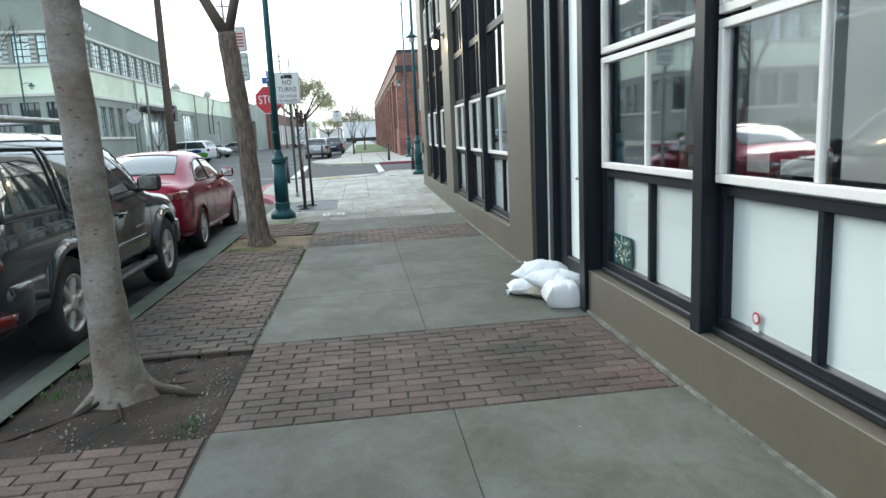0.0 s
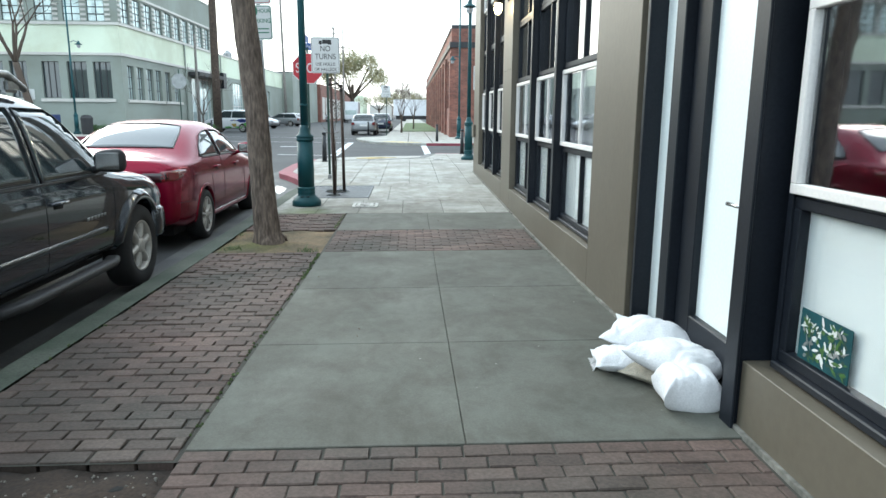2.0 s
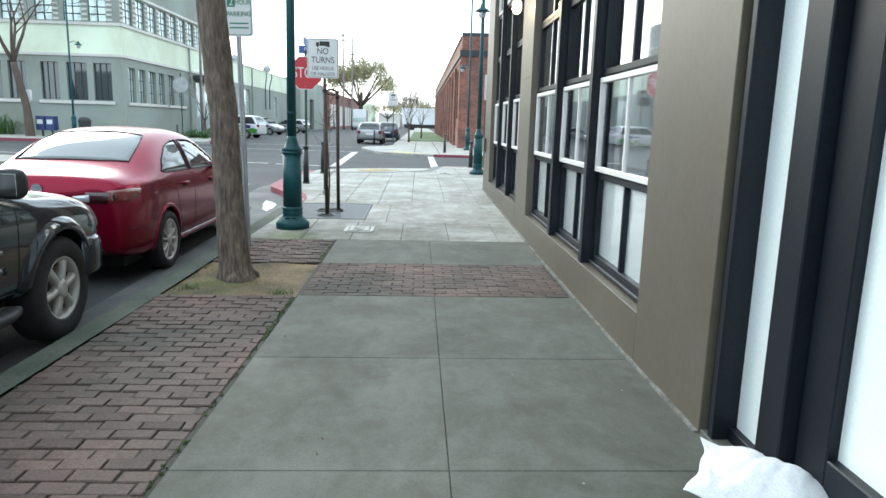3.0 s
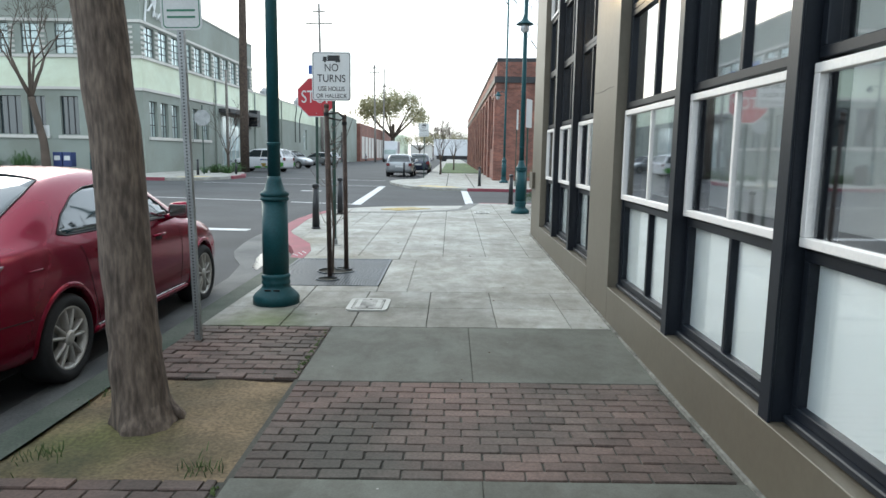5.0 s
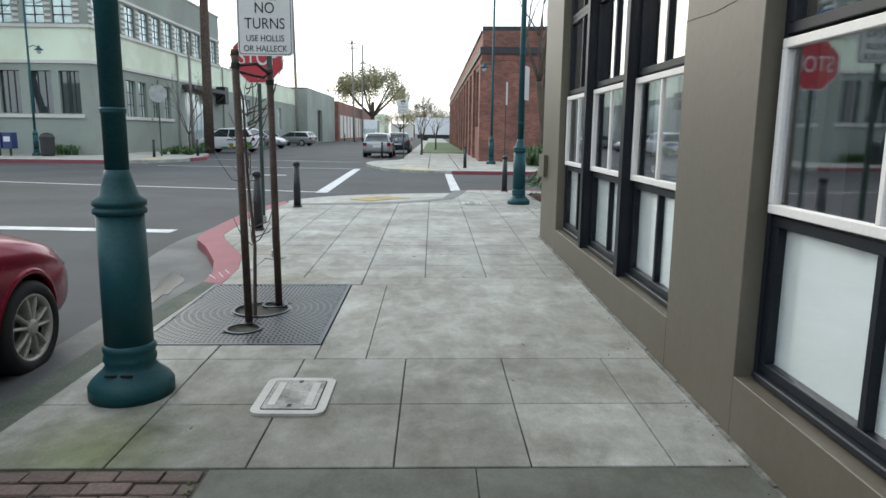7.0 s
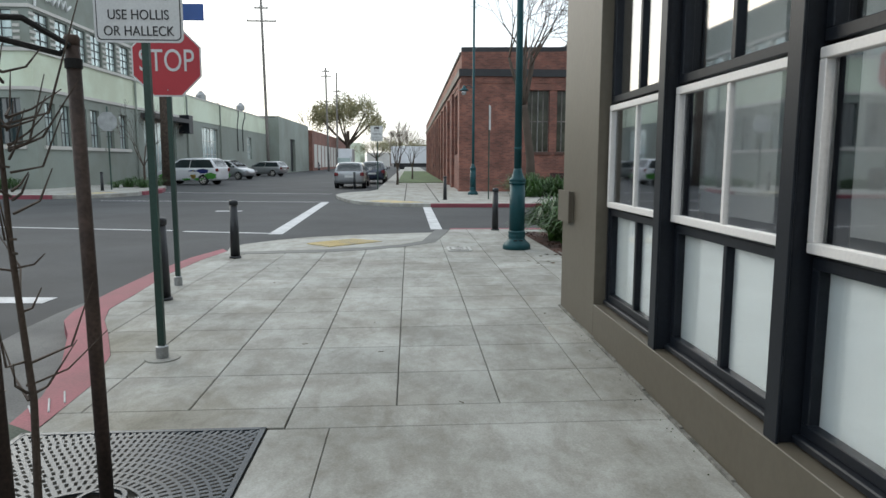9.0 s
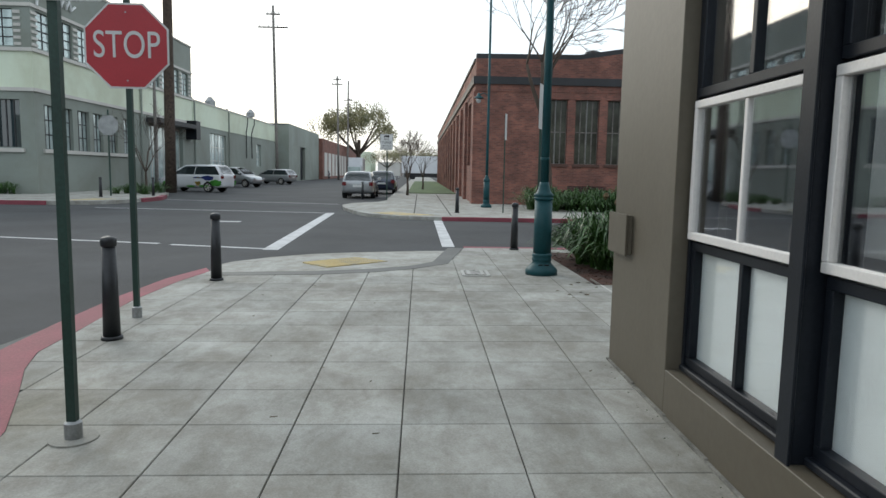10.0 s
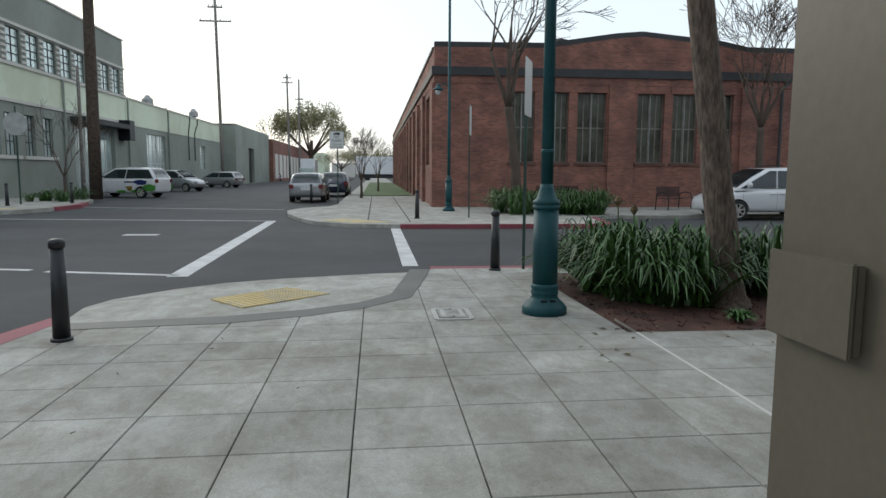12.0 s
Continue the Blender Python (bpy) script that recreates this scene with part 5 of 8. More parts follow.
        for h in extras.get("seams", ()):
            lo_z, hi_z = st[3][2] + 0.12, zb - 0.03
            zs_ = [lo_z + (hi_z - lo_z) * k / 10 for k in range(11)]
            part("door_seam", tube(B(), [(skin(h, z, s) - s * 0.001, h, z) for z in zs_], [0.0035] * 11, 6), "recess_black", t)
        for (y0, y1, z0, zz1, tk, mm, nm) in extras.get("sides", ()):
            zm, rr_ = (z0 + zz1) / 2, (zz1 - z0) / 2
            ysx = [y0 + (y1 - y0) * k / 12 for k in range(13)]
            part(nm, tube(B(), [(skin(y, zm, s) + s * (tk - rr_), y, zm) for y in ysx], [rr_ * 0.7] + [rr_] * 11 + [rr_ * 0.7], 10), mm, t, smooth=True)
    for (x0, x1, y0, y1, z0, zz1, mm, nm, bv) in extras.get("boxes", ()):
        for s in (-1, 1):
            p, q = sorted((s * x0, s * x1))
            part(nm, bbox(p, q, y0, y1, z0, zz1, bv, 2), mm, t)
            if x0 == -x1:
                break
    # wheels
    for y in (fy, ry):
        for s in (-1, 1):
            ty = lathe(B(), [(wr * 0.66, -0.11), (wr * 0.80, -0.122), (wr * 0.93, -0.115), (wr, -0.08), (wr, 0.08), (wr * 0.93, 0.115), (wr * 0.80, 0.122), (wr * 0.66, 0.11)], 40, (0, 0, 0), "x")
            bmesh.ops.delete(ty, geom=[f for f in ty.faces if len(f.verts) > 4], context="FACES")
            w = part("wheel", ty, "rubber", t, "black tyre", smooth=False, loc=(s * (W / 2 - 0.115), y, wr))
            part("rim", lathe(B(), [(wr * 0.67, -s * 0.10), (wr * 0.665, s * 0.06), (wr * 0.60, s * 0.03), (wr * 0.10, s * 0.03)], 36, (0, 0, 0), "x"), "recess_black", w)
            rb = lathe(B(), [(wr * 0.61, s * 0.06), (wr * 0.63, s * 0.108), (wr * 0.67, s * 0.116), (wr * 0.69, s * 0.110)], 36, (0, 0, 0), "x")
            bmesh.ops.delete(rb, geom=[f for f in rb.faces if len(f.verts) > 4], context="FACES")
            part("rim_lip", rb, "alloy", w, smooth=True)
            ns = extras.get("spokes", 6)
            sb = B()
            for k in range(ns):
                an = 2 * math.pi * k / ns + 0.2
                ww = wr * ((2.0 if ns == 6 else 1.5) / ns + 0.03)
                u, v2 = Vector((0, math.cos(an), math.sin(an))), Vector((0, -math.sin(an), math.cos(an)))
                P = []
                for rr_, wd, xx in ((0.12, 0.5, 0.10), (0.4, 0.48, 0.108), (0.64, 0.80, 0.112)):
                    for e in (-1, 1):
                        P.append(u * wr * rr_ + v2 * (ww * wd * 0.55 * e) + Vector((s * xx, 0, 0)))
                vs = [sb.verts.new(p) for p in P] + [sb.verts.new(p - Vector((s * 0.04, 0, 0))) for p in P]
                for i in (0, 2):
                    sb.faces.new((vs[i], vs[i + 1], vs[i + 3], vs[i + 2]))
                    sb.faces.new((vs[i], vs[i + 2], vs[i + 8], vs[i + 6]))
                    sb.faces.new((vs[i + 1], vs[i + 7], vs[i + 9], vs[i + 3]))
            bmesh.ops.recalc_face_normals(sb, faces=sb.faces[:])
            part("spokes", sb, "alloy", w)
            part("hub", lathe(B(), [(wr * 0.17, s * 0.07), (wr * 0.17, s * 0.115), (wr * 0.12, s * 0.122)], 20, (0, 0, 0), "x"), "alloy", w)
    return t


def road_z(y):
    return RD(0, y)


def shell_car(name, label, at, L, W, wb, fo, wr, st, paint, spec):
    """A car facing +y, tail at the origin, its body one smooth shell. st: stations
    (y, sill z, half width, shoulder z, belt half width, belt z, roof edge half width, roof edge z, centre z)."""
    t = thing(name, at, 0, label, "car")
    bm = B()
    rings = []
    for y, z0, w, zs, bw, zb, rw, zr, zt in st:
        gx, gz = (bw + rw) / 2 + 0.018 * (zr - zb > 0.2), (zb + zr) / 2
        half = [(0, z0), (w * 0.80, z0), (w * 0.955, z0 + 0.03), (w * 0.985, z0 + (zs - z0) * 0.4), (w, zs), (w * 0.25 + bw * 0.75, zb - 0.03), (bw, zb + 0.005),
                (gx, gz), (rw, zr), (rw * 0.6, zr + (zt - zr) * 0.8), (0, zt)]
        pts = half + [(-a, b) for a, b in half[-2:0:-1]]
        rings.append([bm.verts.new((a, y, b)) for a, b in pts])
    n = len(rings[0])
    for a, b in zip(rings, rings[1:]):
        for i in range(n):
            bm.faces.new((a[i], b[i], b[(i + 1) % n], a[(i + 1) % n]))
    for ring in (rings[0], rings[-1]):
        for i in range(n // 2 - 1):
            bm.faces.new((ring[i], ring[i + 1], ring[n - i - 1], ring[(n - i) % n]) if i else (ring[0], ring[1], ring[n - 1]))
        bm.faces.new((ring[n // 2 - 1], ring[n // 2], ring[n // 2 + 1]))
    bmesh.ops.recalc_face_normals(bm, faces=bm.faces[:])
    me = bpy.data.meshes.new("body")
    bm.to_mesh(me)
    bm.free()
    tmp = new("tmp", me)
    tmp.modifiers.new("s", "SUBSURF").levels = 2
    fy, ry = L - fo, L - fo - wb
    cutters = []
    for y in (fy, ry):
        cb = lathe(B(), [(wr * 1.13, -W), (wr * 1.13, W)], 48, (0, y, wr * 1.03), "x")
        bmesh.ops.recalc_face_normals(cb, faces=cb.faces[:])
        cm = bpy.data.meshes.new("cutter")
        cb.to_mesh(cm)
        cb.free()
        co = new("cutter", cm)
        cutters.append(co)
        bo = tmp.modifiers.new("b", "BOOLEAN")
        bo.object, bo.operation, bo.solver = co, "DIFFERENCE", "EXACT"
    bpy.context.view_layer.update()
    dg = bpy.context.evaluated_depsgraph_get()
    res = bpy.data.meshes.new_from_object(tmp.evaluated_get(dg))
    for mod in [q for q in tmp.modifiers if q.type == "BOOLEAN"]:
        tmp.modifiers.remove(mod)
    bpy.context.view_layer.update()
    whole = bpy.data.meshes.new_from_object(tmp.evaluated_get(bpy.context.evaluated_depsgraph_get()))
    tree = BVHTree.FromPolygons([v.co for v in whole.vertices], [tuple(p.vertices) for p in whole.polygons])
    for o in [tmp] + cutters:
        bpy.data.objects.remove(o)
    bpy.data.meshes.remove(whole)
    res.materials.clear()
    res.materials.append(M[paint])
    b8 = B()
    b8.from_mesh(res)
    for e in b8.edges:
        e.smooth = e.is_manifold and len(e.link_faces) == 2 and e.calc_face_angle(0) < radians(38)
    for f in b8.faces:
        f.smooth, f.material_index = True, 0
    b8.to_mesh(res)
    b8.free()
    body = new("body", res)
    body.parent = t
    way = dict(side=(Vector((-1, 0, 0)), Vector((0, 1, 0)), Vector((0, 0, 1))), rear=(Vector((0, 1, 0)), Vector((1, 0, 0)), Vector((0, 0, 1))),
               front=(Vector((0, -1, 0)), Vector((1, 0, 0)), Vector((0, 0, 1))), top=(Vector((0, 0, -1)), Vector((1, 0, 0)), Vector((0, 1, 0))),
               corner=(Vector((-0.7, 0.7, 0)), Vector((0.7, 0.7, 0)), Vector((0, 0, 1))), nose=(Vector((-0.7, -0.7, 0)), Vector((-0.7, 0.7, 0)), Vector((0, 0, 1))))

    def on(face, u, v, s=1, lift=0.0):
        """The point of the shell under (u, v), seen from one face, lifted along its normal."""
        d, a, b = way[face]
        o = a * u + b * v
        hit, nor = tree.ray_cast(o - d * 12, d)[:2]
        if hit is None:
            hit, nor = tree.find_nearest(o - d * 0.8)[:2]
        if nor.dot(d) > 0:
            nor = -nor
        p = hit + nor * lift
        return Vector((p.x * s, p.y, p.z))

    def panel(nm, face, poly, m, s=1, lift=0.006, step=0.07, par=None, seal=None):
        bm = B()
        bm.faces.new([bm.verts.new((u, v, 0)) for u, v in poly])
        for k in (0, 1):
            lo, hi = min(p[k] for p in poly), max(p[k] for p in poly)
            cnt = int((hi - lo) / step)
            for i in range(1, cnt + 1):
                c = lo + (hi - lo) * i / (cnt + 1)
                co, no = ((c, 0, 0), (1, 0, 0)) if k == 0 else ((0, c, 0), (0, 1, 0))
                bmesh.ops.bisect_plane(bm, geom=bm.verts[:] + bm.edges[:] + bm.faces[:], plane_co=co, plane_no=no)
        bmesh.ops.triangulate(bm, faces=bm.faces[:])
        for v in bm.verts:
            v.co = on(face, v.co.x, v.co.y, s, lift)
        bmesh.ops.recalc_face_normals(bm, faces=bm.faces[:])
        bm.normal_update()
        if sum(f.normal.dot(f.calc_center_median() - Vector((0, L / 2, 0.6))) for f in bm.faces) < 0:
            bmesh.ops.reverse_faces(bm, faces=bm.faces[:])
        bmesh.ops.solidify(bm, geom=bm.faces[:], thickness=0.006)
        ob = part(nm, bm, m, par or t, smooth=False)
        for p in ob.data.polygons:
            p.use_smooth = True
        if seal:
            pts = []
            for (u0, v0), (u1, v1) in zip(poly, poly[1:] + poly[:1]):
                cnt = max(1, int(math.hypot(u1 - u0, v1 - v0) / 0.06))
                pts += [on(face, u0 + (u1 - u0) * i / cnt, v0 + (v1 - v0) * i / cnt, s, lift + 0.001) for i in range(cnt)]
            part("seal", tube(B(), pts + pts[:1], [spec.get("seal", 0.006)] * (len(pts) + 1), 6), seal, ob, smooth=True)
        return ob

    def run(nm, face, pts, r, m, s=1, lift=0.0, par=None):
        """A rod laid along the shell."""
        q = []
        for (u0, v0), (u1, v1) in zip(pts, pts[1:]):
            cnt = max(1, int(math.hypot(u1 - u0, v1 - v0) / 0.07))
            q += [on(face, u0 + (u1 - u0) * i / cnt, v0 + (v1 - v0) * i / cnt, s, lift) for i in range(cnt)]
        q.append(on(face, *pts[-1], s, lift))
        return part(nm, tube(B(), q, [r] * len(q), 8), m, par or t, smooth=True)

    for face, poly, m, nm in spec["glass"]:
        for s in ((-1, 1) if face == "side" else (1,)):
            panel(nm, face, poly, m, s, 0.004, seal="plastic")
    for face, poly, m, nm in spec["patches"]:
        for s in ((-1, 1) if face in ("side", "corner", "nose") else (1,)):
            panel(nm, face, poly, m, s, 0.008, 0.04)
    for pts in spec["seams"]:
        for s in (-1, 1):
            run("door_seam", "side", pts, 0.0045, "recess_black", s, -0.001)
    for nm, pts, r, m, lift in spec["rods"]:
        for s in (-1, 1):
            run(nm, "side", pts, r, m, s, lift)
    for y, z in spec["handles"]:
        for s in (-1, 1):
            panel("handle_cup", "side", [(y - 0.075, z - 0.028), (y + 0.06, z - 0.034), (y + 0.07, z + 0.02), (y - 0.07, z + 0.026)], "recess_black", s, 0.002)
            a = [on("side", y + k, z + 0.012, s, e) for k, e in ((-0.11, 0.0), (-0.08, 0.03), (0, 0.036), (0.08, 0.03), (0.11, 0.0))]
            part("door_handle", tube(B(), a, [0.012, 0.014, 0.014, 0.014, 0.012], 8), spec.get("handle_m", paint), t, smooth=True)
    fl, fo_, fm = spec["flare"]
    for y in (fy, ry):
        for s in (-1, 1):
            bm = B()
            rings = []
            for k in range(29):
                a = radians(-8 + 196 * k / 28)
                row = []
                for r, e in ((1.115, -0.06), (1.115, fo_ * 0.9), (1.14, fo_), (1.14 + fl * 0.6, fo_ * 0.75), (1.14 + fl, -0.002)):
                    p = on("side", y + math.cos(a) * wr * r, max(wr * 1.03 + math.sin(a) * wr * r, 0.26), s)
                    row.append(bm.verts.new((p.x + s * e, p.y, p.z)))
                rings.append(row)
            for p, q in zip(rings, rings[1:]):
                for k in range(4):
                    bm.faces.new((p[k], q[k], q[k + 1], p[k + 1]))
            bmesh.ops.recalc_face_normals(bm, faces=bm.faces[:])
            part("wheel_arch", bm, fm, t, smooth=True)
    part("underbody", box(B(), -W / 2 + 0.22, W / 2 - 0.22, 0.3, L - 0.3, st[4][1] - 0.06, st[4][1] + 0.4), "recess_black", t)
    for nm, pts, hz, th, m in spec["bumpers"]:
        bm = B()
        rings = []
        for i, (x, y, z) in enumerate(pts):
            a, b = Vector(pts[max(i - 1, 0)]), Vector(pts[min(i + 1, len(pts) - 1)])
            d = (b - a).normalized()
            o = Vector((d.y, -d.x, 0))
            rings.append([bm.verts.new(Vector((x, y, z)) + o * (th * math.copysign(abs(math.cos(q)) ** 0.6, math.cos(q))) + Vector((0, 0, hz * math.copysign(abs(math.sin(q)) ** 0.6, math.sin(q))))) for q in [2 * math.pi * k / 16 for k in range(16)]])
        for p, q in zip(rings, rings[1:]):
            for k in range(16):
                bm.faces.new((p[k], p[(k + 1) % 16], q[(k + 1) % 16], q[k]))
        bm.faces.new(rings[0])
        bm.faces.new(rings[-1][::-1])
        bmesh.ops.recalc_face_normals(bm, faces=bm.faces[:])
        part(nm, bm, m, t, smooth=True)
    my, mz, ms, mm = spec["mirror"]
    for s in (-1, 1):
        base = on("side", my, mz - 0.09, s)
        c = Vector((base.x + s * 0.15, my - 0.01, mz))
        hb = B()
        bmesh.ops.create_uvsphere(hb, u_segments=24, v_segments=16, radius=1)
        for v in hb.verts:
            q = Vector([math.copysign(abs(k) ** 0.62, k) for k in v.co])
            v.co = Vector((q.x * 0.118 * ms * (1 - 0.10 * max(q.y, 0)), q.y * (0.075 if q.y > 0 else 0.05) * ms, q.z * (0.088 + 0.012 * q.x * s) * ms * (1 - 0.12 * max(q.y, 0)))) + c
        m = part("mirror", hb, mm, t, smooth=True)
        part("glass", bbox(c.x - 0.088 * ms, c.x + 0.088 * ms, c.y - 0.053 * ms, c.y - 0.049 * ms, c.z - 0.065 * ms, c.z + 0.062 * ms, 0.001), "chrome", m)
        part("stalk", tube(B(), [tuple(base - Vector((s * 0.03, 0, 0))), (c.x - s * 0.06, c.y + 0.01, c.z - 0.05)], [0.035, 0.028], 8), mm, m, smooth=True)
    rf, ns, tw = spec["wheel"]
    for y in (fy, ry):
        for s in (-1, 1):
            ty = lathe(B(), [(wr * rf, -0.105), (wr * (rf + 0.05), -0.12), (wr * 0.86, -0.128), (wr * 0.96, -0.11), (wr, -0.085), (wr * 1.002, 0.0), (wr, 0.085), (wr * 0.96, 0.11), (wr * 0.86, 0.128), (wr * (rf + 0.05), 0.12), (wr * rf, 0.105)], 56, (0, 0, 0), "x")
            bmesh.ops.delete(ty, geom=[f for f in ty.faces if len(f.verts) > 4], context="FACES")
            w = part("wheel", ty, "rubber", t, "black tyre", smooth=True, loc=(s * (W / 2 - 0.125), y, wr))
            part("rim", lathe(B(), [(wr * (rf + 0.01), -s * 0.10), (wr * rf, s * 0.05), (wr * (rf - 0.05), s * 0.01), (wr * 0.10, s * 0.01)], 36, (0, 0, 0), "x"), "recess_black", w)
            rb = lathe(B(), [(wr * (rf - 0.07), s * 0.04), (wr * (rf - 0.06), s * 0.095), (wr * (rf - 0.02), s * 0.108), (wr * (rf + 0.015), s * 0.112), (wr * (rf + 0.02), s * 0.10)], 48, (0, 0, 0), "x")
            bmesh.ops.delete(rb, geom=[f for f in rb.faces if len(f.verts) > 4], context="FACES")
            part("rim_lip", rb, "alloy", w, smooth=True)
            for k in range(ns):
                an = 2 * math.pi * k / ns + 0.2
                u, v2 = Vector((0, math.cos(an), math.sin(an))), Vector((0, -math.sin(an), math.cos(an)))
                for off in ((-tw, tw) if tw else (0,)):
                    sb = B()
                    rows = []
                    for rr_, wd, xx in ((0.10, 0.08, 0.096), (0.28, 0.062, 0.105), (rf * 0.75, 0.065 if tw else 0.075, 0.102), (rf - 0.04, 0.075 if tw else 0.105, 0.094)):
                        cw = wd * (0.55 if tw else 1.0)
                        mid_ = u * wr * rr_ + v2 * wr * off * rr_ * 1.6 + Vector((s * xx, 0, 0))
                        rows.append([sb.verts.new(mid_ + v2 * wr * cw * e + Vector((s * h, 0, 0))) for e, h in ((-1, -0.05), (-1, -0.008), (-0.6, 0.004), (0.6, 0.004), (1, -0.008), (1, -0.05))])
                    for p, q in zip(rows, rows[1:]):
                        for i in range(5):
                            sb.faces.new((p[i], p[i + 1], q[i + 1], q[i]))
                    bmesh.ops.recalc_face_normals(sb, faces=sb.faces[:])
                    part("spoke", sb, "alloy", w, smooth=True)
            part("hub", lathe(B(), [(wr * 0.19, s * 0.06), (wr * 0.18, s * 0.105), (wr * 0.12, s * 0.118), (wr * 0.02, s * 0.120)], 24, (0, 0, 0), "x"), "alloy", w)
            part("brake_disc", lathe(B(), [(wr * 0.42, s * 0.015), (wr * 0.42, s * 0.03)], 32, (0, 0, 0), "x"), "galv", w)
    return t, on, panel, run


# dark SUV: front axle y 8.64, rear axle 5.85
SUV, on, panel, run = shell_car("parked_suv", "dark slate-blue parked four-wheel-drive car with a roof rack and six-spoke wheels", (-3.40, 4.74, road_z(6)), 4.78, 1.90, 2.79, 0.88, 0.398,
    [(0.00, 0.50, 0.84, 0.90, 0.80, 1.04, 0.74, 1.09, 1.10), (0.04, 0.45, 0.91, 0.95, 0.88, 1.10, 0.80, 1.17, 1.18), (0.12, 0.43, 0.935, 1.00, 0.90, 1.14, 0.80, 1.32, 1.33),
     (0.36, 0.42, 0.945, 1.02, 0.905, 1.15, 0.74, 1.76, 1.79), (0.60, 0.42, 0.945, 1.02, 0.91, 1.15, 0.735, 1.80, 1.84), (1.50, 0.42, 0.945, 1.02, 0.91, 1.15, 0.735, 1.81, 1.86),
     (2.55, 0.42, 0.945, 1.02, 0.91, 1.14, 0.73, 1.79, 1.84), (2.92, 0.42, 0.945, 1.01, 0.91, 1.13, 0.715, 1.72, 1.78), (3.25, 0.42, 0.945, 1.00, 0.905, 1.13, 0.76, 1.46, 1.51),
     (3.56, 0.42, 0.945, 1.00, 0.90, 1.12, 0.80, 1.16, 1.20), (3.70, 0.42, 0.945, 0.99, 0.89, 1.10, 0.76, 1.13, 1.17), (4.15, 0.42, 0.94, 0.97, 0.88, 1.07, 0.72, 1.11, 1.14),
     (4.50, 0.42, 0.92, 0.92, 0.85, 1.00, 0.70, 1.05, 1.08), (4.68, 0.44, 0.87, 0.80, 0.80, 0.90, 0.64, 0.95, 0.98), (4.78, 0.47, 0.78, 0.70, 0.72, 0.78, 0.54, 0.83, 0.85)],
    "suv",
    dict(glass=[("side", [(0.24, 1.18), (1.16, 1.17), (1.16, 1.69), (0.52, 1.70), (0.38, 1.62)], "carglass", "side_window"),
                ("side", [(1.24, 1.17), (2.21, 1.165), (2.21, 1.69), (1.24, 1.69)], "carglass", "side_window"),
                ("side", [(2.28, 1.165), (3.34, 1.155), (3.22, 1.30), (2.86, 1.63), (2.75, 1.68), (2.28, 1.69)], "carglass", "side_window"),
                ("rear", [(-0.66, 1.26), (0.66, 1.26), (0.60, 1.66), (-0.60, 1.66)], "carglass", "rear_window"),
                ("top", [(-0.66, 3.50), (-0.60, 2.98), (0.60, 2.98), (0.66, 3.50), (0.4, 3.55), (-0.4, 3.55)], "carglass", "windscreen")],
         patches=[("corner", [(0.54, 0.88), (0.74, 0.88), (0.70, 1.06), (0.66, 1.24), (0.58, 1.24)], "lred", "tail_light"),
                  ("nose", [(2.66, 0.78), (2.90, 0.80), (2.86, 0.98), (2.68, 0.98)], "lclear", "headlight"),
                  ("front", [(-0.45, 0.66), (0.45, 0.66), (0.42, 0.88), (-0.42, 0.88)], "plastic", "grille"),
                  ("top", [(-0.30, 3.78), (0.30, 3.78), (0.26, 4.22), (-0.26, 4.22)], "suv", "hood_scoop")],
         seams=[[(1.20, 1.13), (1.20, 0.70)], [(2.25, 1.16), (2.25, 0.52)], [(3.38, 1.06), (3.36, 0.52)], [(1.25, 0.50), (3.36, 0.50)], [(1.20, 0.70), (1.28, 0.60)]],
         rods=[("side_moulding", [(1.60, 0.68), (3.22, 0.68)], 0.035, "suv", -0.024), ("beltline_trim", [(1.22, 1.155), (3.34, 1.145)], 0.010, "plastic", 0.001)],
         handles=[(1.42, 1.00), (2.42, 0.99)], handle_m="suv", flare=(0.22, 0.045, "suv"),
         bumpers=[("rear_bumper", [(-0.93, 0.62, 0.60), (-0.93, 0.20, 0.60), (-0.80, -0.02, 0.60), (0, -0.08, 0.60), (0.80, -0.02, 0.60), (0.93, 0.20, 0.60), (0.93, 0.62, 0.60)], 0.15, 0.035, "suv"),
                  ("front_bumper", [(0.93, 4.22, 0.56), (0.90, 4.55, 0.56), (0.70, 4.79, 0.56), (0, 4.86, 0.56), (-0.70, 4.79, 0.56), (-0.90, 4.55, 0.56), (-0.93, 4.22, 0.56)], 0.15, 0.035, "suv"),
                  ("running_board", [(0.93, 1.55, 0.40), (0.98, 1.75, 0.40), (0.98, 3.10, 0.40), (0.93, 3.25, 0.40)], 0.035, 0.06, "plastic"),
                  ("running_board", [(-0.93, 3.25, 0.40), (-0.98, 3.10, 0.40), (-0.98, 1.75, 0.40), (-0.93, 1.55, 0.40)], 0.035, 0.06, "plastic")],
         mirror=(3.12, 1.27, 1.08, "plastic"), wheel=(0.60, 6, 0)))
for s in (-1, 1):
    part("roof_rail", tube(B(), [(s * 0.68, 0.45, 1.84), (s * 0.68, 0.58, 1.925), (s * 0.68, 2.40, 1.925), (s * 0.68, 2.60, 1.83)], [0.028] * 4, 12), "galv", SUV, "silver roof rail", smooth=True)
    for y in (0.55, 2.45):
        part("rail_foot", bbox(s * 0.66 - 0.035, s * 0.66 + 0.035, y - 0.09, y + 0.09, 1.80, 1.90, 0.02, 2), "galv", SUV)
for y in (0.9, 2.0):
    part("roof_bar", tube(B(), [(-0.66, y, 1.92), (0.66, y, 1.92)], [0.016] * 2, 8), "galv", SUV, smooth=True)
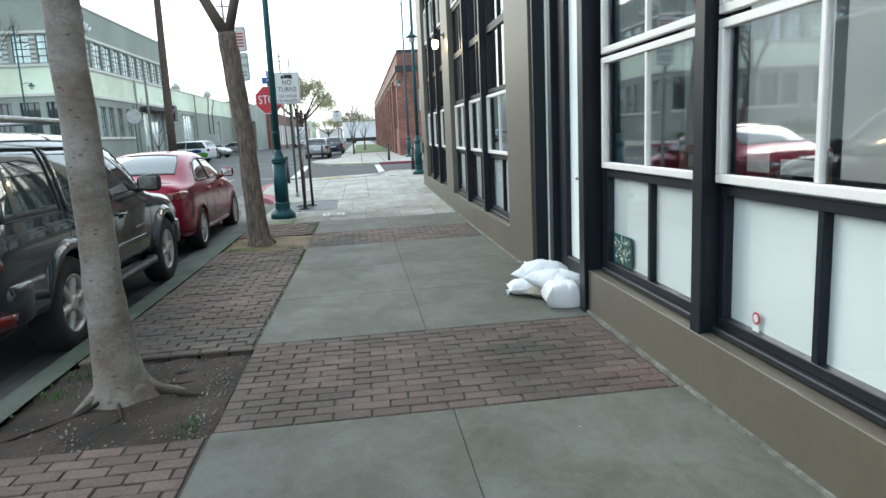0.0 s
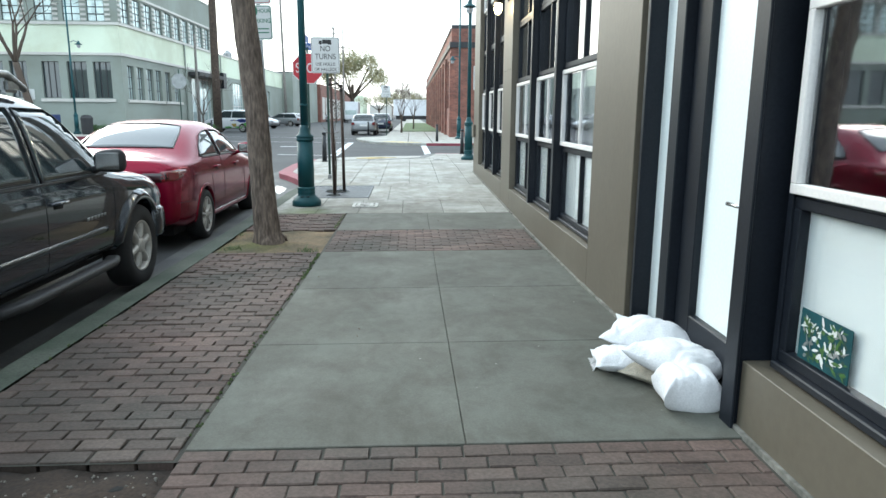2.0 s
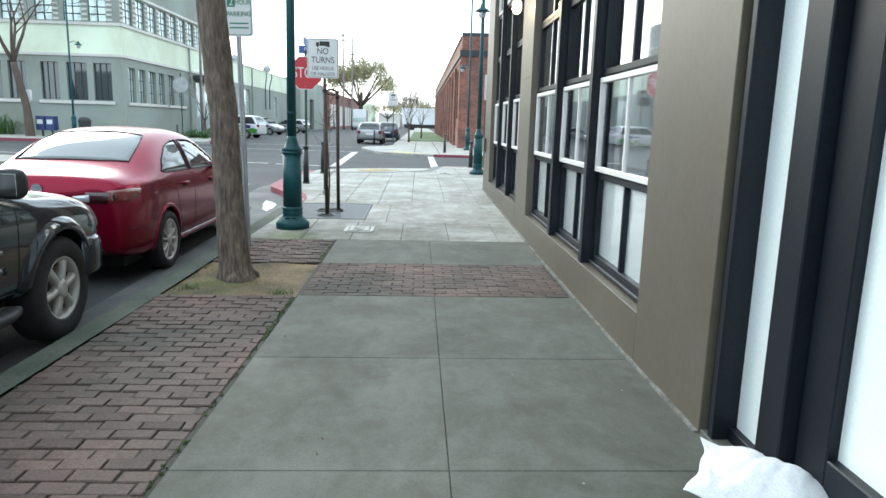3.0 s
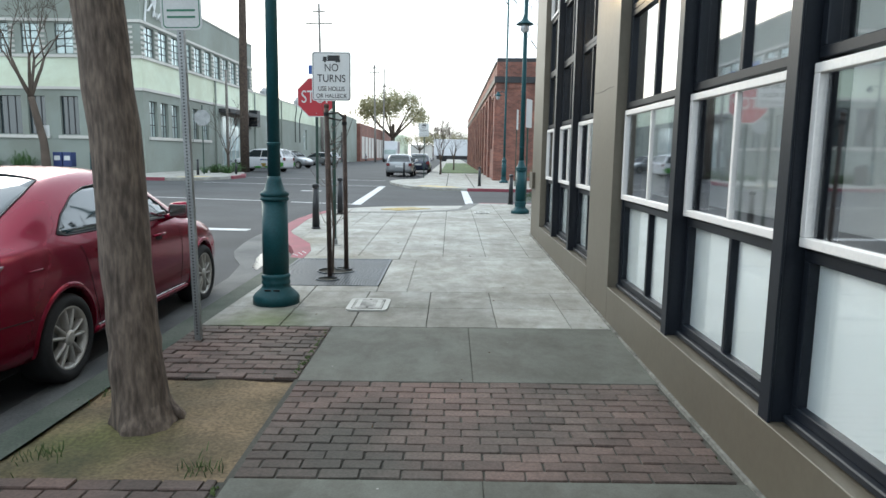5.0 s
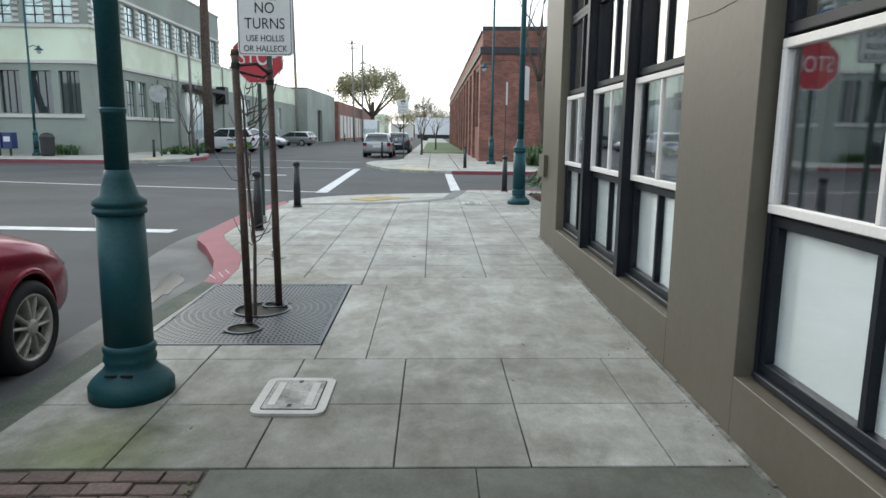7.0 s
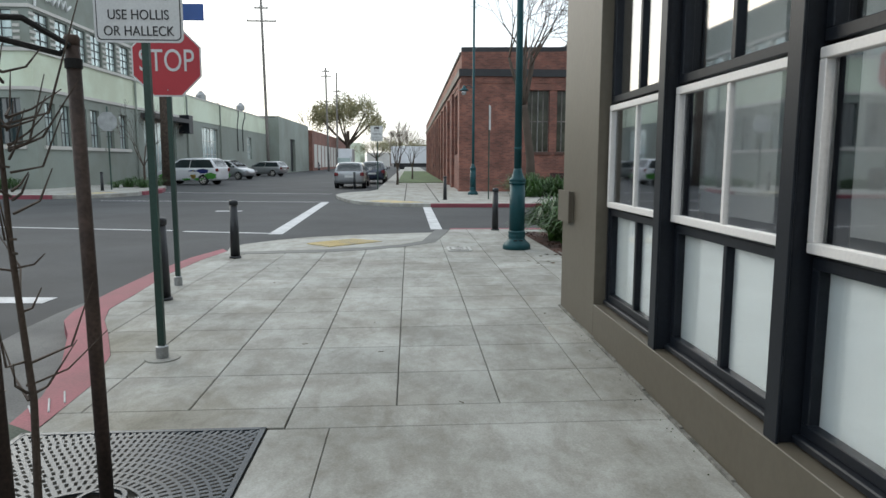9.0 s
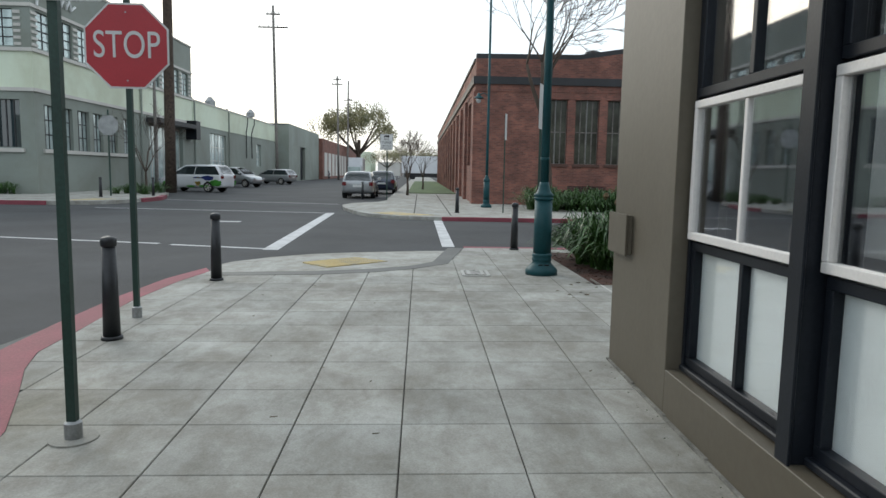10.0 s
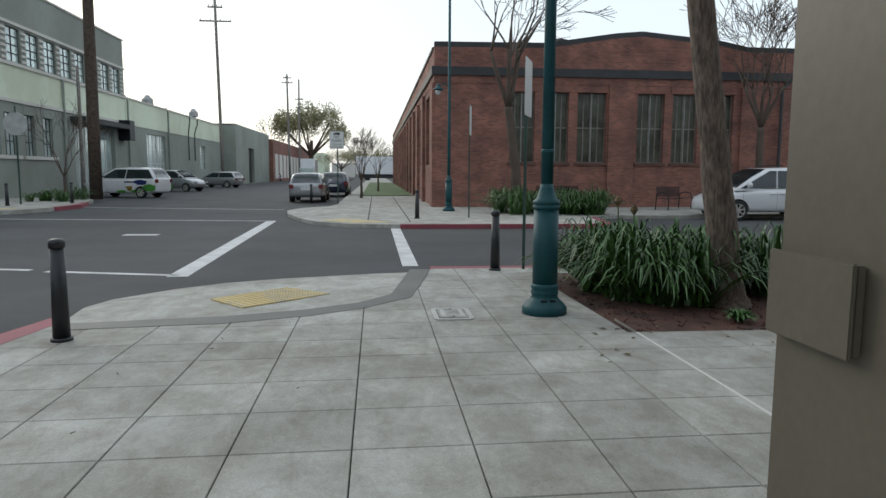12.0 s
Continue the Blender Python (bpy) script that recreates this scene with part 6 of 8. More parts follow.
panel("reflector", "corner", [(0.60, 0.50), (0.74, 0.50), (0.74, 0.58), (0.60, 0.58)], "lred", 1, 0.07)
for k in range(6):
    panel("script_bar", "side", [(2.84 + k * 0.06, 0.80), (2.88 + k * 0.06, 0.80), (2.885 + k * 0.06, 0.825), (2.845 + k * 0.06, 0.825)], "galv", 1, 0.004)

# red saloon: rear axle y 11.29, front 14.05
MZ, on, panel, run = shell_car("parked_saloon", "deep red parked saloon car with a pale glossy rear window", (-3.50, 10.24, road_z(12)), 4.70, 1.80, 2.76, 0.89, 0.335,
    [(0.00, 0.44, 0.62, 0.62, 0.58, 0.82, 0.48, 0.92, 0.94), (0.03, 0.36, 0.76, 0.66, 0.70, 0.95, 0.60, 1.07, 1.10), (0.09, 0.31, 0.83, 0.72, 0.78, 1.02, 0.66, 1.11, 1.14),
     (0.38, 0.25, 0.885, 0.84, 0.84, 1.04, 0.69, 1.11, 1.15), (0.60, 0.23, 0.90, 0.87, 0.85, 1.05, 0.71, 1.16, 1.20), (1.00, 0.22, 0.90, 0.88, 0.85, 1.05, 0.68, 1.36, 1.41),
     (1.42, 0.22, 0.90, 0.87, 0.845, 1.05, 0.62, 1.51, 1.56), (1.95, 0.22, 0.90, 0.86, 0.84, 1.04, 0.61, 1.55, 1.60), (2.45, 0.22, 0.90, 0.85, 0.84, 1.03, 0.61, 1.53, 1.58),
     (2.85, 0.22, 0.90, 0.84, 0.835, 1.02, 0.64, 1.42, 1.47), (3.25, 0.22, 0.90, 0.83, 0.83, 1.00, 0.70, 1.20, 1.24), (3.55, 0.22, 0.90, 0.82, 0.82, 0.98, 0.72, 1.04, 1.07),
     (4.00, 0.24, 0.89, 0.78, 0.80, 0.92, 0.64, 0.98, 1.01), (4.38, 0.27, 0.83, 0.70, 0.74, 0.82, 0.58, 0.88, 0.91), (4.60, 0.31, 0.74, 0.60, 0.64, 0.71, 0.50, 0.77, 0.79), (4.70, 0.35, 0.62, 0.52, 0.52, 0.59, 0.42, 0.65, 0.67)],
    "maz",
    dict(seal=0.006,
         glass=[("side", [(1.06, 1.115), (1.22, 1.24), (1.50, 1.375), (1.72, 1.425), (1.94, 1.44), (1.94, 1.08), (1.16, 1.095)], "carglass", "side_window"),
                ("side", [(2.02, 1.08), (2.02, 1.44), (2.40, 1.43), (2.66, 1.365), (2.95, 1.21), (3.16, 1.075), (3.10, 1.06)], "carglass", "side_window"),
                ("top", [(-0.60, 0.72), (-0.3, 0.68), (0.3, 0.68), (0.60, 0.72), (0.56, 1.10), (0.50, 1.38), (0.25, 1.42), (-0.25, 1.42), (-0.50, 1.38), (-0.56, 1.10)], "carglass", "rear_window"),
                ("top", [(-0.62, 3.42), (-0.56, 2.86), (-0.25, 2.78), (0.25, 2.78), (0.56, 2.86), (0.62, 3.42), (0.3, 3.54), (-0.3, 3.54)], "carglass", "windscreen")],
         patches=[("corner", [(0.50, 0.86), (0.70, 0.88), (0.84, 0.93), (0.90, 0.985), (0.74, 1.0), (0.50, 0.985)], "lred", "tail_light"),
                  ("corner", [(0.34, 0.86), (0.48, 0.86), (0.58, 0.90), (0.58, 0.97), (0.34, 0.97)], "lensd", "inner_lens"),
                  ("rear", [(0.36, 0.875), (0.50, 0.875), (0.50, 0.945), (0.34, 0.93)], "lclear", "reversing_light"), ("rear", [(-0.50, 0.875), (-0.36, 0.875), (-0.34, 0.93), (-0.50, 0.945)], "lclear", "reversing_light"),
                  ("rear", [(-0.24, 0.62), (0.24, 0.62), (0.24, 0.75), (-0.24, 0.75)], "signw", "number_plate"),
                  ("rear", [(-0.62, 0.36), (0.62, 0.36), (0.56, 0.46), (-0.56, 0.46)], "plastic", "diffuser"),
                  ("rear", [(0.36, 0.765), (0.52, 0.765), (0.52, 0.785), (0.36, 0.785)], "galv", "script_bar"),
                                    ("side", [(0.60, 0.905), (0.76, 0.905), (0.76, 0.915), (0.60, 0.915)], "maz", "fuel_flap_edge"),
                  ("nose", [(2.66, 0.66), (2.92, 0.70), (2.96, 0.80), (2.74, 0.78)], "lclear", "headlight")],
         seams=[[(1.30, 1.00), (1.42, 0.62), (1.52, 0.36)], [(1.98, 1.38), (1.98, 0.34)], [(3.20, 0.96), (3.17, 0.34)], [(1.52, 0.34), (3.17, 0.34)], [(0.12, 0.60), (0.62, 0.58)]],
         rods=[("sill_skirt", [(1.45, 0.28), (3.42, 0.28)], 0.035, "maz", -0.01), ("sill_trim", [(1.5, 0.325), (3.35, 0.325)], 0.006, "chrome", 0.001)],
         handles=[(1.62, 0.93), (2.66, 0.91)], flare=(0.10, 0.012, "maz"),
         bumpers=[],
         mirror=(2.98, 1.14, 0.95, "maz"), wheel=(0.70, 5, 0.16)))
bg = on("rear", 0.0, 0.99, 1, 0.004)
badge = part("badge", lathe(B(), [(0.055, -0.008), (0.055, 0.0), (0.044, 0.0)], 28, tuple(bg), "y"), "chrome", MZ, "round chrome badge", smooth=False)


def far_car(name, label, at, rz, paint, L=4.3, W=1.75, H=1.5, tail_full=True, wr=0.32, extra=()):
    zb, zr = 0.95 * H / 1.5, H
    a, b, c, d = (0.05, 0.45, L * 0.58, L * 0.78) if tail_full else (0.4, 1.1, L * 0.55, L * 0.74)
    return car(name, label, at, rz, L, W, H, L * 0.6, L * 0.19, wr,
               [(0, W * 0.38, 0.4, zb - 0.08, zb), (0.06, W * 0.47, 0.3, zb, zb + 0.04), (0.4, W * 0.5, 0.24, zb, zb + 0.05), (L * 0.5, W * 0.5, 0.24, zb - 0.02, zb + 0.02), (L * 0.72, W * 0.5, 0.24, zb - 0.04, zb + 0.02), (L * 0.92, W * 0.47, 0.26, zb * 0.8, zb * 0.9), (L, W * 0.36, 0.34, zb * 0.55, zb * 0.65)],
               (a, b, c, d, zb, zr, W * 0.46, W * 0.36), paint,
               dict(mid=(L * 0.42,), handles=(), seams=(L * 0.42, L * 0.68), spokes=6, mirror=paint,
                    boxes=((W * 0.34, W * 0.46, -0.02, 0.1, zb - 0.22, zb - 0.02, "lred", "tail_light", 0.02), (W * 0.3, W * 0.44, L - 0.22, L - 0.04, zb * 0.62, zb * 0.76, "lclear", "headlight", 0.02), (-0.25, 0.25, -0.02, 0.01, zb - 0.3, zb - 0.18, "signw", "number_plate", 0.002), *extra)))


far_car("parked_estate", "silver parked estate car seen from behind", (-3.15, 50.0, 0.04), 0, "silver", 4.4, 1.78, 1.45)
far_car("parked_hatchback", "dark blue parked car", (-2.3, 57.8, 0.04), 0, "navy", 4.4, 1.78, 1.5)
lv = far_car("painted_hatchback", "white parked hatchback with green, blue and tan livery on its flank", (-11.8, 56.6, 0.04), 76, "carwhite", 4.5, 1.8, 1.70)
for cy, cz, ry_, rz_, m in ((0.42, 0.58, 0.42, 0.20, "liv_green"), (0.95, 0.88, 0.42, 0.15, "liv_blue"), (1.62, 0.66, 0.20, 0.27, "liv_tan"), (1.66, 0.88, 0.26, 0.07, "liv_blue"), (1.2, 0.38, 0.35, 0.08, "liv_green"), (2.1, 0.36, 0.3, 0.07, "liv_green"), (3.85, 0.55, 0.22, 0.12, "liv_green")):
    for s in (1, -1):
        bm = B()
        rim = [Vector((s * (0.893 if cy < 3.5 else 0.86), cy + ry_ * math.cos(k * 0.3142) * (1 + 0.14 * math.sin(k * 1.7)), cz + rz_ * math.sin(k * 0.3142) * (1 + 0.12 * math.cos(k * 2.3)))) for k in range(20)]
        bm.faces.new([bm.verts.new(p) for p in rim])
        bmesh.ops.solidify(bm, geom=bm.faces[:], thickness=0.012)
        bmesh.ops.recalc_face_normals(bm, faces=bm.faces[:])
        part("livery_patch", bm, m, lv)
far_car("parked_hatchback", "grey parked crossover beside the warehouse", (-16.9, 70.5, 0.04), 250, "silver", 4.4, 1.8, 1.6)
far_car("parked_hatchback", "silver parked hatchback beside the warehouse", (-12.5, 82.0, 0.04), 72, "silver", 4.3, 1.8, 1.5)
far_car("parked_hatchback", "grey parked hatchback far down the street", (-16.0, 130.0, 0.04), 20, "silver", 4.2, 1.8, 1.5)
car("parked_minivan", "white parked minivan with black roof bars", (15.75, 38.2, 0.04), 90, 4.75, 1.95, 1.75, 2.87, 0.95, 0.33,
    [(0, 0.8, 0.4, 1.0, 1.06), (0.06, 0.92, 0.3, 1.02, 1.08), (0.5, 0.97, 0.26, 1.02, 1.08), (2.0, 0.975, 0.26, 1.0, 1.05), (3.2, 0.97, 0.26, 0.97, 1.03), (3.8, 0.96, 0.26, 0.92, 1.0), (4.4, 0.88, 0.26, 0.74, 0.84), (4.75, 0.62, 0.3, 0.52, 0.6)],
    (0.06, 0.3, 2.75, 3.85, 1.03, 1.72, 0.92, 0.74), "carwhite",
    dict(mid=(1.3, 2.5), handles=(2.35, 2.65), seams=(1.35, 2.5, 3.65), spokes=7,
         boxes=((0.62, 0.84, 4.30, 4.50, 0.60, 0.76, "lclear", "headlight", 0.03), (0.8, 0.94, -0.02, 0.08, 0.7, 1.1, "lred", "tail_light", 0.02), (-0.72, 0.72, 1.0, 1.05, 1.77, 1.81, "plastic", "roof_bar", 0.01), (-0.72, 0.72, 2.2, 2.25, 1.77, 1.81, "plastic", "roof_bar", 0.01))))
van = thing("parked_van", (-9.9, 118.0, 0.04), 0, "white box van far down the street", "van")
part("cargo_box", bbox(-1.1, 1.1, 1.6, 6.5, 0.6, 3.5, 0.05), "carwhite", van)
for y in (0.8, 5.2):
    for s in (-1, 1):
        part("wheel", lathe(B(), [(0.38, s * 1.05 - 0.12), (0.38, s * 1.05 + 0.12)], 20, (0, y, 0.38), "x"), "rubber", van)
part("cab", bbox(-1.05, 1.05, 0.0, 1.6, 0.5, 2.3, 0.15, 2), "carwhite", van)
part("windscreen", bbox(-0.95, 0.95, -0.01, 0.3, 1.3, 2.1, 0.05), "far_sky_glass", van)
trl = thing("lorry_trailer", (9.8, 138.0, 0.04), 90, "long white lorry trailer across the end of the street", "trailer")
part("cargo_box", bbox(-1.25, 1.25, 0, 13, 1.2, 4.3, 0.04), "carwhite", trl)
part("underframe", bbox(-1.0, 1.0, 0.5, 12.5, 0.5, 1.2, 0.02), "plastic", trl)
for y in (1.6, 2.8, 11.0):
    part("wheel", lathe(B(), [(0.5, -1.2), (0.5, 1.2)], 20, (0, y, 0.5), "x"), "rubber", trl)


# ---- trees ----
LIMB_MIN = [0.004]


def limb(bm, rng, p, d, r, length, depth, seg, droop=0.0, wander=0.25, twigs=None, split=(2, 3), spread=0.55):
    n = 4
    path, rad = [p.copy()], [r]
    for k in range(n):
        d = (d + Vector((rng.uniform(-1, 1), rng.uniform(-1, 1), rng.uniform(-0.6, 0.9) - droop)) * wander / n).normalized()
        p = p + d * length / n
        path.append(p.copy())
        rad.append(r * (1 - 0.42 * (k + 1) / n))
    tube(bm, path, [max(q, LIMB_MIN[0]) for q in rad], seg)
    if depth > 0:
        for k in range(rng.randint(*split)):
            a = rng.uniform(0, 2 * math.pi)
            o = d.orthogonal().normalized()
            o = (o * math.cos(a) + d.cross(o) * math.sin(a)).normalized()
            d2 = (d + o * rng.uniform(spread * 0.5, spread * 1.3)).normalized()
            s = path[-1] if k < 2 else path[-2]
            limb(bm, rng, s.copy(), d2, rad[-1] * rng.uniform(0.62, 0.85), length * rng.uniform(0.62, 0.85), depth - 1, max(3, seg - 2), droop, wander, twigs, split, spread)


def street_tree(at, label, path, radii, bark, seed, crown, group="street trees", roots=True, cat="tree"):
    """Trunk along a path with a root flare; crown: (points to start from, direction, radius, length, depth)."""
    rng = random.Random(seed)
    t = thing("tree", at, 0, label, cat, group)
    pts, rr2 = [], []
    steps = 26
    for k in range(steps + 1):
        u = k / steps * (len(path) - 1)
        i = min(int(u), len(path) - 2)
        p = Vector(path[i]).lerp(Vector(path[i + 1]), u - i)
        r = radii[i] + (radii[i + 1] - radii[i]) * (u - i)
        pts.append(p + Vector((rng.uniform(-1, 1), rng.uniform(-1, 1), 0)) * 0.006)
        rr2.append(r)
    bm = tube(B(), pts, rr2, 22, 0.09 if bark == "bark2" else 0.04, rng)
    part("trunk", bm, bark, t, smooth=True)
    if roots:
        rb = B()
        ph = rng.uniform(0, 6)
        zs = (-0.06, 0.0, 0.03, 0.07, 0.12, 0.19, 0.28, 0.40)
        rings = []
        for z in zs:
            u, ring = math.exp(-max(z, 0) / 0.075), []
            i = max(j for j in range(len(path)) if path[j][2] <= z + 0.02) if z > path[0][2] else 0
            f = (z - path[i][2]) / (path[i + 1][2] - path[i][2])
            cx, rr_ = path[i][0] + (path[i + 1][0] - path[i][0]) * f, radii[i] + (radii[i + 1] - radii[i]) * f
            for k in range(40):
                a = k / 40 * 2 * math.pi
                lobe = 0.4 + 0.35 * math.cos(3 * a + ph) + 0.25 * math.cos(5 * a + ph * 2) + 0.12 * math.cos(11 * a)
                r_ = rr_ * (1.015 - 0.05 * (z == zs[-1])) + max(lobe, 0) * 0.052 * u
                ring.append(rb.verts.new((cx + math.cos(a) * r_, math.sin(a) * r_, z)))
            rings.append(ring)
        for p, q in zip(rings, rings[1:]):
            for k in range(40):
                rb.faces.new((p[k], p[(k + 1) % 40], q[(k + 1) % 40], q[k]))
        for a, ln in ((0.1, 0.20), (3.9, 0.12)) if bark == "bark" else ((0.2, 0.06),):
            c, s = math.cos(a), math.sin(a)
            tube(rb, [(c * radii[0] * 0.8, s * radii[0] * 0.8, 0.06), (c * (radii[0] + 0.03), s * (radii[0] + 0.03), 0.015), (c * (radii[0] + ln * 0.6), s * (radii[0] + ln * 0.6), -0.004), (c * (radii[0] + ln), s * (radii[0] + ln), -0.03)], [0.035, 0.026, 0.016, 0.008], 10)
        part("root_flare", rb, bark, t, "surface roots", smooth=True)
    cb = B()
    for p, d, r, ln, dep in crown:
        limb(cb, rng, Vector(p), Vector(d).normalized(), r, ln, dep, 8, -0.05, 0.35)
    part("crown", cb, bark if bark == "bark" else "twig", t, smooth=True)
    return t


street_tree((-1.53, 4.1, 0.03), "smooth grey-barked street tree in a square of bare dark soil", [(0.02, 0, -0.05), (-0.01, 0, 0.12), (-0.03, 0, 0.5), (-0.035, 0, 1.1), (-0.055, 0, 2.4), (-0.10, 0, 4.0)],
            [0.175, 0.138, 0.112, 0.101, 0.094, 0.088], "bark", 3, [((-0.1, 0, 4.0), (-0.3, 0.2, 1), 0.07, 1.4, 4), ((-0.1, 0, 4.0), (0.4, -0.2, 1), 0.07, 1.4, 4), ((-0.08, 0, 3.4), (-0.6, -0.6, 1), 0.045, 1.2, 3)])
street_tree((-1.58, 10.19, -0.01), "rough brown-barked leaning street tree in sandy soil", [(0.03, 0, -0.05), (0.0, 0, 0.1), (-0.03, 0, 0.6), (-0.07, 0, 1.6), (-0.17, 0, 2.75), (-0.20, 0, 3.05)],
            [0.18, 0.152, 0.138, 0.132, 0.132, 0.12], "bark2", 8, [((-0.2, 0, 3.0), (-0.45, 0.1, 1), 0.085, 1.5, 4), ((-0.16, 0, 3.05), (0.25, 0, 1), 0.07, 1.4, 4), ((-0.18, 0, 3.0), (0.0, 0.7, 1), 0.05, 1.2, 3)])
street_tree((4.05, 23.4, 0.12), "leaning street tree with flaking brown bark in the mulch bed", [(0.03, 0, -0.05), (0.0, 0, 0.12), (-0.06, 0, 0.7), (-0.22, 0, 1.8), (-0.45, 0, 3.3), (-0.55, 0, 5.0)],
            [0.27, 0.20, 0.165, 0.145, 0.135, 0.11], "bark2", 5, [((-0.55, 0, 5.0), (-0.3, 0, 1), 0.07, 1.6, 4), ((-0.55, 0, 5.0), (0.4, 0.2, 1), 0.06, 1.5, 4)])
def bare_tree(x, y, z, h, r, seed, label, lean=(0, 0), depth=5):
    LIMB_MIN[0] = 0.011
    fork = h * (0.37 if h > 6 else 0.2)
    LIMB_MIN[0] = 0.011 if h > 6 else 0.006
    lx, ly = lean
    street_tree((x, y, z), label, [(0, 0, -0.1), (0.02 + lx * 0.2, ly * 0.2, fork * 0.4), (lx * fork / 3, ly * fork / 3, fork)], [r * 1.3, r, r * 0.85], "twig", seed,
                [((lx * fork / 3, ly * fork / 3, fork), (math.cos(a) * 0.42 + lx * 0.15, math.sin(a) * 0.42, 1), r * 0.55, h * 0.20, depth) for a in (0.3, 1.6, 2.9, 4.3, 5.4)], "bare winter trees", False)


bare_tree(5.25, 40.2, 0.15, 10.0, 0.17, 11, "bare winter street tree before the brick building", (-0.28, 0))
bare_tree(15.6, 42.4, 0.15, 8.8, 0.15, 12, "bare winter street tree before the brick building", (0.0, 0))
bare_tree(-0.55, 53.5, 0.15, 4.5, 0.07, 13, "small bare winter tree on the pavement", (0.05, 0))
bare_tree(-21.95, 43.3, 0.19, 11.0, 0.20, 14, "bare winter tree before the green office", (-0.45, 0))
bare_tree(-13.6, 48.2, 0.19, 5.4, 0.06, 15, "young bare tree by the utility pole", (0.05, 0), 4)
bare_tree(0.4, 66, 0.15, 4.8, 0.07, 16, "bare winter tree on the verge", (0.05, 0), 4)


def leafy_tree(x, y, z, h, w, seed, label, n=9000):
    rng = random.Random(seed)
    t = thing("tree", (x, y, z), 0, label, "tree", "leafy trees")
    bm = tube(B(), [(0, 0, -0.2), (0.1, 0, h * 0.25), (0.2, 0, h * 0.5)], [h * 0.035, h * 0.03, h * 0.02], 10)
    for k in range(7):
        a = k * 0.9
        tube(bm, [(0.1, 0, h * 0.3), (math.cos(a) * w * 0.2, math.sin(a) * w * 0.2, h * 0.5), (math.cos(a) * w * 0.38, math.sin(a) * w * 0.38, h * 0.72)], [h * 0.018, h * 0.012, h * 0.006], 6)
    part("trunk", bm, "twig", t)
    cl = [(rng.uniform(-0.5, 0.5) * w * 0.8, rng.uniform(-0.5, 0.5) * w * 0.8, h * rng.uniform(0.52, 0.9), rng.uniform(0.10, 0.2) * w) for _ in range(26)]
    cl = [(a, b, h * (0.60 + (c / h - 0.52) * 0.62) * (1.08 - 0.28 * (math.hypot(a, b) / (w * 0.5)) ** 2), r * 0.85) for a, b, c, r in cl]
    verts, faces = [], []
    for i in range(n):
        a, b, c, r = rng.choice(cl)
        d = Vector((rng.gauss(0, 1), rng.gauss(0, 1), rng.gauss(0, 0.6))).normalized() * r * rng.uniform(0.6, 1.05)
        p = Vector((a, b, c)) + d
        u = Vector((rng.uniform(-1, 1), rng.uniform(-1, 1), rng.uniform(-1, 1))).normalized()
        v = u.orthogonal().normalized()
        s = w * 0.0115
        k = len(verts)
        verts += [p - u * s, p + v * s * 0.6, p + u * s, p - v * s * 0.6]
        faces.append((k, k + 1, k + 2, k + 3))
    me = bpy.data.meshes.new("crown")
    me.from_pydata(verts, [], faces)
    me.materials.append(M["leaf2"])
    o = new("crown", me)
    o.parent = t
    return t


leafy_tree(-13.2, 160, 0, 16.2, 18, 21, "big broad leafy tree far down the street", 9000)
leafy_tree(-3, 190, 0, 8, 14, 22, "low distant leafy green tree", 3000)
leafy_tree(-9, 200, 0, 8, 12, 23, "low distant leafy green tree", 3000)
leafy_tree(6, 205, 0, 7, 16, 24, "low distant leafy green tree", 3000)
far = structure("backdrop", "low distant buildings at the end of the street")
rb = random.Random(7)
for k in range(16):
    x = -60 + k * 8 + rb.uniform(-2, 2)
    part("distant_block", box(B(), x, x + rb.uniform(5, 9), 230 + rb.uniform(0, 20), 260, -1, rb.uniform(4, 8.5)), rb.choice(["cream", "green_l", "brick", "green_d"]), far)


# ---- planting ----
def strap_plant(x, y, z, r, h, n, seed, label="clump of arching strap-leaved evergreen", group="strap-leaved clumps"):
    rng = random.Random(seed)
    t = thing("plant", (x, y, z), rng.uniform(0, 360), label, "plant", group)
    verts, faces = [], []
    for i in range(n):
        a = rng.uniform(0, 2 * math.pi)
        q_ = rng.random()
        ln, up = r * (0.35 + 0.85 * q_), h * (1.15 - 0.6 * q_) * rng.uniform(0.85, 1.1)
        w = rng.uniform(0.013, 0.024)
        ox, oy = rng.uniform(-0.25, 0.25) * r, rng.uniform(-0.25, 0.25) * r
        c, s = math.cos(a), math.sin(a)
        tw = rng.uniform(-0.4, 0.4)
        k0 = len(verts)
        m = 6
        for k in range(m + 1):
            u = k / m
            d = ln * (u ** 0.9)
            zz = up * (1 - (1 - min(u * 1.45, 2)) ** 2) if u < 0.69 else up * (1 - (u - 0.69) ** 2 * 4.2)
            zz = max(zz, 0.01)
            ww = w * (1 - 0.9 * u ** 3)
            px, py = ox + c * d - s * tw * d * u * 0.4, oy + s * d + c * tw * d * u * 0.4
            verts += [(px + s * ww, py - c * ww, zz + ww * 0.3), (px, py, zz - ww * 0.35), (px - s * ww, py + c * ww, zz + ww * 0.3)]
            if k:
                b = k0 + 3 * k
                faces += [(b - 3, b - 2, b + 1, b), (b - 2, b - 1, b + 2, b + 1)]
    me = bpy.data.meshes.new("leaves")
    me.from_pydata(verts, [], faces)
    me.materials.append(M["leaf"])
    me.shade_smooth()
    o = new("leaves", me)
    o.parent = t
    return t


